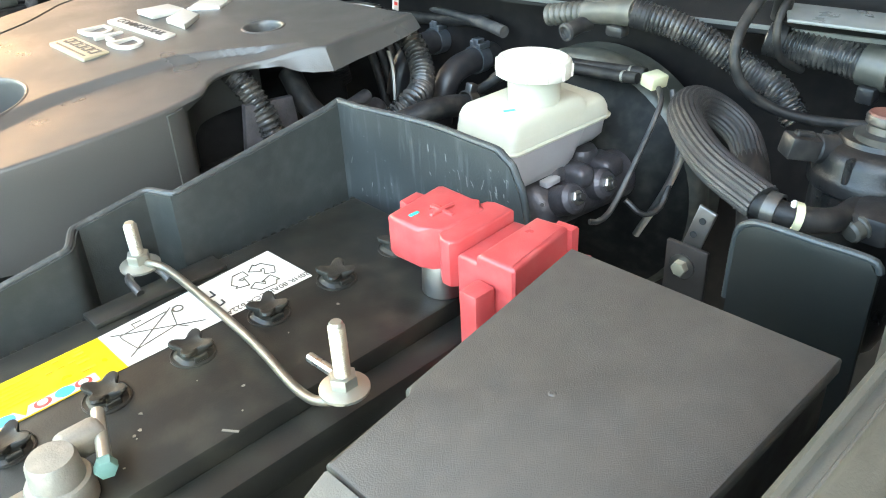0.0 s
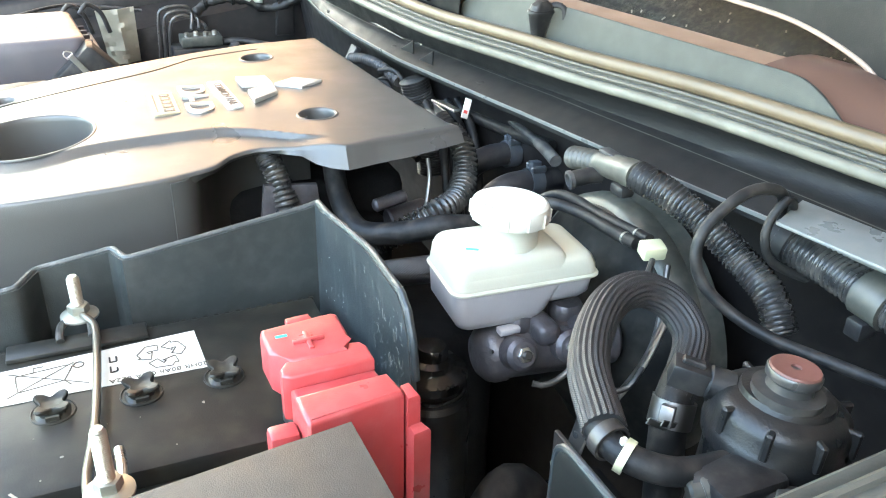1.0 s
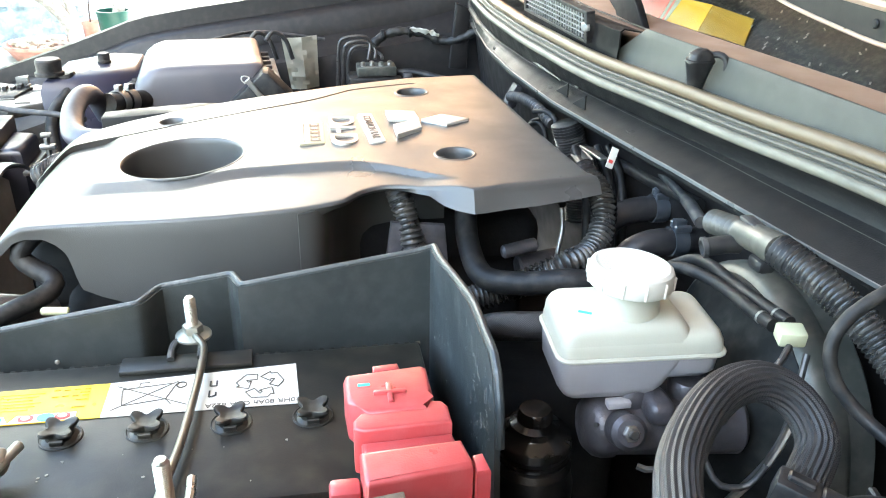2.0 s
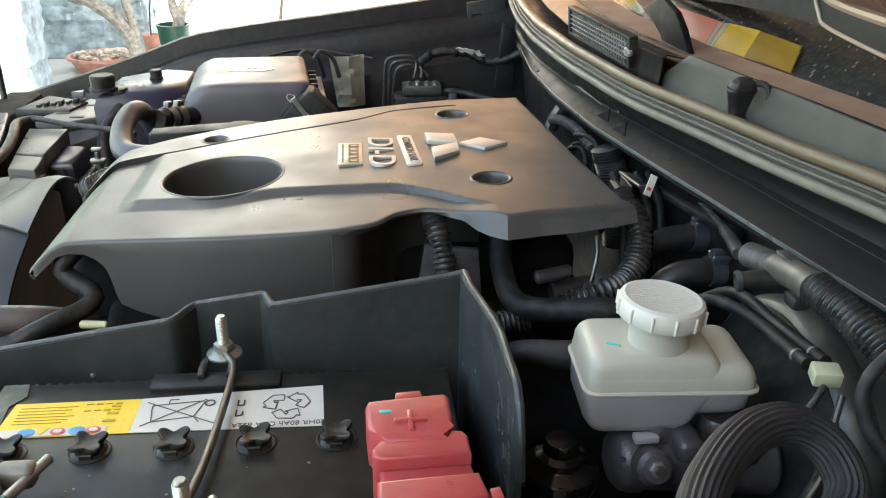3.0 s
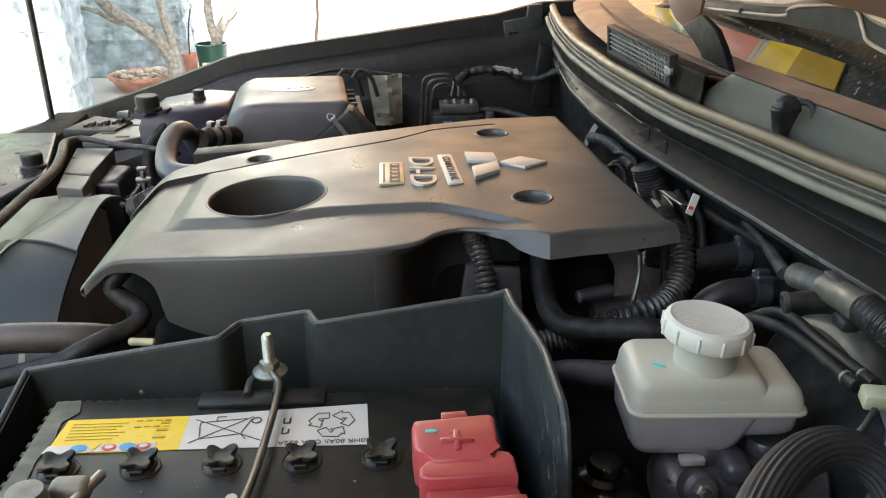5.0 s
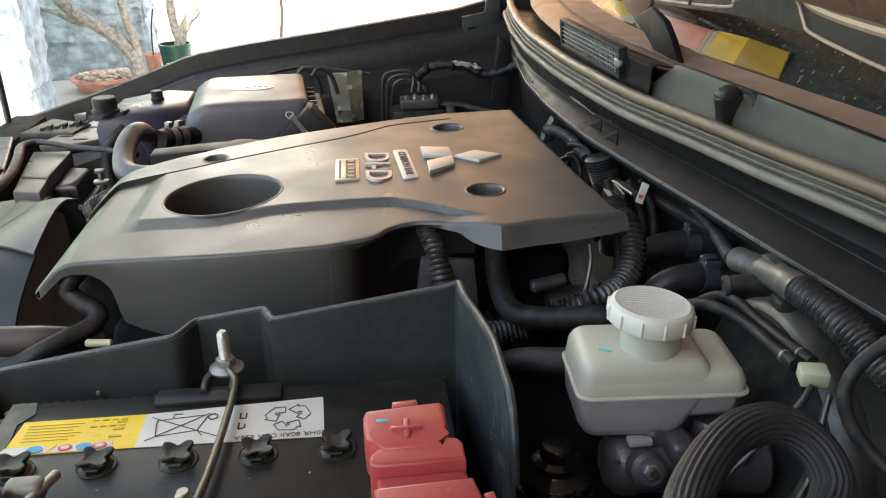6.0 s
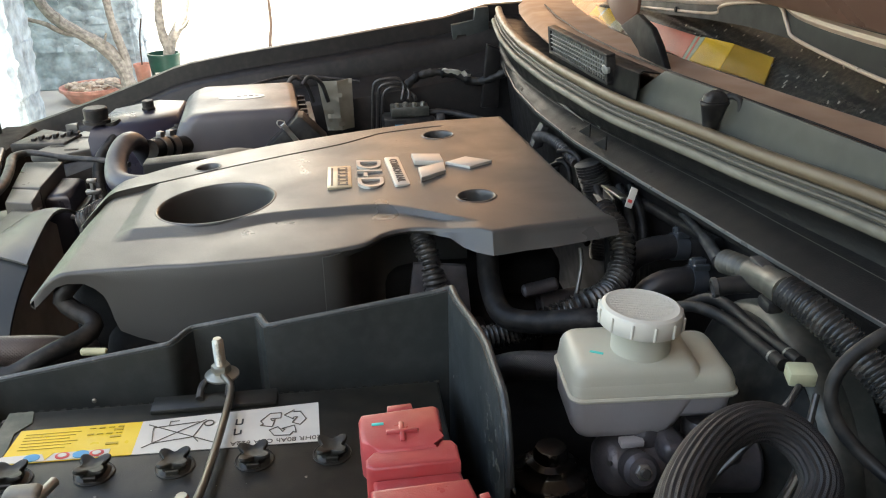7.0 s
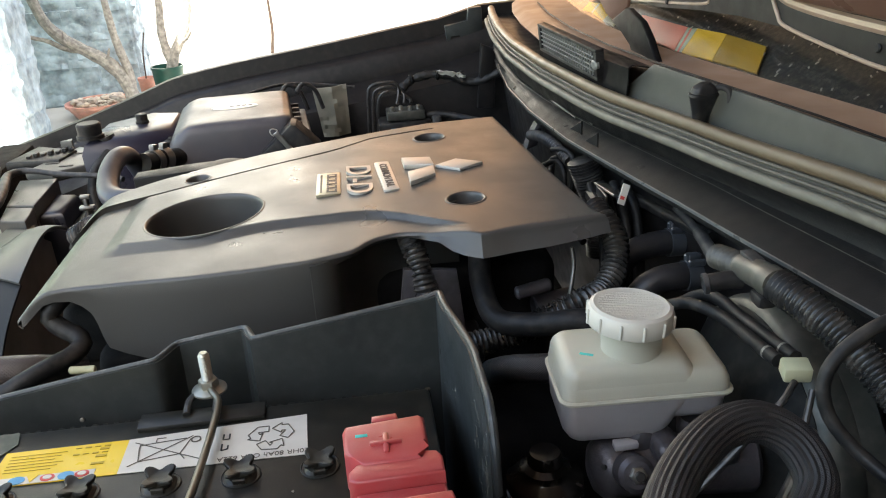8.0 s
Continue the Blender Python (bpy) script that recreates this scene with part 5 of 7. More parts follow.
# tray round the battery
trayt = thing("battery_tray", 0, 0, 0.72, "open black plastic battery surround with scuffed high walls", "tray")
TOPZ = [(-0.3, 0.93), (-0.183, 0.959), (-0.097, 0.973), (-0.043, 0.981), (0.022, 0.99), (0.033, 0.991), (0.154, 1.009), (0.166, 1.012)]


def pocket(x):
    return 0.104 + 0.02 * smooth(-0.044, -0.028, x) * smooth(0.03, 0.02, x)


bm = B()
xs = steps(-0.18, -0.06, 12) + steps(-0.052, 0.045, 30) + steps(0.06, 0.166, 8)
sheet(bm, xs, steps(0, 1, 6), lambda x, v: Vector((x, pocket(x), 0.74 + (lerp_table(TOPZ, x) - 0.74) * v)), 0.0035)
part("far_wall", bm, M_TRAY, trayt, angle=40)
bm = B()
tube(bm, [(x, pocket(x), lerp_table(TOPZ, x)) for x in xs], 0.0026, 10, 0.003)
part("rim", bm, M_SCUFF, trayt)
bm = B()
FTOP = [(-0.09, 0.925), (-0.03, 0.938), (0.04, 0.948), (0.09, 0.957), (0.104, 0.9595)]
sheet(bm, steps(-0.09, 0.104, 14), steps(0, 1, 5), lambda y, v: Vector((-0.18, y, 0.74 + (lerp_table(FTOP, y) - 0.74) * v)), 0.0035)
part("front_wall", bm, M_TRAY, trayt, angle=40)
bm = B()
tube(bm, [(-0.18, y, lerp_table(FTOP, y)) for y in steps(-0.09, 0.104, 8)], 0.0026, 10, 0.004)
part("rim", bm, M_SCUFF, trayt)
bm = B()
ETOP = [(-0.075, 0.9), (-0.066, 0.965), (-0.06, 0.99), (-0.052, 1.005), (-0.04, 1.0118), (0.0, 1.0125), (0.104, 1.012)]
sheet(bm, [-0.08, -0.075, -0.07, -0.066, -0.06, -0.056, -0.052, -0.046, -0.04, -0.02, 0.0, 0.02, 0.05, 0.08, 0.104], steps(0, 1, 6),
      lambda y, v: Vector((0.1655 + 0.012 * smooth(0.104, 0.01, y), y, 0.74 + (lerp_table(ETOP, y) - 0.74) * v)), 0.0035)
rear = part("rear_wall", bm, M_SCUFF, trayt, "end wall with whitish scuffs", angle=40)
rk = random.Random(17)
for k in range(120):
    y = -0.052 + 0.06 * rk.random() ** 1.5 if k < 92 else rk.uniform(0.0, 0.095)
    z, L, w = rk.uniform(0.925, 1.0), 0.001 + 0.008 * rk.random() ** 2.5, rk.uniform(0.0002, 0.0006)
    bm = B()
    x = 0.1655 + 0.012 * smooth(0.104, 0.01, y) - 0.0036
    prism(bm, [(-w, -L / 2), (w, -L / 2 + 0.001), (w * 0.6, L / 2), (-w, L / 2 - 0.001)], "x", 0, 0.0004, 0, m=Matrix.Translation((x, y, z)) @ Matrix.Rotation(rk.uniform(-0.8, 0.7), 4, "X"))
    part("scratch", bm, M_SCRATCH, rear)
bm = B()
tube(bm, [(0.1655 + 0.012 * smooth(0.104, 0.01, y), y, lerp_table(ETOP, y)) for y in (-0.066, -0.06, -0.056, -0.052, -0.046, -0.04, -0.02, 0.0, 0.02, 0.05, 0.08, 0.104)], 0.0026, 10, 0.003)
part("rim", bm, M_SCUFF, trayt)
bm = B()
box(bm, -0.182, 0.17, -0.11, 0.1, 0.715, 0.738, 0.003)
part("floor", bm, M_TRAY, trayt)
bm = B()
rod(bm, (-0.101, 0.1035, 0.941), (-0.101, 0.099, 0.941), 0.0017, 12, 0.0005)
part("rivet", bm, M_LEAD, trayt)

# red terminal cover
redc = thing("terminal_cover", 0.118, -0.07, 0.955, "red plastic positive terminal cover with a raised plus", "cover")
bm = B()
prism(bm, [(0.094, -0.031), (0.1375, -0.0265), (0.1405, -0.0295), (0.1405, -0.053), (0.1375, -0.058), (0.136, -0.068), (0.104, -0.069), (0.0985, -0.062), (0.0935, -0.056), (0.0925, -0.036)], "z", 0.972, 0.999, 0.0028, 3)
part("cap", bm, M_RED, redc)
bm = B()
prism(bm, [(0.1095, -0.03), (0.11, -0.0232), (0.1245, -0.0218), (0.1255, -0.029)], "z", 0.974, 0.9982, 0.0008, 2)
part("back_tab", bm, M_RED, redc)
bm = B()
prism(bm, [(0.0955, -0.0725), (0.1, -0.0665), (0.1365, -0.0595), (0.1445, -0.0612), (0.147, -0.066), (0.147, -0.08), (0.1, -0.0818), (0.0955, -0.079)], "z", 0.968, 0.9978, 0.0018, 3)
part("shoulder", bm, M_RED, redc)
bm = B()
prism(bm, [(0.099, -0.082), (0.147, -0.0802), (0.149, -0.0948), (0.099, -0.098)], "z", 0.955, 0.991, 0.003, 3)
part("hinge", bm, M_RED, redc)
bm = B()
prism(bm, [(0.097, -0.0984), (0.149, -0.0952), (0.152, -0.1135), (0.151, -0.116), (0.0995, -0.1235), (0.098, -0.122)], "z", 0.9, 0.998, 0.0028, 3)
part("box", bm, M_RED, redc)
bm = B()
box(bm, 0.081, 0.0968, -0.1125, -0.0995, 0.895, 0.984, 0.0025)
box(bm, 0.0975, 0.099, -0.0975, -0.0925, 0.955, 0.97, 0.0006)
part("tab", bm, M_RED, redc)
bm = B()
prism(bm, [(0.1526, -0.105), (0.1585, -0.1035), (0.16, -0.117), (0.1526, -0.118)], "z", 0.92, 0.995, 0.002)
part("side_box", bm, M_RED, redc)
bm = B()
prism(bm, [(0.1526, -0.1182), (0.1605, -0.1172), (0.163, -0.125), (0.1526, -0.127)], "z", 0.9, 0.978, 0.002)
part("side_box", bm, M_RED, redc)
bm = B()
box(bm, 0.108, 0.126, -0.0535, -0.0505, 0.998, 1.0006, 0.0007)
box(bm, 0.1155, 0.1185, -0.0610, -0.0430, 0.998, 1.0003, 0.0007)
part("plus", bm, M_RED, redc)
bm = B()
box(bm, 0.1, 0.107, -0.044, -0.0415, 0.9975, 0.9995, 0.0004)
part("mark", bm, M_TEAL, redc)
bm = B()
lathe(bm, [(0.0, 0), (0.0135, 0), (0.013, 0.014), (0.0105, 0.0215), (0, 0.0215)], (0.112, -0.056, 0.9505), seg=20)
part("post_ring", bm, M_STEEL, redc)

# fuse box
fuse = thing("fuse_box", 0.02, -0.21, 0.72, "black relay box with a plain grained flat lid", "box")
bm = B()
prism(bm, [(-0.098, -0.276), (0.113, -0.276), (0.109, -0.152), (-0.098, -0.178)], "z", 0.72, 0.975, 0.003)
part("body", bm, M_BLACK, fuse)
bm = B()
prism(bm, [(-0.06, -0.279), (0.118, -0.279), (0.1135, -0.1475), (-0.012, -0.165), (-0.012, -0.171), (-0.058, -0.174)], "z", 1.005, 1.0145, 0.0018, 2)
part("lid", bm, M_FUSE, fuse)
bm = B()
prism(bm, [(-0.058, -0.2765), (0.116, -0.2765), (0.112, -0.15), (-0.012, -0.167), (-0.012, -0.172), (-0.056, -0.176)], "z", 0.972, 1.0055, 0.001, 1)
part("rim", bm, M_BLACK, fuse)
bm = B()
prism(bm, [(-0.06, 1.0145), (-0.06, 0.972), (-0.115, 0.972), (-0.115, 0.985)], "y", -0.279, -0.176, 0.0016, 2)
part("lid_slope", bm, M_FUSE, fuse)
bm = B()
lathe(bm, [(0, 0.0006), (0.0012, 0.0005), (0.0018, 0)], (0.024, -0.209, 1.0145), seg=10)
part("pip", bm, M_FUSE, fuse)

# ================= brake fluid reservoir =================
res = thing("brake_fluid_reservoir", 0.285, 0.02, 0.94, "translucent white brake fluid reservoir with a ribbed screw cap", "reservoir")
R_M = Matrix.Translation((0.286, 0.024, 0)) @ Matrix.Rotation(radians(-3), 4, "Z")


def loft(bm, rings, m):
    vs = [[bm.verts.new(m @ Vector((x, y, z))) for x, y in ring] for ring, z in rings]
    n = len(vs[0])
    for a, b in zip(vs, vs[1:]):
        for k in range(n):
            j = (k + 1) % n
            bm.faces.new((a[k], a[j], b[j], b[k]))
    bm.faces.new(list(reversed(vs[0])))
    bm.faces.new(vs[-1])


bm = B()
loft(bm, [(rounded(-0.0545, 0.0555, -0.0315, 0.031, 0.009), 0.9785), (rounded(-0.054, 0.055, -0.031, 0.0308, 0.009), 0.9845), (rounded(-0.0525, 0.053, -0.0295, 0.03, 0.009), 0.9895), (rounded(-0.05, 0.05, -0.027, 0.028, 0.008), 0.9925), (rounded(-0.046, 0.045, -0.022, 0.024, 0.007), 0.9938)], R_M)
part("upper_shell", bm, M_WHITE, res, angle=50)
bm = B()
loft(bm, [(rounded(-0.0538, 0.034, -0.0305, 0.0303, 0.009), 0.985), (rounded(-0.053, 0.032, -0.0295, 0.03, 0.009), 0.9925), (rounded(-0.0515, 0.029, -0.028, 0.0285, 0.009), 0.9968), (rounded(-0.049, 0.026, -0.0255, 0.0265, 0.008), 0.9993), (rounded(-0.044, 0.022, -0.021, 0.023, 0.007), 1.0005)], R_M)
part("raised_shoulder", bm, M_WHITE, res, angle=50)
bm = B()
loft(bm, [(rounded(-0.0555, 0.0565, -0.0325, 0.032, 0.009), 0.9756), (rounded(-0.0562, 0.0572, -0.0332, 0.0325, 0.009), 0.9765), (rounded(-0.0562, 0.0572, -0.0332, 0.0325, 0.009), 0.9776), (rounded(-0.0552, 0.0562, -0.0322, 0.0315, 0.009), 0.9786)], R_M)
part("seam", bm, M_WHITE, res)
bm = B()
loft(bm, [(rounded(-0.043, 0.008, -0.023, 0.024, 0.008), 0.9435), (rounded(-0.049, 0.013, -0.028, 0.029, 0.009), 0.947), (rounded(-0.053, 0.018, -0.0305, 0.031, 0.009), 0.954), (rounded(-0.0545, 0.03, -0.0315, 0.031, 0.009), 0.9753)], R_M)
part("lower_shell", bm, M_FLUID, res, "pale lower half holding the fluid", angle=50)
bm = B()
loft(bm, [(rounded(0.0, 0.047, -0.024, 0.024, 0.006), 0.957), (rounded(0.0, 0.052, -0.029, 0.028, 0.008), 0.963), (rounded(0.0, 0.0535, -0.03, 0.029, 0.008), 0.9753)], R_M)
part("rear_sump", bm, M_FLUID, res, angle=50)
C_M = Matrix.Translation((0.279, 0.018, 1.0195)) @ Matrix.Rotation(radians(4), 4, "Y")
bm = B()
lathe(bm, [(0.0195, -0.004), (0.0195, 0.02), (0, 0.021)], (0.281, 0.019, 1.001), seg=30)
part("neck", bm, M_WHITE, res)
bm = B()
lathe(bm, [(0.0, 0), (0.0268, 0), (0.0275, 0.001), (0.0275, 0.0095), (0.0262, 0.0122), (0.0238, 0.0135), (0.0228, 0.013), (0, 0.013)], m=C_M, seg=48)
capo = part("cap", bm, M_CAP, res, "ribbed off-white screw cap with raised lettering")
for k in range(12):
    bm = B()
    box(bm, 0.0268, 0.0286, -0.001, 0.001, 0.0005, 0.0105, 0.0006, 1)
    bmesh.ops.transform(bm, matrix=C_M @ Matrix.Rotation(radians(30 * k), 4, "Z"), verts=bm.verts)
    part("rib", bm, M_CAP, capo)
bm = B()
rs = random.Random(8)
for k in range(11):
    y = -0.0192 + 0.0035 * k
    w = math.sqrt(max(0, 0.021 ** 2 - y * y))
    if k == 5:
        box(bm, -w, w, y + 0.0004, y + 0.0011, 0, 0.0006, 0)
        continue
    x = -w
    while x < w - 0.001:
        L = rs.uniform(0.0006, 0.0016)
        box(bm, x, min(w, x + L), y + rs.uniform(0, 0.0005), y + rs.uniform(0.0014, 0.0021), 0, 0.0005, 0)
        x += L + rs.choice((0.0005, 0.0006, 0.0014))
bmesh.ops.transform(bm, matrix=C_M @ Matrix.Translation((0, 0, 0.0128)) @ Matrix.Rotation(radians(-10), 4, "Z"), verts=bm.verts)
part("raised_print", bm, M_CAP, capo)
bm = B()
box(bm, -0.006, 0.003, -0.0012, 0.0012, 0, 0.0006, 0.0002, 1, Matrix.Rotation(radians(-30), 4, "Z"))
bmesh.ops.transform(bm, matrix=Matrix.Translation((0.252, 0.016, 1.0004)), verts=bm.verts)
part("mark", bm, M_TEAL, res)

# master cylinder and booster
mc = thing("master_cylinder", 0.29, 0.0, 0.9, "cast aluminium brake master cylinder under its reservoir", "cylinder")
bm = B()
rod(bm, (0.266, 0.004, 0.92), (0.36, -0.006, 0.918), 0.0205, 28, 0.003)
part("barrel", bm, M_ALU, mc)
bm = B()
lathe(bm, [(0, 0.017), (0.008, 0.0165), (0.0155, 0.014), (0.0205, 0.009), (0.0222, 0.004), (0.0225, -0.004), (0.021, -0.005), (0, -0.005)], (0.266, 0.004, 0.92), Matrix.Rotation(radians(-90), 4, "Y"), 36)
plug = part("end_plug", bm, M_ALU, mc)
bm = B()
rod(bm, (0.2575, -0.0105, 0.931), (0.2545, -0.0125, 0.9325), 0.0016, 10)
part("pin_hole", bm, M_INK, plug)
for x, y1, z1, r in ((0.272, -0.031, 0.938, 0.0118), (0.312, -0.03, 0.934, 0.0125)):
    bm = B()
    lathe(bm, [(0, 0), (0.013, 0), (0.0135, 0.012), (0.011, 0.016), (0, 0.016)], (x + 0.012, 0.006, 0.934), seg=24)
    part("boss", bm, M_ALU, mc)
    a, b = Vector((x, -0.004, 0.924)), Vector((x - 0.001, y1, z1))
    d = (b - a).normalized()
    bm = B()
    rod(bm, a, b, r, 28, 0.003)
    port = part("port", bm, M_ALU, mc)
    bm = B()
    rod(bm, b - d * 0.001, b + d * 0.0035, 0.0056, 6, 0.0008)
    nut = part("fitting", bm, M_ZINC, port)
    bm = B()
    rod(bm, b + d * 0.003, b + d * 0.0075, 0.0032, 12, 0.0006)
    part("nipple", bm, M_KNOB, nut)
for x, y, z, w in ((0.296, -0.012, 0.943, 0.009), (0.331, -0.012, 0.938, 0.012)):
    bm = B()
    box(bm, x - w, x + w, y - 0.012, y + 0.016, z - 0.01, z + 0.007, 0.006, 3)
    part("lug", bm, M_ALU, mc)
bm = B()
box(bm, 0.263, 0.279, -0.01, -0.002, 0.941, 0.946, 0.0012)
part("clip", bm, M_FLUID, mc)

boost = thing("brake_booster", 0.42, 0.03, 0.88, "round dark brake booster with a dusty plated rim", "booster")
X_M = Matrix.Rotation(radians(-90), 4, "Y")
bm = B()
lathe(bm, [(0, 0.085), (0.03, 0.085), (0.034, 0.07), (0.06, 0.05), (0.088, 0.032), (0.1, 0.026), (0.1075, 0.02), (0.108, 0.006)], (0.405, 0.048, 0.886), X_M, 56)
part("front_shell", bm, M_BOOST, boost)
bm = B()
lathe(bm, [(0.1072, 0.0195), (0.1105, 0.0175), (0.1125, 0.015), (0.1145, 0.01), (0.1145, 0.0), (0.112, -0.004), (0.113, -0.02), (0.1, -0.03)], (0.405, 0.048, 0.886), X_M, 64)
part("rim", bm, M_OLIVE, boost)
for pts in ([(0.272, -0.043, 0.922), (0.281, -0.047, 0.921), (0.298, -0.047, 0.929), (0.326, -0.046, 0.959), (0.352, -0.044, 0.988), (0.366, -0.033, 0.995)],
            [(0.317, -0.043, 0.922), (0.322, -0.056, 0.912), (0.338, -0.06, 0.912), (0.348, -0.06, 0.925), (0.357, -0.06, 0.956), (0.374, -0.04, 0.993)]):
    hose("brake_pipe", pts, 0.0022, M_KNOB, "thin bent steel brake pipe beside the booster", sides=10, category="pipe")
for pts in ([(0.33, 0.125, 0.965), (0.341, 0.1, 0.985), (0.35, 0.081, 0.993), (0.36, 0.052, 0.995), (0.3635, 0.01, 0.997), (0.365, -0.014, 0.999)],
            [(0.355, 0.13, 0.968), (0.366, 0.105, 0.988), (0.37, 0.08, 0.994), (0.3715, 0.05, 0.995), (0.374, 0.012, 0.998), (0.376, -0.014, 1.0)]):
    h = hose("vacuum_pipe", pts, 0.0045, M_RUBBER, "black rubber-sleeved pipe leading to a cream connector", category="pipe")
    bm = B()
    e = Vector(pts[-1])
    d = (e - Vector(pts[-2])).normalized()
    rod(bm, e - d * 0.014, e - d * 0.0115, 0.0048, 12, 0.0005)
    part("band", bm, M_LEAD, h)
con = thing("pipe_connector", 0.365, -0.026, 0.995, "cream plastic block clip joining two pipes", "connector")
bm = B()
box(bm, -0.0085, 0.0085, -0.0068, 0.0068, -0.0052, 0.0052, 0.0018, 2)
bmesh.ops.transform(bm, matrix=Matrix.Translation((0.37, -0.026, 0.999)) @ Matrix.Rotation(radians(-12), 4, "Z") @ Matrix.Rotation(radians(8), 4, "X"), verts=bm.verts)
part("block", bm, M_CREAM, con)

# braided loop hose and the fuel filter
LOOP = [(0.229, -0.203, 1.004), (0.225, -0.19, 1.008), (0.239, -0.152, 1.014), (0.262, -0.122, 1.018), (0.287, -0.102, 1.019), (0.31, -0.096, 1.017), (0.328, -0.103, 1.007), (0.332, -0.12, 0.994), (0.318, -0.136, 0.984), (0.302, -0.148, 0.975), (0.296, -0.155, 0.95), (0.296, -0.16, 0.9)]
fh = thing("fuel_hose", 0.3, -0.15, 0.9, "thick grey woven fuel hose bent in a tight loop", "hose")
bm = B()
tube(bm, LOOP[1:-2], 0.0108, 88, 0.004, flute=22, fluted=0.034)
part("sheath", bm, M_BRAID, fh)
bm = B()
tube(bm, LOOP[-4:], 0.0108, 18, 0.005)
part("rubber_end", bm, M_RUBBER, fh)
bm = B()
tube(bm, [(0.223, -0.187, 1.008), (0.2235, -0.203, 1.007), (0.23, -0.214, 1.005), (0.245, -0.222, 1.002), (0.27, -0.222, 0.998), (0.3, -0.22, 0.994)], lambda f: 0.0072 - 0.0006 * f, 18, 0.005)
part("pipe_end", bm, M_RUBBER, fh)
clamp_ring("collar", (0.2228, -0.193, 1.0078), (0.2233, -0.2, 1.0072), 0.0085, fh, M_KNOB, False)
c = clamp_ring("spring_clamp", (0.302, -0.149, 0.976), (0.297, -0.153, 0.962), 0.0112, fh, M_STEEL)
for s in (-1, 1):
    bm = B()
    box(bm, -0.002, 0.002, -0.0005, 0.0005, 0, 0.014, 0.0003, 1)
    bmesh.ops.transform(bm, matrix=Matrix.Translation((0.29 + 0.003 * s, -0.163, 0.97)) @ Matrix.Rotation(radians(-60), 4, "Y") @ Matrix.Rotation(radians(10 * s), 4, "X"), verts=bm.verts)
    part("ear", bm, M_STEEL, c)
wc = clamp_ring("white_clip", (0.2235, -0.2065, 1.007), (0.2258, -0.2098, 1.006), 0.0072, fh, M_CREAM, False)
bm = B()
box(bm, 0.222, 0.2255, -0.2085, -0.2055, 1.0125, 1.0165, 0.001)
part("catch", bm, M_PAPER, wc)

ff = thing("fuel_filter", 0.325, -0.205, 0.86, "black fuel filter housing with a rusty primer knob", "filter")
F_M = Matrix.Rotation(radians(6), 4, "Y")
bm = B()
lathe(bm, [(0, -0.12), (0.028, -0.12), (0.031, -0.11), (0.032, -0.022), (0.0345, -0.02), (0.0355, -0.014), (0.0345, -0.011), (0.0335, -0.009), (0.033, -0.003), (0.0315, 0.0015), (0.027, 0.005), (0.023, 0.0062), (0.022, 0.009), (0.0185, 0.01), (0, 0.0085)], (0.309, -0.215, 1.016), F_M, 48)
part("housing", bm, M_FILTER, ff)
bm = B()
lathe(bm, [(0.017, 0.006), (0.017, 0.0105), (0.0112, 0.0115), (0.0108, 0.0155), (0.0128, 0.017), (0.013, 0.0205), (0.0125, 0.0215), (0, 0.0215)], (0.305, -0.218, 1.019), F_M, 32)
knob = part("knob", bm, M_KNOB, ff)
bm = B()
lathe(bm, [(0.0122, 0.0212), (0.0116, 0.0226), (0.0026, 0.0226), (0.0024, 0.0205), (0, 0.0205)], (0.305, -0.218, 1.019), F_M, 28)
part("knob_cap", bm, M_RUST, knob, "rusty brown cap")
for a in (35, 80, 130, 175, 215, 255, 300, 345):
    bm = B()
    box(bm, 0.025, 0.036, -0.002, 0.002, -0.004, 0.011, 0.001, 1)
    bmesh.ops.transform(bm, matrix=Matrix.Translation((0.309, -0.215, 1.008)) @ F_M @ Matrix.Rotation(radians(a), 4, "Z"), verts=bm.verts)
    part("web", bm, M_FILTER, ff)
sens = thing("filter_sensor", 0.276, -0.184, 1.015, "black plug and sensor fixed to the fuel filter", "sensor")
S_M = Matrix.Translation((0.277, -0.183, 1.022)) @ Matrix.Rotation(radians(-38), 4, "Z") @ Matrix.Rotation(radians(12), 4, "Y") @ Matrix.Scale(0.74, 4)
bm = B()
box(bm, -0.013, 0.013, -0.0095, 0.0095, -0.009, 0.009, 0.0025, 2)
bmesh.ops.transform(bm, matrix=S_M, verts=bm.verts)
part("plug", bm, M_BLACK, sens)
bm = B()
box(bm, -0.008, 0.008, -0.0035, 0.0035, 0.008, 0.0125, 0.0012, 1)
bmesh.ops.transform(bm, matrix=S_M, verts=bm.verts)
part("latch", bm, M_BLACK, sens)
bm = B()
rod(bm, S_M @ Vector((0.012, 0, 0)), S_M @ Vector((0.03, 0, 0.0)), 0.0085, 18, 0.001)
part("stem", bm, M_BLACK, sens)
FB = Matrix.Translation((-0.012, -0.01, 0.014))
fb = thing("filter_bracket", 0.28, -0.245, 0.985, "dark pipe bracket and unions below the fuel filter", "bracket")
bm = B()
tube(bm, [(0.262, -0.216, 0.985), (0.275, -0.226, 0.984), (0.3, -0.24, 0.98), (0.33, -0.25, 0.976)], 0.0068, 16, 0.006)
bmesh.ops.transform(bm, matrix=FB, verts=bm.verts)
part("union", bm, M_BLACK, fb)
bm = B()
box(bm, 0.262, 0.3, -0.238, -0.212, 0.975, 0.992, 0.004)
bmesh.ops.transform(bm, matrix=FB, verts=bm.verts)
part("block", bm, M_BLACK, fb)
bm = B()
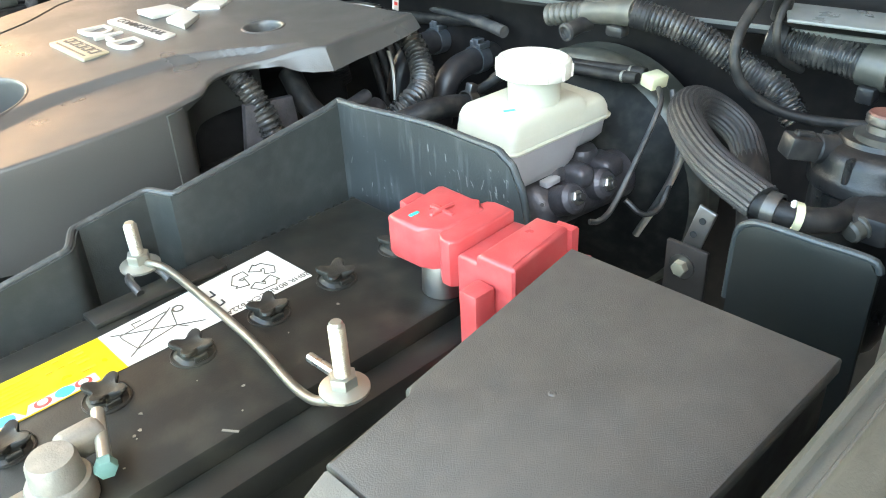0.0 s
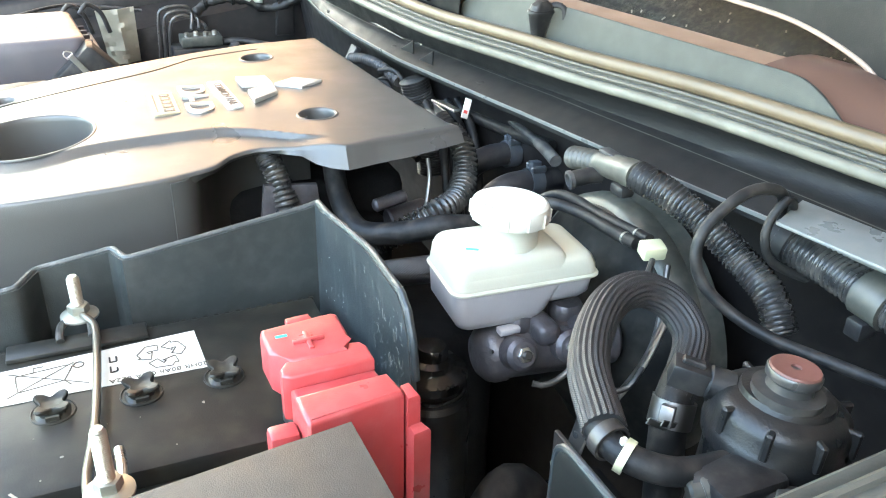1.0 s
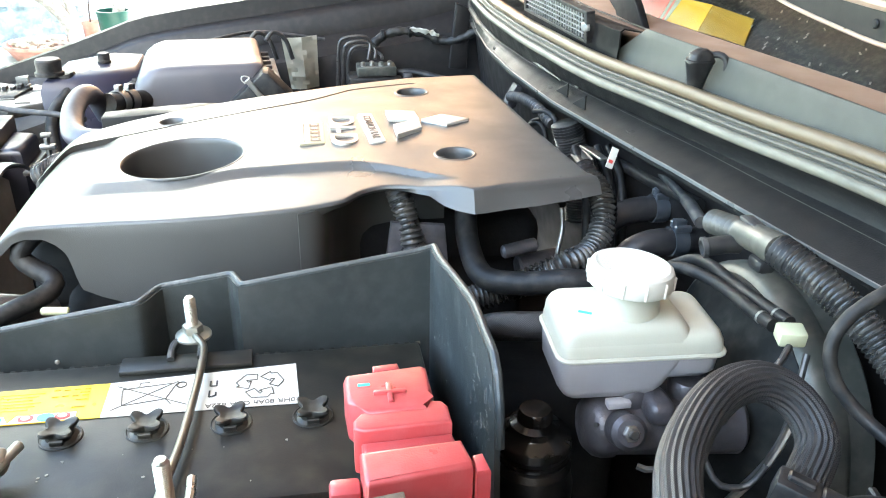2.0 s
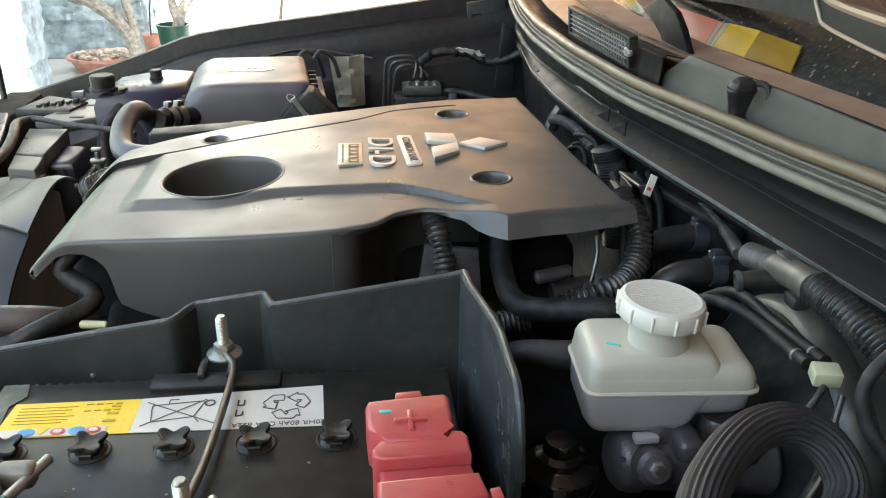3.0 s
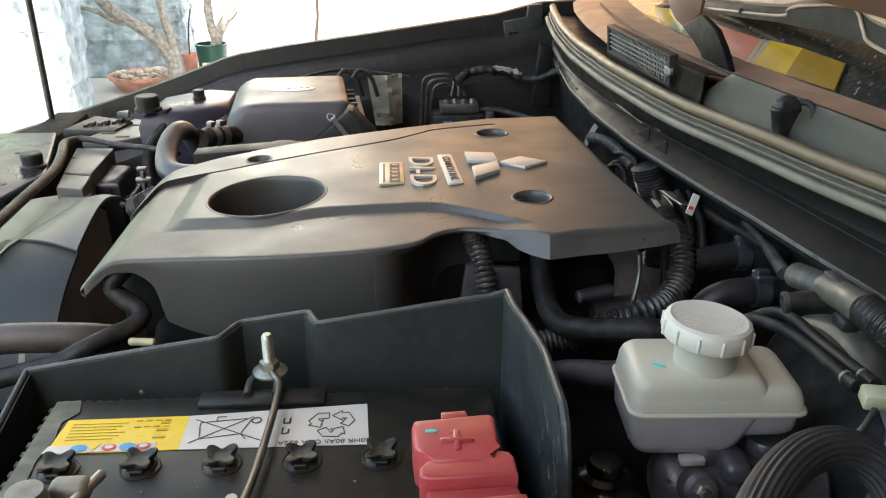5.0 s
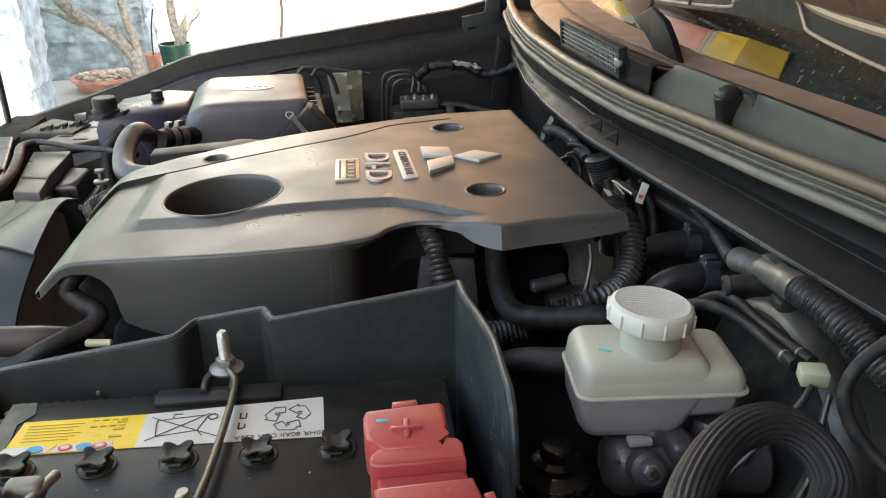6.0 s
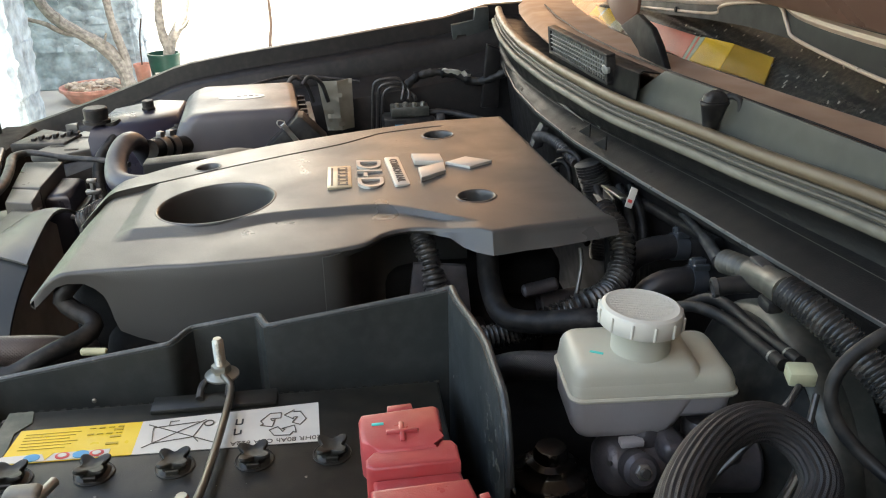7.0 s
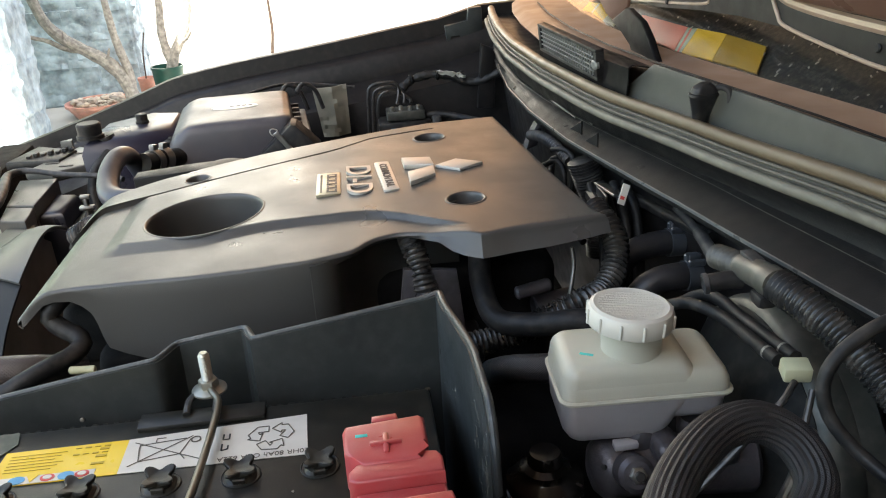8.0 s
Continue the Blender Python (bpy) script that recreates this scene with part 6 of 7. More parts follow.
prism(bm, [(0.28, -0.255), (0.36, -0.262), (0.37, -0.24), (0.3, -0.236)], "z", 0.975, 0.979, 0.001)
bmesh.ops.transform(bm, matrix=FB, verts=bm.verts)
part("plate", bm, M_RUSTD, fb)
bm = B()
prism(bm, hexa(0.008), "z", 0.979, 0.986, 0.001, m=Matrix.Translation((0.352, -0.25, 0)))
bmesh.ops.transform(bm, matrix=FB, verts=bm.verts)
part("bolt", bm, M_RUST, fb)
for x, y, z, r, L in ((0.245, -0.23, 0.996, 0.0062, 0.02), (0.262, -0.241, 0.992, 0.0055, 0.02), (0.285, -0.246, 0.988, 0.005, 0.02)):
    bm = B()
    rod(bm, (x, y, z), (x + L, y - 0.006, z + 0.004), r, 14, 0.0015)
    un = part("pipe_union", bm, M_JOINTP, fb)
    bm = B()
    rod(bm, (x + 0.006, y - 0.002, z + 0.001), (x + 0.0095, y - 0.003, z + 0.002), r + 0.0014, 18, 0.0006)
    part("flange", bm, M_JOINTP, un)
bm = B()
prism(bm, [(0.268, -0.262), (0.3, -0.27), (0.306, -0.262), (0.276, -0.25)], "z", 1.0, 1.006, 0.001)
part("cleat", bm, M_KNOB, fb)

# upright splash panel by the wing
bm = B()
prism(bm, [(-0.262, 0.86), (-0.262, 1.005), (-0.257, 1.0118), (-0.202, 1.0105), (-0.194, 1.0065), (-0.19, 0.999), (-0.188, 0.86)], "x", 0.198, 0.202, 0.0012)
splash = tagged(part("splash_panel", bm, M_PANEL), "upright black plastic panel beside the inner wing", "panel")
bm = B()
tube(bm, [(0.2, -0.262, 1.0065), (0.2, -0.2575, 1.012), (0.2, -0.23, 1.0115), (0.2, -0.202, 1.0108), (0.2, -0.193, 1.0068), (0.2, -0.1895, 0.998), (0.2, -0.1885, 0.96)], 0.0021, 10, 0.003)
part("edge", bm, M_SCUFF, splash, "slightly paler rounded edge")
BR = Matrix.Translation((0.038, 0.022, -0.027))
br = thing("steel_bracket", 0.24, -0.143, 0.91, "dark steel strap bracket with a brass-coloured bolt", "bracket")
bm = B()
box(bm, 0.2, 0.2035, -0.178, -0.149, 0.93, 0.983, 0.0012)
bmesh.ops.transform(bm, matrix=BR, verts=bm.verts)
part("base", bm, M_RUSTD, br)
bm = B()
prism(bm, [(-0.156, 0.976), (-0.168, 0.975), (-0.178, 1.008), (-0.166, 1.011)], "x", 0.2045, 0.207, 0.0008)
bmesh.ops.transform(bm, matrix=BR, verts=bm.verts)
part("strap", bm, M_STEEL, br)
for y, z in ((-0.1645, 0.99), (-0.1695, 1.001)):
    bm = B()
    rod(bm, (0.2046, y, z), (0.2038, y, z), 0.0022, 12)
    bmesh.ops.transform(bm, matrix=BR, verts=bm.verts)
    part("slot", bm, M_INK, br)
bm = B()
prism(bm, hexa(0.0052), "x", 0.194, 0.1998, 0.001, m=Matrix.Translation((0, -0.162, 0.968)))
bmesh.ops.transform(bm, matrix=BR, verts=bm.verts)
part("bolt", bm, M_GOLD, br)
bm = B()
lathe(bm, [(0, 0), (0.0085, 0), (0.0085, 0.001), (0, 0.001)], (0.1999, -0.162, 0.968), Matrix.Rotation(radians(-90), 4, "Y"), 18)
bmesh.ops.transform(bm, matrix=BR, verts=bm.verts)
part("washer", bm, M_STEEL, br)

# conduits along the firewall
jt = thing("conduit_joint", 0.36, 0.03, 1.04, "black plastic joint in the wiring conduit", "conduit")
bm = B()
tube(bm, [(0.36, 0.034, 1.0432), (0.3605, 0.026, 1.0447), (0.361, 0.016, 1.0465)], 0.0088, 22, 0.003)
part("sleeve", bm, M_JOINTP, jt)
bm = B()
tube(bm, [(0.361, 0.021, 1.0455), (0.361, 0.006, 1.048), (0.361, -0.011, 1.05)], lambda f: 0.0094 + 0.0007 * smooth(0.55, 0.6, f), 22, 0.003)
part("collar", bm, M_JOINTP, jt)
bm = B()
box(bm, 0.354, 0.366, -0.004, 0.012, 1.03, 1.039, 0.003)
part("foot", bm, M_BLACK, jt)
bm = B()
box(bm, 0.357, 0.366, 0.015, 0.034, 1.0525, 1.0555, 0.001)
part("catch", bm, M_RUBBERG, jt)
bm = B()
tube(bm, [(0.359, 0.07, 1.0352), (0.3595, 0.056, 1.0385), (0.36, 0.034, 1.0432)], 0.0078, 20, rib=0.0013, pitch=0.0056)
part("ribbed_end", bm, M_JOINTP, jt)
bm = B()
tube(bm, [(0.358, 0.03, 1.036), (0.35, 0.031, 1.036), (0.337, 0.033, 1.034)], 0.0062, 16, 0.003)
part("branch", bm, M_BLACK, jt)
bm = B()
lathe(bm, [(0.0062, 0), (0.007, 0), (0.007, 0.003), (0.005, 0.0034), (0.005, 0.0005), (0, 0.0005)], (0.3365, 0.033, 1.034), towards((0.35, 0.031, 1.036), (0.337, 0.033, 1.034)), 18)
part("branch_mouth", bm, M_RUBBERG, jt)
hose("wiring_conduit", [(0.361, -0.008, 1.05), (0.371, -0.034, 1.044), (0.383, -0.06, 1.032), (0.394, -0.088, 1.015), (0.397, -0.112, 1.003), (0.395, -0.13, 0.985)], 0.0102, M_CORR, "black corrugated wiring conduit along the firewall", 0.0008, 0.0034, 20)
hose("wiring_conduit", [(0.412, -0.09, 1.034), (0.418, -0.11, 1.03), (0.42, -0.135, 1.028), (0.42, -0.165, 1.026), (0.42, -0.2, 1.022), (0.42, -0.24, 1.015)], 0.0118, M_CORR, "black corrugated conduit clipped below the cowl", 0.0009, 0.0038, 20)
cc = thing("conduit_clip", 0.42, -0.16, 1.0, "black plastic clip round a conduit", "clip")
bm = B()
tube(bm, [(0.42, -0.158, 1.0265), (0.42, -0.178, 1.025)], 0.0145, 18, 0.004)
part("band", bm, M_JOINTP, cc)
bm = B()
box(bm, 0.404, 0.418, -0.174, -0.162, 1.004, 1.016, 0.002)
part("catch", bm, M_BLACK, cc)
hose("cable", [(0.41, -0.095, 1.05), (0.401, -0.1, 1.067), (0.385, -0.1, 1.073), (0.366, -0.101, 1.07), (0.346, -0.102, 1.056), (0.338, -0.105, 1.04), (0.342, -0.112, 1.022), (0.355, -0.127, 1.007), (0.368, -0.15, 1.0), (0.385, -0.18, 0.998), (0.405, -0.23, 1.0)], 0.0037, M_RUBBER, "grey rubber cable looping over the conduit", sides=14, category="cable")
hose("cable", [(0.412, -0.1, 1.05), (0.405, -0.106, 1.063), (0.396, -0.108, 1.066), (0.388, -0.108, 1.056), (0.384, -0.11, 1.045), (0.39, -0.112, 1.03), (0.405, -0.114, 1.02), (0.42, -0.116, 1.013)], 0.0028, M_RUBBER, "thin grey cable loop tied at the cowl", category="cable")
bm = B()
prism(bm, [(0.385, -0.115), (0.424, -0.095), (0.46, -0.274), (0.416, -0.274)], "z", 1.0555, 1.058, 0.0008)
tagged(part("cowl_ledge", bm, M_LIP), "flat grey ledge below the cowl's lip", "trim", kind="structure")

# pump with a black cap low in the bay
pump = thing("steering_pump", 0.224, 0.022, 0.8, "dark oily pump with a stepped black filler cap", "pump")
bm = B()
lathe(bm, [(0.0, -0.14), (0.029, -0.14), (0.03, -0.06), (0.028, -0.052), (0.028, -0.044), (0.025, -0.04), (0.025, -0.03), (0, -0.03)], (0.224, 0.022, 0.924), seg=40)
part("body", bm, M_FILTER, pump)
bm = B()
lathe(bm, [(0.0, -0.0298), (0.0255, -0.0298), (0.0268, -0.028), (0.0268, -0.021), (0.0255, -0.0195), (0.019, -0.0165), (0.0178, -0.0145), (0.0172, -0.011), (0.0125, -0.0085), (0.012, -0.002), (0.0105, 0), (0, 0.0004)], (0.224, 0.022, 0.924), seg=48)
part("cap", bm, M_GLOSSB, pump)
bm = B()
lathe(bm, [(0.0252, 0), (0.027, 0.0006), (0.027, 0.003), (0.0252, 0.0036)], (0.224, 0.022, 0.888), seg=40)
part("band", bm, M_GLOSSB, pump)
hose("oil_hose", [(0.205, 0.12, 0.93), (0.215, 0.09, 0.95), (0.235, 0.075, 0.957), (0.27, 0.075, 0.955), (0.3, 0.09, 0.94)], 0.011, M_BRAID, "dull woven hose behind the reservoir")
hose("oil_hose", [(0.19, -0.11, 0.845), (0.215, -0.1, 0.875), (0.24, -0.085, 0.876), (0.262, -0.09, 0.845)], 0.016, M_RUBBER, "fat black rubber hose below the brake cylinder")
gear = thing("gear_linkage", 0.29, -0.08, 0.82, "grimy steel linkage low beside the wing", "linkage")
bm = B()
box(bm, 0.24, 0.33, -0.13, -0.05, 0.8, 0.84, 0.006)
part("bracket", bm, M_IRON, gear)
bm = B()
rod(bm, (0.24, -0.1, 0.85), (0.28, -0.107, 0.858), 0.0028, 10, 0.0006)
part("bar", bm, M_OLIVE, gear)
bm = B()
tube(bm, [(0.34, -0.04, 0.88), (0.35, -0.06, 0.93), (0.355, -0.075, 0.99)], 0.003, 10)
part("rod", bm, M_ZINC, gear)

# ================= far side of the bay =================
ab = thing("air_filter_box", -0.06, 0.82, 0.8, "dark grey air filter box with a white oval sticker", "air filter")
A_M = Matrix.Translation((-0.055, 0.82, 0)) @ Matrix.Rotation(radians(5), 4, "Z")
bm = B()
loft(bm, [(rounded(-0.105, 0.082, -0.105, 0.105, 0.03, 6), 0.80), (rounded(-0.102, 0.08, -0.102, 0.103, 0.028, 6), 0.93), (rounded(-0.1, 0.079, -0.101, 0.102, 0.026, 6), 0.962), (rounded(-0.096, 0.078, -0.1, 0.101, 0.024, 6), 0.978),
          (rounded(-0.088, 0.077, -0.0985, 0.1, 0.02, 6), 0.991), (rounded(-0.078, 0.0755, -0.096, 0.098, 0.017, 6), 0.9985), (rounded(-0.068, 0.0725, -0.0925, 0.095, 0.014, 6), 1.0022), (rounded(-0.05, 0.064, -0.082, 0.086, 0.01, 6), 1.0035)], A_M)
part("box", bm, M_AIR, ab, angle=60)
bm = B()
prism(bm, [(0.034 * math.cos(0.2618 * k) - 0.005, 0.016 * math.sin(0.2618 * k)) for k in range(24)], "z", 1.0032, 1.0042, 0, m=A_M)
stick = part("sticker", bm, M_PAPER, ab)
bm = B()
for k in range(4):
    box(bm, -0.012 + 0.009 * k, -0.006 + 0.009 * k, 0.001, 0.004, 1.0041, 1.0048, 0)
bmesh.ops.transform(bm, matrix=A_M, verts=bm.verts)
part("print", bm, M_AIR, stick)
for k in range(6):
    bm = B()
    box(bm, 0.078, 0.09, -0.085 + 0.03 * k, -0.08 + 0.03 * k, 0.9, 0.985, 0.001, 1)
    bmesh.ops.transform(bm, matrix=A_M, verts=bm.verts)
    part("rib", bm, M_AIR, ab)
for k in range(5):
    bm = B()
    box(bm, 0.078, 0.1 + 0.004 * k, -0.1, 0.1, 0.965 - 0.02 * k, 0.968 - 0.02 * k, 0.001, 1)
    bmesh.ops.transform(bm, matrix=A_M, verts=bm.verts)
    part("flange", bm, M_AIR, ab)
bm = B()
prism(bm, [(-0.024, 0.94), (-0.02, 0.957), (0.027, 0.999), (0.034, 0.998), (0.064, 0.965), (0.07, 0.93), (0.03, 0.9)], "y", 0.698, 0.74, 0.003)
outlet = part("outlet_box", bm, M_BLACK, ab)
bm = B()
prism(bm, [(-0.0035, 0), (0.0035, 0), (0.0035, 0.046), (-0.0035, 0.046)], "y", -0.001, 0.001, 0.0006, 1, m=Matrix.Translation((0.033, 0.694, 0.954)) @ Matrix.Rotation(radians(-36), 4, "Y"))
clasp = part("clasp", bm, M_ZINC, outlet)
bm = B()
tube(bm, [(0.004, 0.694, 0.986), (-0.001, 0.695, 0.991), (0.001, 0.696, 0.996), (0.009, 0.696, 0.994), (0.009, 0.694, 0.989)], 0.0009, 8, 0.003)
part("wire_loop", bm, M_ZINC, clasp)
bm = B()
for k in range(3):
    tube(bm, [A_M @ Vector(p) for p in ((-0.12, -0.04 + 0.02 * k, 0.955), (-0.105, -0.045 + 0.02 * k, 0.972), (-0.09, -0.045 + 0.02 * k, 0.97))], 0.004, 8, 0.006)
part("hooks", bm, M_BLACK, ab)
duct = thing("intake_duct", -0.18, 0.56, 0.95, "dark blue-grey rubber intake elbow clamped to the air box", "duct")
bm = B()
tube(bm, [(-0.172, 0.67, 0.955), (-0.18, 0.655, 0.984), (-0.186, 0.63, 0.993), (-0.189, 0.595, 0.989), (-0.186, 0.56, 0.98), (-0.176, 0.528, 0.974), (-0.155, 0.508, 0.973), (-0.12, 0.5, 0.974)], lambda f: 0.0118 + 0.002 * f, 24, 0.006)
part("elbow", bm, M_ELBOW, duct)
bm = B()
prism(bm, [(-0.14, 0.962), (-0.14, 1.0), (-0.07, 1.0045), (-0.02, 1.0065), (-0.014, 1.004), (-0.014, 0.962)], "y", 0.5, 0.53, 0.003)
part("flat_duct", bm, M_COWL, duct)
bm = B()
tube(bm, [(-0.165, 0.655, 0.975), (-0.15, 0.69, 0.968), (-0.13, 0.72, 0.962)], 0.013, 18, 0.005)
stub = part("stub", bm, M_RUBBER, duct)
clamp_ring("clamp", (-0.15, 0.69, 0.968), (-0.144, 0.7, 0.966), 0.0145, duct, M_STEEL)
clamp_ring("clamp", (-0.158, 0.672, 0.971), (-0.153, 0.682, 0.9695), 0.0145, duct, M_STEEL)
bm = B()
lathe(bm, [(0, 0), (0.026, 0), (0.026, 0.006), (0.02, 0.012), (0, 0.014)], (-0.05, 0.6, 0.97), seg=24)
tagged(part("fuel_rail_cap", bm, M_RUBBERG), "dark round cap beside the air box", "cap")
hose("spring_hose", [(-0.19, 0.43, 0.96), (-0.165, 0.42, 0.975), (-0.15, 0.4, 0.98)], 0.013, M_CORR, "short ribbed black hose at the engine's front", 0.0018, 0.005)

# coolant tank and front panel
tank = thing("coolant_tank", -0.2, 0.84, 0.85, "glossy dark coolant tank with two screw caps", "tank")
bm = B()
loft(bm, [([(-0.262, 0.745), (-0.198, 0.74), (-0.14, 0.775), (-0.145, 0.905), (-0.2, 0.92), (-0.262, 0.87)], 0.82), ([(-0.272, 0.755), (-0.2, 0.752), (-0.143, 0.785), (-0.148, 0.905), (-0.2, 0.922), (-0.268, 0.87)], 0.965),
          ([(-0.268, 0.762), (-0.2, 0.76), (-0.147, 0.79), (-0.151, 0.902), (-0.2, 0.918), (-0.264, 0.866)], 0.978), ([(-0.258, 0.775), (-0.2, 0.772), (-0.155, 0.8), (-0.158, 0.895), (-0.2, 0.908), (-0.255, 0.858)], 0.985)], Matrix.Identity(4))
part("shell", bm, M_TANK, tank, angle=40)
bm = B()
prism(bm, [(-0.355, 0.758), (-0.311, 0.735), (-0.273, 0.762), (-0.27, 0.845), (-0.311, 0.874)], "z", 0.935, 0.95, 0.004, 3)
shelf = part("shelf", bm, M_SHROUD, tank)
for x, y in ((-0.3, 0.765), (-0.325, 0.785), (-0.295, 0.83)):
    bm = B()
    prism(bm, rounded(x - 0.01, x + 0.01, y - 0.003, y + 0.003, 0.002), "z", 0.9502, 0.951, 0)
    part("slot", bm, M_INK, shelf)
for x, y, z, r, h in ((-0.261, 0.776, 0.985, 0.0165, 0.022), (-0.203, 0.845, 0.985, 0.0085, 0.014)):
    bm = B()
    lathe(bm, [(0, 0), (r * 1.15, 0), (r * 1.15, h * 0.2), (r, h * 0.25), (r * 1.02, h * 0.9), (r * 0.9, h), (0, h)], (x, y, z), seg=28, wob=lambda a, q: 1 + 0.012 * math.cos(20 * a))
    part("cap", bm, M_RUBBER, tank)
bm = B()
tube(bm, [(-0.235, 0.775, 0.972), (-0.238, 0.758, 0.962), (-0.252, 0.735, 0.945), (-0.256, 0.72, 0.92), (-0.25, 0.7, 0.89)], 0.0085, 14)
part("outlet", bm, M_RUBBER, tank)
bm = B()
lathe(bm, [(0, 0), (0.0115, 0), (0.0125, 0.006), (0.0115, 0.012), (0.004, 0.012), (0.0035, 0.008), (0, 0.008)], (-0.238, 0.778, 0.974), Matrix.Rotation(radians(-15), 4, "Y"), 20)
part("outlet_cap", bm, M_RUBBER, tank)
hose("overflow_hose", [(-0.34, 0.38, 0.948), (-0.338, 0.43, 0.949), (-0.339, 0.508, 0.95), (-0.339, 0.597, 0.951), (-0.344, 0.637, 0.953), (-0.351, 0.67, 0.955), (-0.362, 0.715, 0.956), (-0.352, 0.735, 0.956), (-0.336, 0.733, 0.956), (-0.289, 0.713, 0.953), (-0.236, 0.694, 0.952), (-0.2, 0.675, 0.95)], lambda f: 0.0064 - 0.0026 * smooth(0.6, 0.75, f), M_RUBBERG, "thin blue-grey overflow hose across the radiator")
rel = thing("relay_cluster", -0.35, 0.83, 0.94, "dark tray with a comb of small black relays", "relay")
bm = B()
prism(bm, [(-0.395, 0.798), (-0.317, 0.79), (-0.305, 0.84), (-0.373, 0.88)], "z", 0.94, 0.954, 0.003)
part("tray", bm, M_BLACK, rel)
for k in range(7):
    bm = B()
    x, y = -0.368 + 0.009 * k, 0.806 + 0.0045 * k
    box(bm, x, x + 0.006, y, y + 0.012, 0.954, 0.9575 + 0.002 * (k % 2), 0.0006, 1)
    part("relay", bm, M_BLACK, rel)
bm = B()
prism(bm, [(-0.33, 0.85), (-0.312, 0.845), (-0.315, 0.862)], "z", 0.954, 0.966, 0.001)
part("clip", bm, M_SHROUD, rel)
fp = thing("front_panel", -0.44, 0.72, 0.9, "dark blue-black glossy plastic panel ahead of the radiator", "panel")
bm = B()
prism(bm, [(-0.53, 0.873), (-0.434, 0.873), (-0.375, 0.668), (-0.394, 0.56), (-0.53, 0.54)], "z", 0.918, 0.93, 0.004, 3)
part("plate", bm, M_BLUEH, fp)
bm = B()
lathe(bm, [(0, 0), (0.017, 0), (0.017, 0.004), (0.0135, 0.006), (0.0145, 0.019), (0.0125, 0.0215), (0, 0.0225)], (-0.4, 0.69, 0.9295), seg=20)
part("cap", bm, M_BLACK, fp)
for x, y in ((-0.44, 0.76), (-0.42, 0.62)):
    bm = B()
    prism(bm, rounded(x - 0.012, x + 0.012, y - 0.004, y + 0.004, 0.003), "z", 0.9298, 0.9308, 0)
    part("slot", bm, M_INK, fp)
front = thing("radiator_shroud", -0.3, 0.5, 0.6, "dark plastic radiator fan shroud with a round ring", "shroud")
bm = B()
# fan ring: its round edge, then the fold where the ring meets the flat shoulder
RIM = spline([(-0.235, 0.545, 0.93), (-0.235, 0.531, 0.94), (-0.235, 0.494, 0.955), (-0.235, 0.465, 0.96), (-0.235, 0.435, 0.958), (-0.235, 0.393, 0.949), (-0.235, 0.363, 0.94), (-0.235, 0.323, 0.925), (-0.235, 0.29, 0.905), (-0.235, 0.26, 0.872), (-0.235, 0.24, 0.83)], 0.008)[0]
FOLD = [(0.0, -0.262, 0.556, 0.93), (0.1, -0.271, 0.53, 0.94), (0.2, -0.276, 0.508, 0.946), (0.35, -0.287, 0.47, 0.944), (0.47, -0.302, 0.425, 0.94), (0.57, -0.317, 0.392, 0.935), (0.7, -0.33, 0.345, 0.918), (0.85, -0.345, 0.29, 0.88), (1.0, -0.35, 0.26, 0.83)]


def fold_at(f):
    return Vector([lerp_table([(q[0], q[k]) for q in FOLD], f) for k in (1, 2, 3)])


def ring_at(k, v):
    f = k / (len(RIM) - 1)
    a, b = Vector(RIM[k]), fold_at(f)
    return a.lerp(b, v) + Vector((0, 0, 0.0035 * math.sin(math.pi * v)))


CUT = int(len(RIM) * 0.5)
sheet(bm, list(range(CUT + 1)), steps(0, 1, 10), ring_at, 0.003)
part("fan_ring", bm, M_SHROUD, front, angle=60)
# rest of the same ring in black: the shade below the fold as colour
bm = B()
sheet(bm, list(range(CUT, len(RIM))), steps(0, 1.3, 10), lambda k, v: ring_at(k, v) + Vector((0, 0.004, -0.003)), 0.003)
part("shaded_ring_side", bm, M_PANEL, front, angle=60)
bm = B()
prism(bm, [(q.y, q.z - 0.012) for q in RIM[::4]] + [(0.24, 0.6), (0.56, 0.6)], "x", -0.268, -0.262, 0)
part("fan_back", bm, M_FANB, front, "brown-grey inner face of the shroud, colour lifted for haze")
bm = B()
sheet(bm, steps(0, 0.6, 12), steps(0, 1, 4), lambda f, v: fold_at(f) + Vector((-0.002, 0.001, -0.001)) + v * Vector((-0.05 * (1 - f / 0.62), 0.06 * (1 - f / 0.62), -0.012 * (1 - f / 0.62))), 0.003)
part("shoulder", bm, M_SHROUD, front, angle=30)
bm = B()
sheet(bm, steps(0, 1, 8), steps(0, 1, 6), lambda u, v: Vector((-0.285 - 0.02 * u, 0.575 - 0.195 * u, 0.931 - 0.006 * u)) + v * Vector((-0.13, 0.01, -0.002 - 0.02 * v)), 0.003)
part("flat_top", bm, M_SHROUD, front, angle=30)
bm = B()
box(bm, -0.5, -0.44, -0.2, 1.05, 0.5, 0.92, 0.01)
part("radiator", bm, M_IRON, front)
bm = B()
prism(bm, [(-0.352, 0.725), (-0.3, 0.721), (-0.295, 0.605), (-0.332, 0.615)], "z", 0.86, 0.946, 0.002, 3)
part("top_box", bm, M_SHROUD, front)
bm = B()
prism(bm, [(-0.3, 0.7), (-0.266, 0.69), (-0.266, 0.616), (-0.296, 0.612)], "z", 0.84, 0.932, 0.01, 3)
part("side_box", bm, M_BLUEH, front)
bm = B()
prism(bm, [(-0.332, 0.613), (-0.295, 0.603), (-0.288, 0.55), (-0.322, 0.56)], "z", 0.86, 0.9445, 0.002, 3)
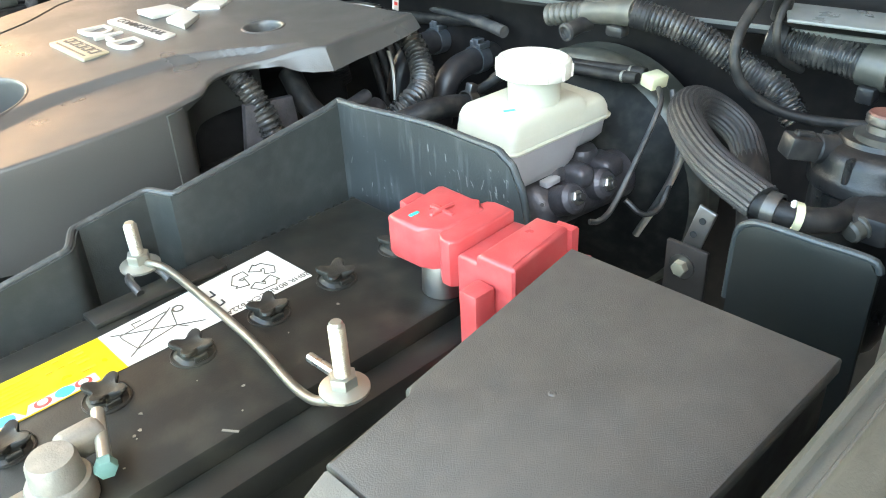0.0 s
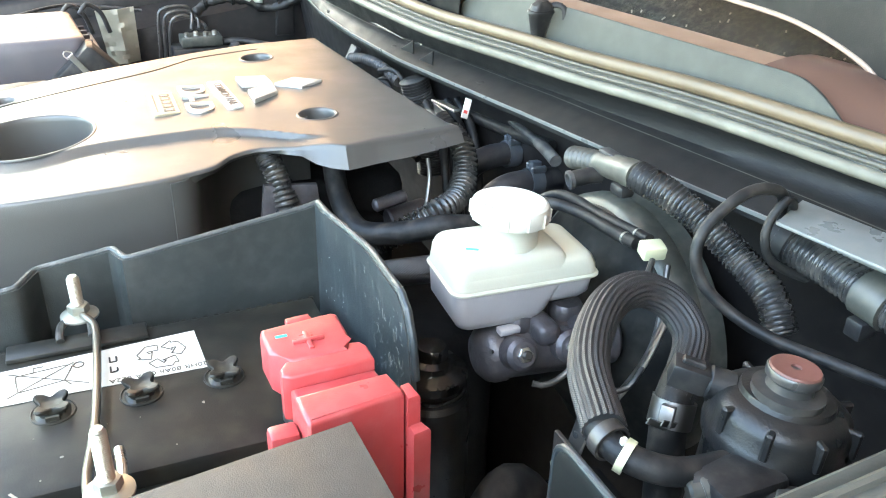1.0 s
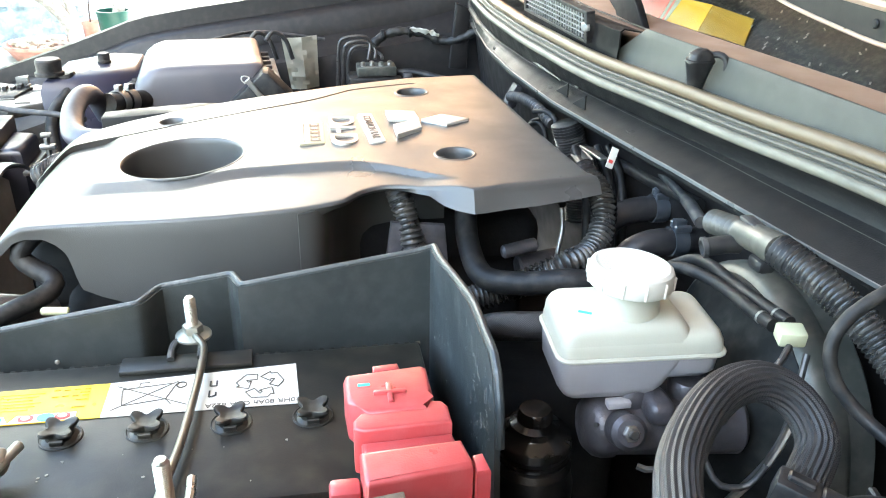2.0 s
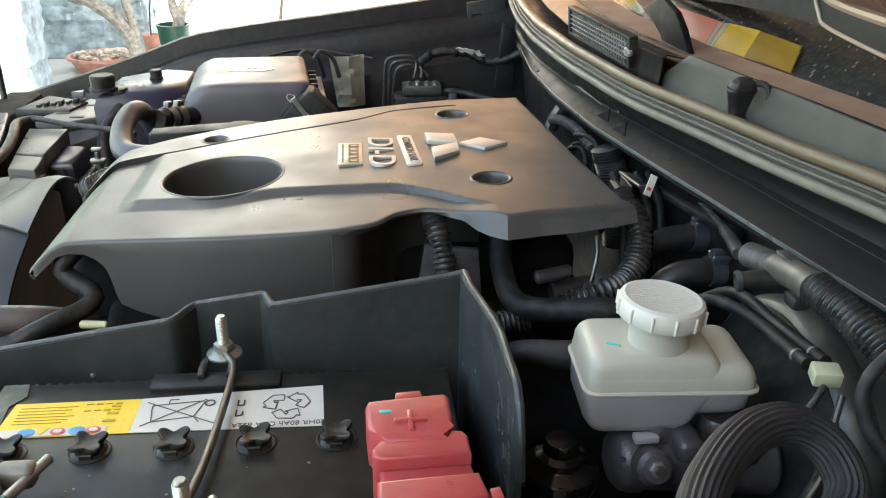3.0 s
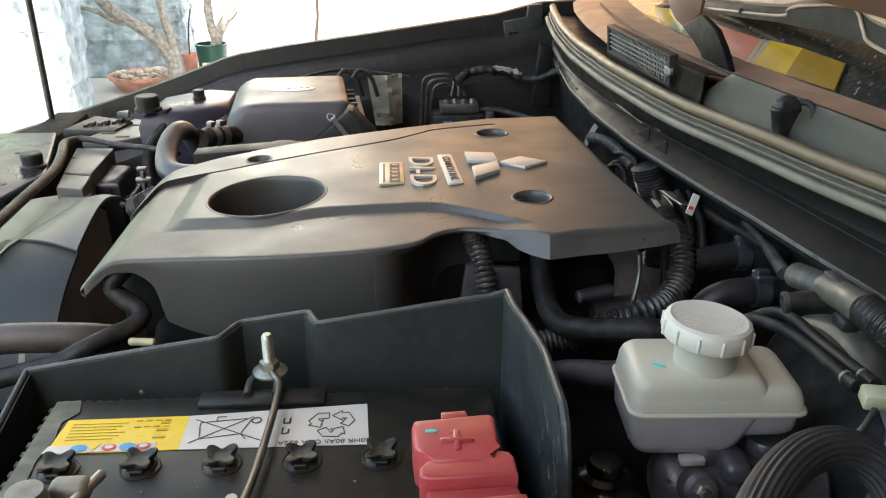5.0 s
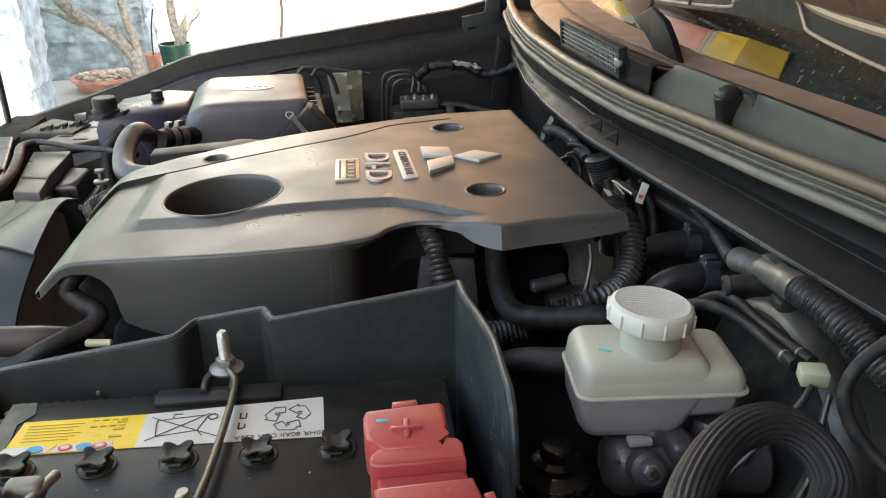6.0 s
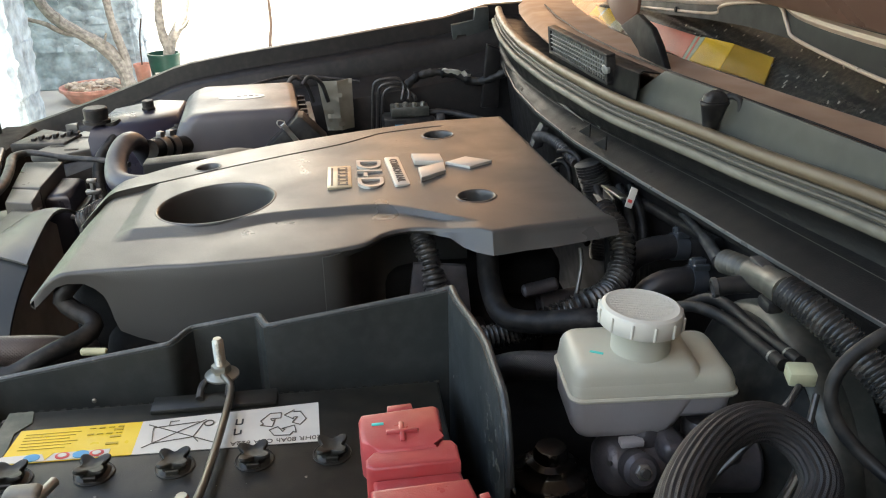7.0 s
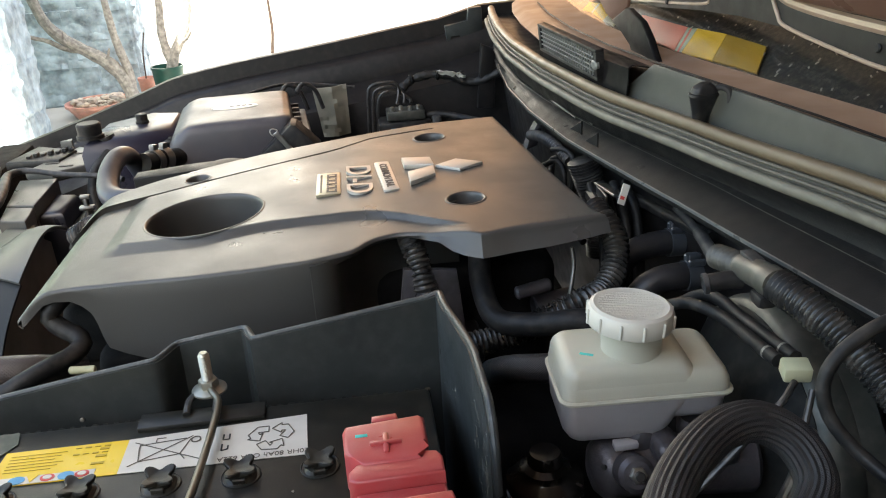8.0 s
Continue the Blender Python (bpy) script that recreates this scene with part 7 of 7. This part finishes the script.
part("lower_box", bm, M_SHROUD, front)
bm = B()
box(bm, -0.266, -0.256, 0.605, 0.7, 0.9, 0.906, 0.002)
part("flange", bm, M_SHROUD, front)
tap = thing("drain_tap", -0.225, 0.587, 0.88, "small brass-coloured tap at the radiator", "tap")
bm = B()
rod(bm, (-0.225, 0.587, 0.88), (-0.225, 0.587, 0.955), 0.0035, 10, 0.001)
part("stem", bm, M_STEEL, tap)
bm = B()
box(bm, -0.234, -0.216, 0.583, 0.591, 0.94, 0.946, 0.001)
box(bm, -0.231, -0.219, 0.584, 0.59, 0.955, 0.96, 0.001)
part("handle", bm, M_STEEL, tap)
hose("radiator_hose", [(-0.34, 0.18, 0.932), (-0.27, 0.178, 0.942), (-0.225, 0.176, 0.947), (-0.185, 0.177, 0.946), (-0.155, 0.184, 0.94), (-0.13, 0.2, 0.925)], 0.0125, M_BRAIDR, "brownish braided hose running forward from the engine")
hose("radiator_hose", [(-0.12, 0.24, 0.992), (-0.133, 0.215, 0.992), (-0.1425, 0.205, 0.985), (-0.147, 0.204, 0.976), (-0.137, 0.2, 0.967), (-0.125, 0.195, 0.962), (-0.121, 0.188, 0.957), (-0.128, 0.178, 0.953), (-0.143, 0.165, 0.951), (-0.16, 0.155, 0.946), (-0.18, 0.15, 0.938), (-0.225, 0.15, 0.926), (-0.3, 0.15, 0.908)], 0.0078, M_RUBBER, "smooth black hose bending under the cover's front")
inj = thing("wiring_plugs", -0.05, 0.17, 0.9, "row of black wiring plugs under the cover's side", "plug")
for k in range(5):
    bm = B()
    x = -0.085 + 0.018 * k
    rod(bm, (x, 0.16, 0.9), (x + 0.003, 0.155, 0.945), 0.0065, 12, 0.002)
    part("plug", bm, M_CORR if k % 2 else M_RUBBER, inj)
bm = B()
rod(bm, (-0.125, 0.16, 0.95), (-0.105, 0.16, 0.9485), 0.0032, 12, 0.001)
part("pin", bm, M_CREAM, inj)

# brake control unit and pipes on the far wing
ab2 = thing("brake_control_unit", 0.2, 0.99, 0.85, "black brake control unit with a plated metal block", "control unit")
bm = B()
box(bm, 0.155, 0.245, 0.955, 1.01, 0.84, 0.925, 0.004)
part("case", bm, M_BLACK, ab2)
bm = B()
box(bm, 0.17, 0.235, 0.96, 1.0, 0.926, 0.942, 0.002)
part("valve_block", bm, M_OLIVE, ab2)
for k in range(4):
    bm = B()
    lathe(bm, [(0, 0), (0.0042, 0), (0.0042, 0.006), (0.0025, 0.007), (0, 0.007)], (0.18 + 0.015 * k, 0.97 + 0.005 * (k % 2), 0.942), seg=8)
    part("union", bm, M_ZINC, ab2)
bm = B()
box(bm, 0.247, 0.262, 0.955, 1.0, 0.86, 0.93, 0.003)
part("plug", bm, M_RUBBERG, ab2)
bm = B()
box(bm, 0.175, 0.19, 0.953, 0.9545, 0.9, 0.915, 0)
part("sticker", bm, M_BLUE, ab2)
for k in range(3):
    d = 0.008 * k
    hose("brake_pipe", [(0.19 + 0.012 * k, 0.985, 0.95), (0.195 + d, 1.0, 0.972 - d), (0.185, 1.0, 0.985 - d), (0.15 + d, 1.0, 0.982 - d), (0.142 + d, 1.0, 0.965 - d), (0.138 + d, 1.0, 0.9), (0.13 + d, 1.0, 0.85)], 0.0028, M_KNOB, "bent dark brake pipe on the far inner wing", sides=10, category="pipe")
har = hose("harness", [(0.2, 1.0, 0.972), (0.22, 1.005, 0.985), (0.25, 1.005, 0.992), (0.285, 1.003, 0.988), (0.315, 1.0, 0.976), (0.34, 0.99, 0.978), (0.37, 0.98, 0.992), (0.39, 0.97, 1.0)], lambda f: 0.0072 + 0.0007 * math.sin(37 * f) + 0.0008 * math.sin(83 * f), M_RUBBER, "taped wiring harness with a pale paper wrap along the wing", category="cable", step=0.004)
bm = B()
rw = random.Random(4)
sheet(bm, steps(0, 1, 9), steps(0, 1, 5), lambda u, v: Vector((0.262 + 0.05 * u, 0.99 + 0.012 * v + rw.uniform(-0.002, 0.002), 1.003 - 0.012 * u - 0.012 * v + rw.uniform(-0.003, 0.003))), 0.0008)
part("paper_wrap", bm, M_PAPER, har)
for k in range(4):
    bm = B()
    x = 0.215 + 0.045 * k
    rod(bm, (x, 1.003, 0.986 + 0.004 * (k % 2)), (x + 0.006, 1.003, 0.987 + 0.004 * (k % 2)), 0.0092, 14, 0.001)
    part("tape", bm, M_COWL, har)
bm = B()
prism(bm, [(0.291, 1.06), (0.333, 1.066), (0.334, 1.088), (0.358, 1.09), (0.36, 1.031), (0.337, 1.026), (0.336, 1.022), (0.322, 1.03), (0.318, 1.044), (0.3, 1.043), (0.298, 1.024), (0.294, 1.024)], "y", 1.084, 1.098, 0.0015)
tagged(part("hook_bracket", bm, M_TRAY), "small dark pressed hook on the far wing", "bracket")
hose("pipe", [(0.21, 0.98, 0.925), (0.26, 0.97, 0.93), (0.3, 0.95, 0.925), (0.33, 0.9, 0.925), (0.35, 0.85, 0.92)], 0.006, M_RUBBER, "black pipe curving to the firewall")
hose("pipe", [(0.25, 0.97, 0.915), (0.29, 0.93, 0.91), (0.32, 0.87, 0.9), (0.33, 0.82, 0.88)], 0.005, M_RUBBER, "thin black pipe along the firewall")
rf = random.Random(14)
bm = B()
sheet(bm, steps(0, 1, 9), steps(0, 1, 12), lambda u, v: Vector((0.048 + 0.058 * u + 0.012 * (1 - v) * (1 - u), 0.985 + 0.02 * abs(u - 0.55) + rf.uniform(-0.0022, 0.0022), 0.9 + 0.086 * v + 0.004 * u)), 0.0012)
tagged(part("heat_shield", bm, M_FOIL, angle=20), "dull crumpled metal shield on the far wing", "shield")
hose("wire", [(-0.08, 0.94, 0.99), (-0.03, 0.98, 0.995), (0.01, 1.02, 0.992), (0.06, 1.03, 0.985), (0.12, 1.03, 0.976)], 0.0025, M_RUBBERG, "thin pale wire along the far wing", category="wire")
for x in (0.0, 0.025):
    hose("cable_tie", [(x, 0.93, 0.995), (x + 0.012, 0.94, 1.006), (x + 0.03, 0.95, 0.992), (x + 0.04, 0.955, 0.96)], 0.0035, M_RUBBERG, "grey cable bent over the air box", category="cable")
bm = B()
prism(bm, [(0.33, 0.93), (0.36, 0.93), (0.365, 1.03), (0.34, 1.04)], "y", 0.985, 1.0, 0.003)
tagged(part("wing_bracket", bm, M_PAINTD), "dark pressed bracket at the wing's rear corner", "bracket")
clipb = thing("loom_clip", 0.338, 0.59, 0.97, "grey metal clip holding the wiring loom", "clip")
bm = B()
prism(bm, [(0.33, 0.97), (0.345, 0.975), (0.352, 1.0), (0.345, 1.003), (0.335, 0.985)], "y", 0.58, 0.6, 0.001)
part("strap", bm, M_ALU, clipb)

# clutter along the firewall behind the cover
hose("pipe_sleeve", [(0.404, 0.27, 1.0), (0.402, 0.23, 1.0), (0.398, 0.185, 1.0), (0.393, 0.15, 0.998)], lambda f: 0.0038 + 0.0018 * smooth(0.6, 0.65, f), M_RUBBERG, "grey rubber sleeve over a pipe at the firewall", sides=16, step=0.004, category="pipe")
hose("taped_bundle", [(0.332, 0.56, 0.995), (0.337, 0.52, 1.003), (0.341, 0.47, 1.006), (0.348, 0.43, 0.998)], 0.006, M_RUBBERG, "grey taped wiring bundle under the cowl", 0.0008, 0.006, category="cable")
for a, b, c, d in (((0.335, 0.46, 1.004), (0.346, 0.44, 1.008), (0.352, 0.425, 0.995), (0.345, 0.42, 0.95)), ((0.338, 0.47, 0.99), (0.35, 0.45, 0.998), (0.354, 0.43, 0.985), (0.345, 0.42, 0.94)), ((0.33, 0.48, 0.98), (0.342, 0.46, 0.99), (0.345, 0.44, 0.975), (0.338, 0.43, 0.93))):
    hose("bent_cable", [a, b, c, d], 0.0032, M_RUBBER, "thin black cable bent down behind the cover", category="cable")
mb = thing("cable_bracket", 0.352, 0.31, 0.99, "small pressed steel bracket holding cables", "bracket")
bm = B()
prism(bm, [(0.345, 0.325), (0.356, 0.318), (0.36, 0.285), (0.352, 0.283)], "z", 1.006, 1.0085, 0.0006)
part("plate", bm, M_ZINC, mb)
bm = B()
prism(bm, [(0.318, 0.985), (0.29, 0.99), (0.288, 1.006), (0.322, 1.006)], "x", 0.346, 0.348, 0.0006)
part("web", bm, M_STEEL, mb)
bm = B()
rod(bm, (0.345, 0.335, 0.992), (0.345, 0.305, 0.99), 0.007, 10, 0.002)
part("plug", bm, M_BLACK, mb)
bm = B()
rod(bm, (0.35, 0.3, 0.985), (0.35, 0.278, 0.984), 0.0055, 10, 0.002)
part("plug", bm, M_RUBBERG, mb)
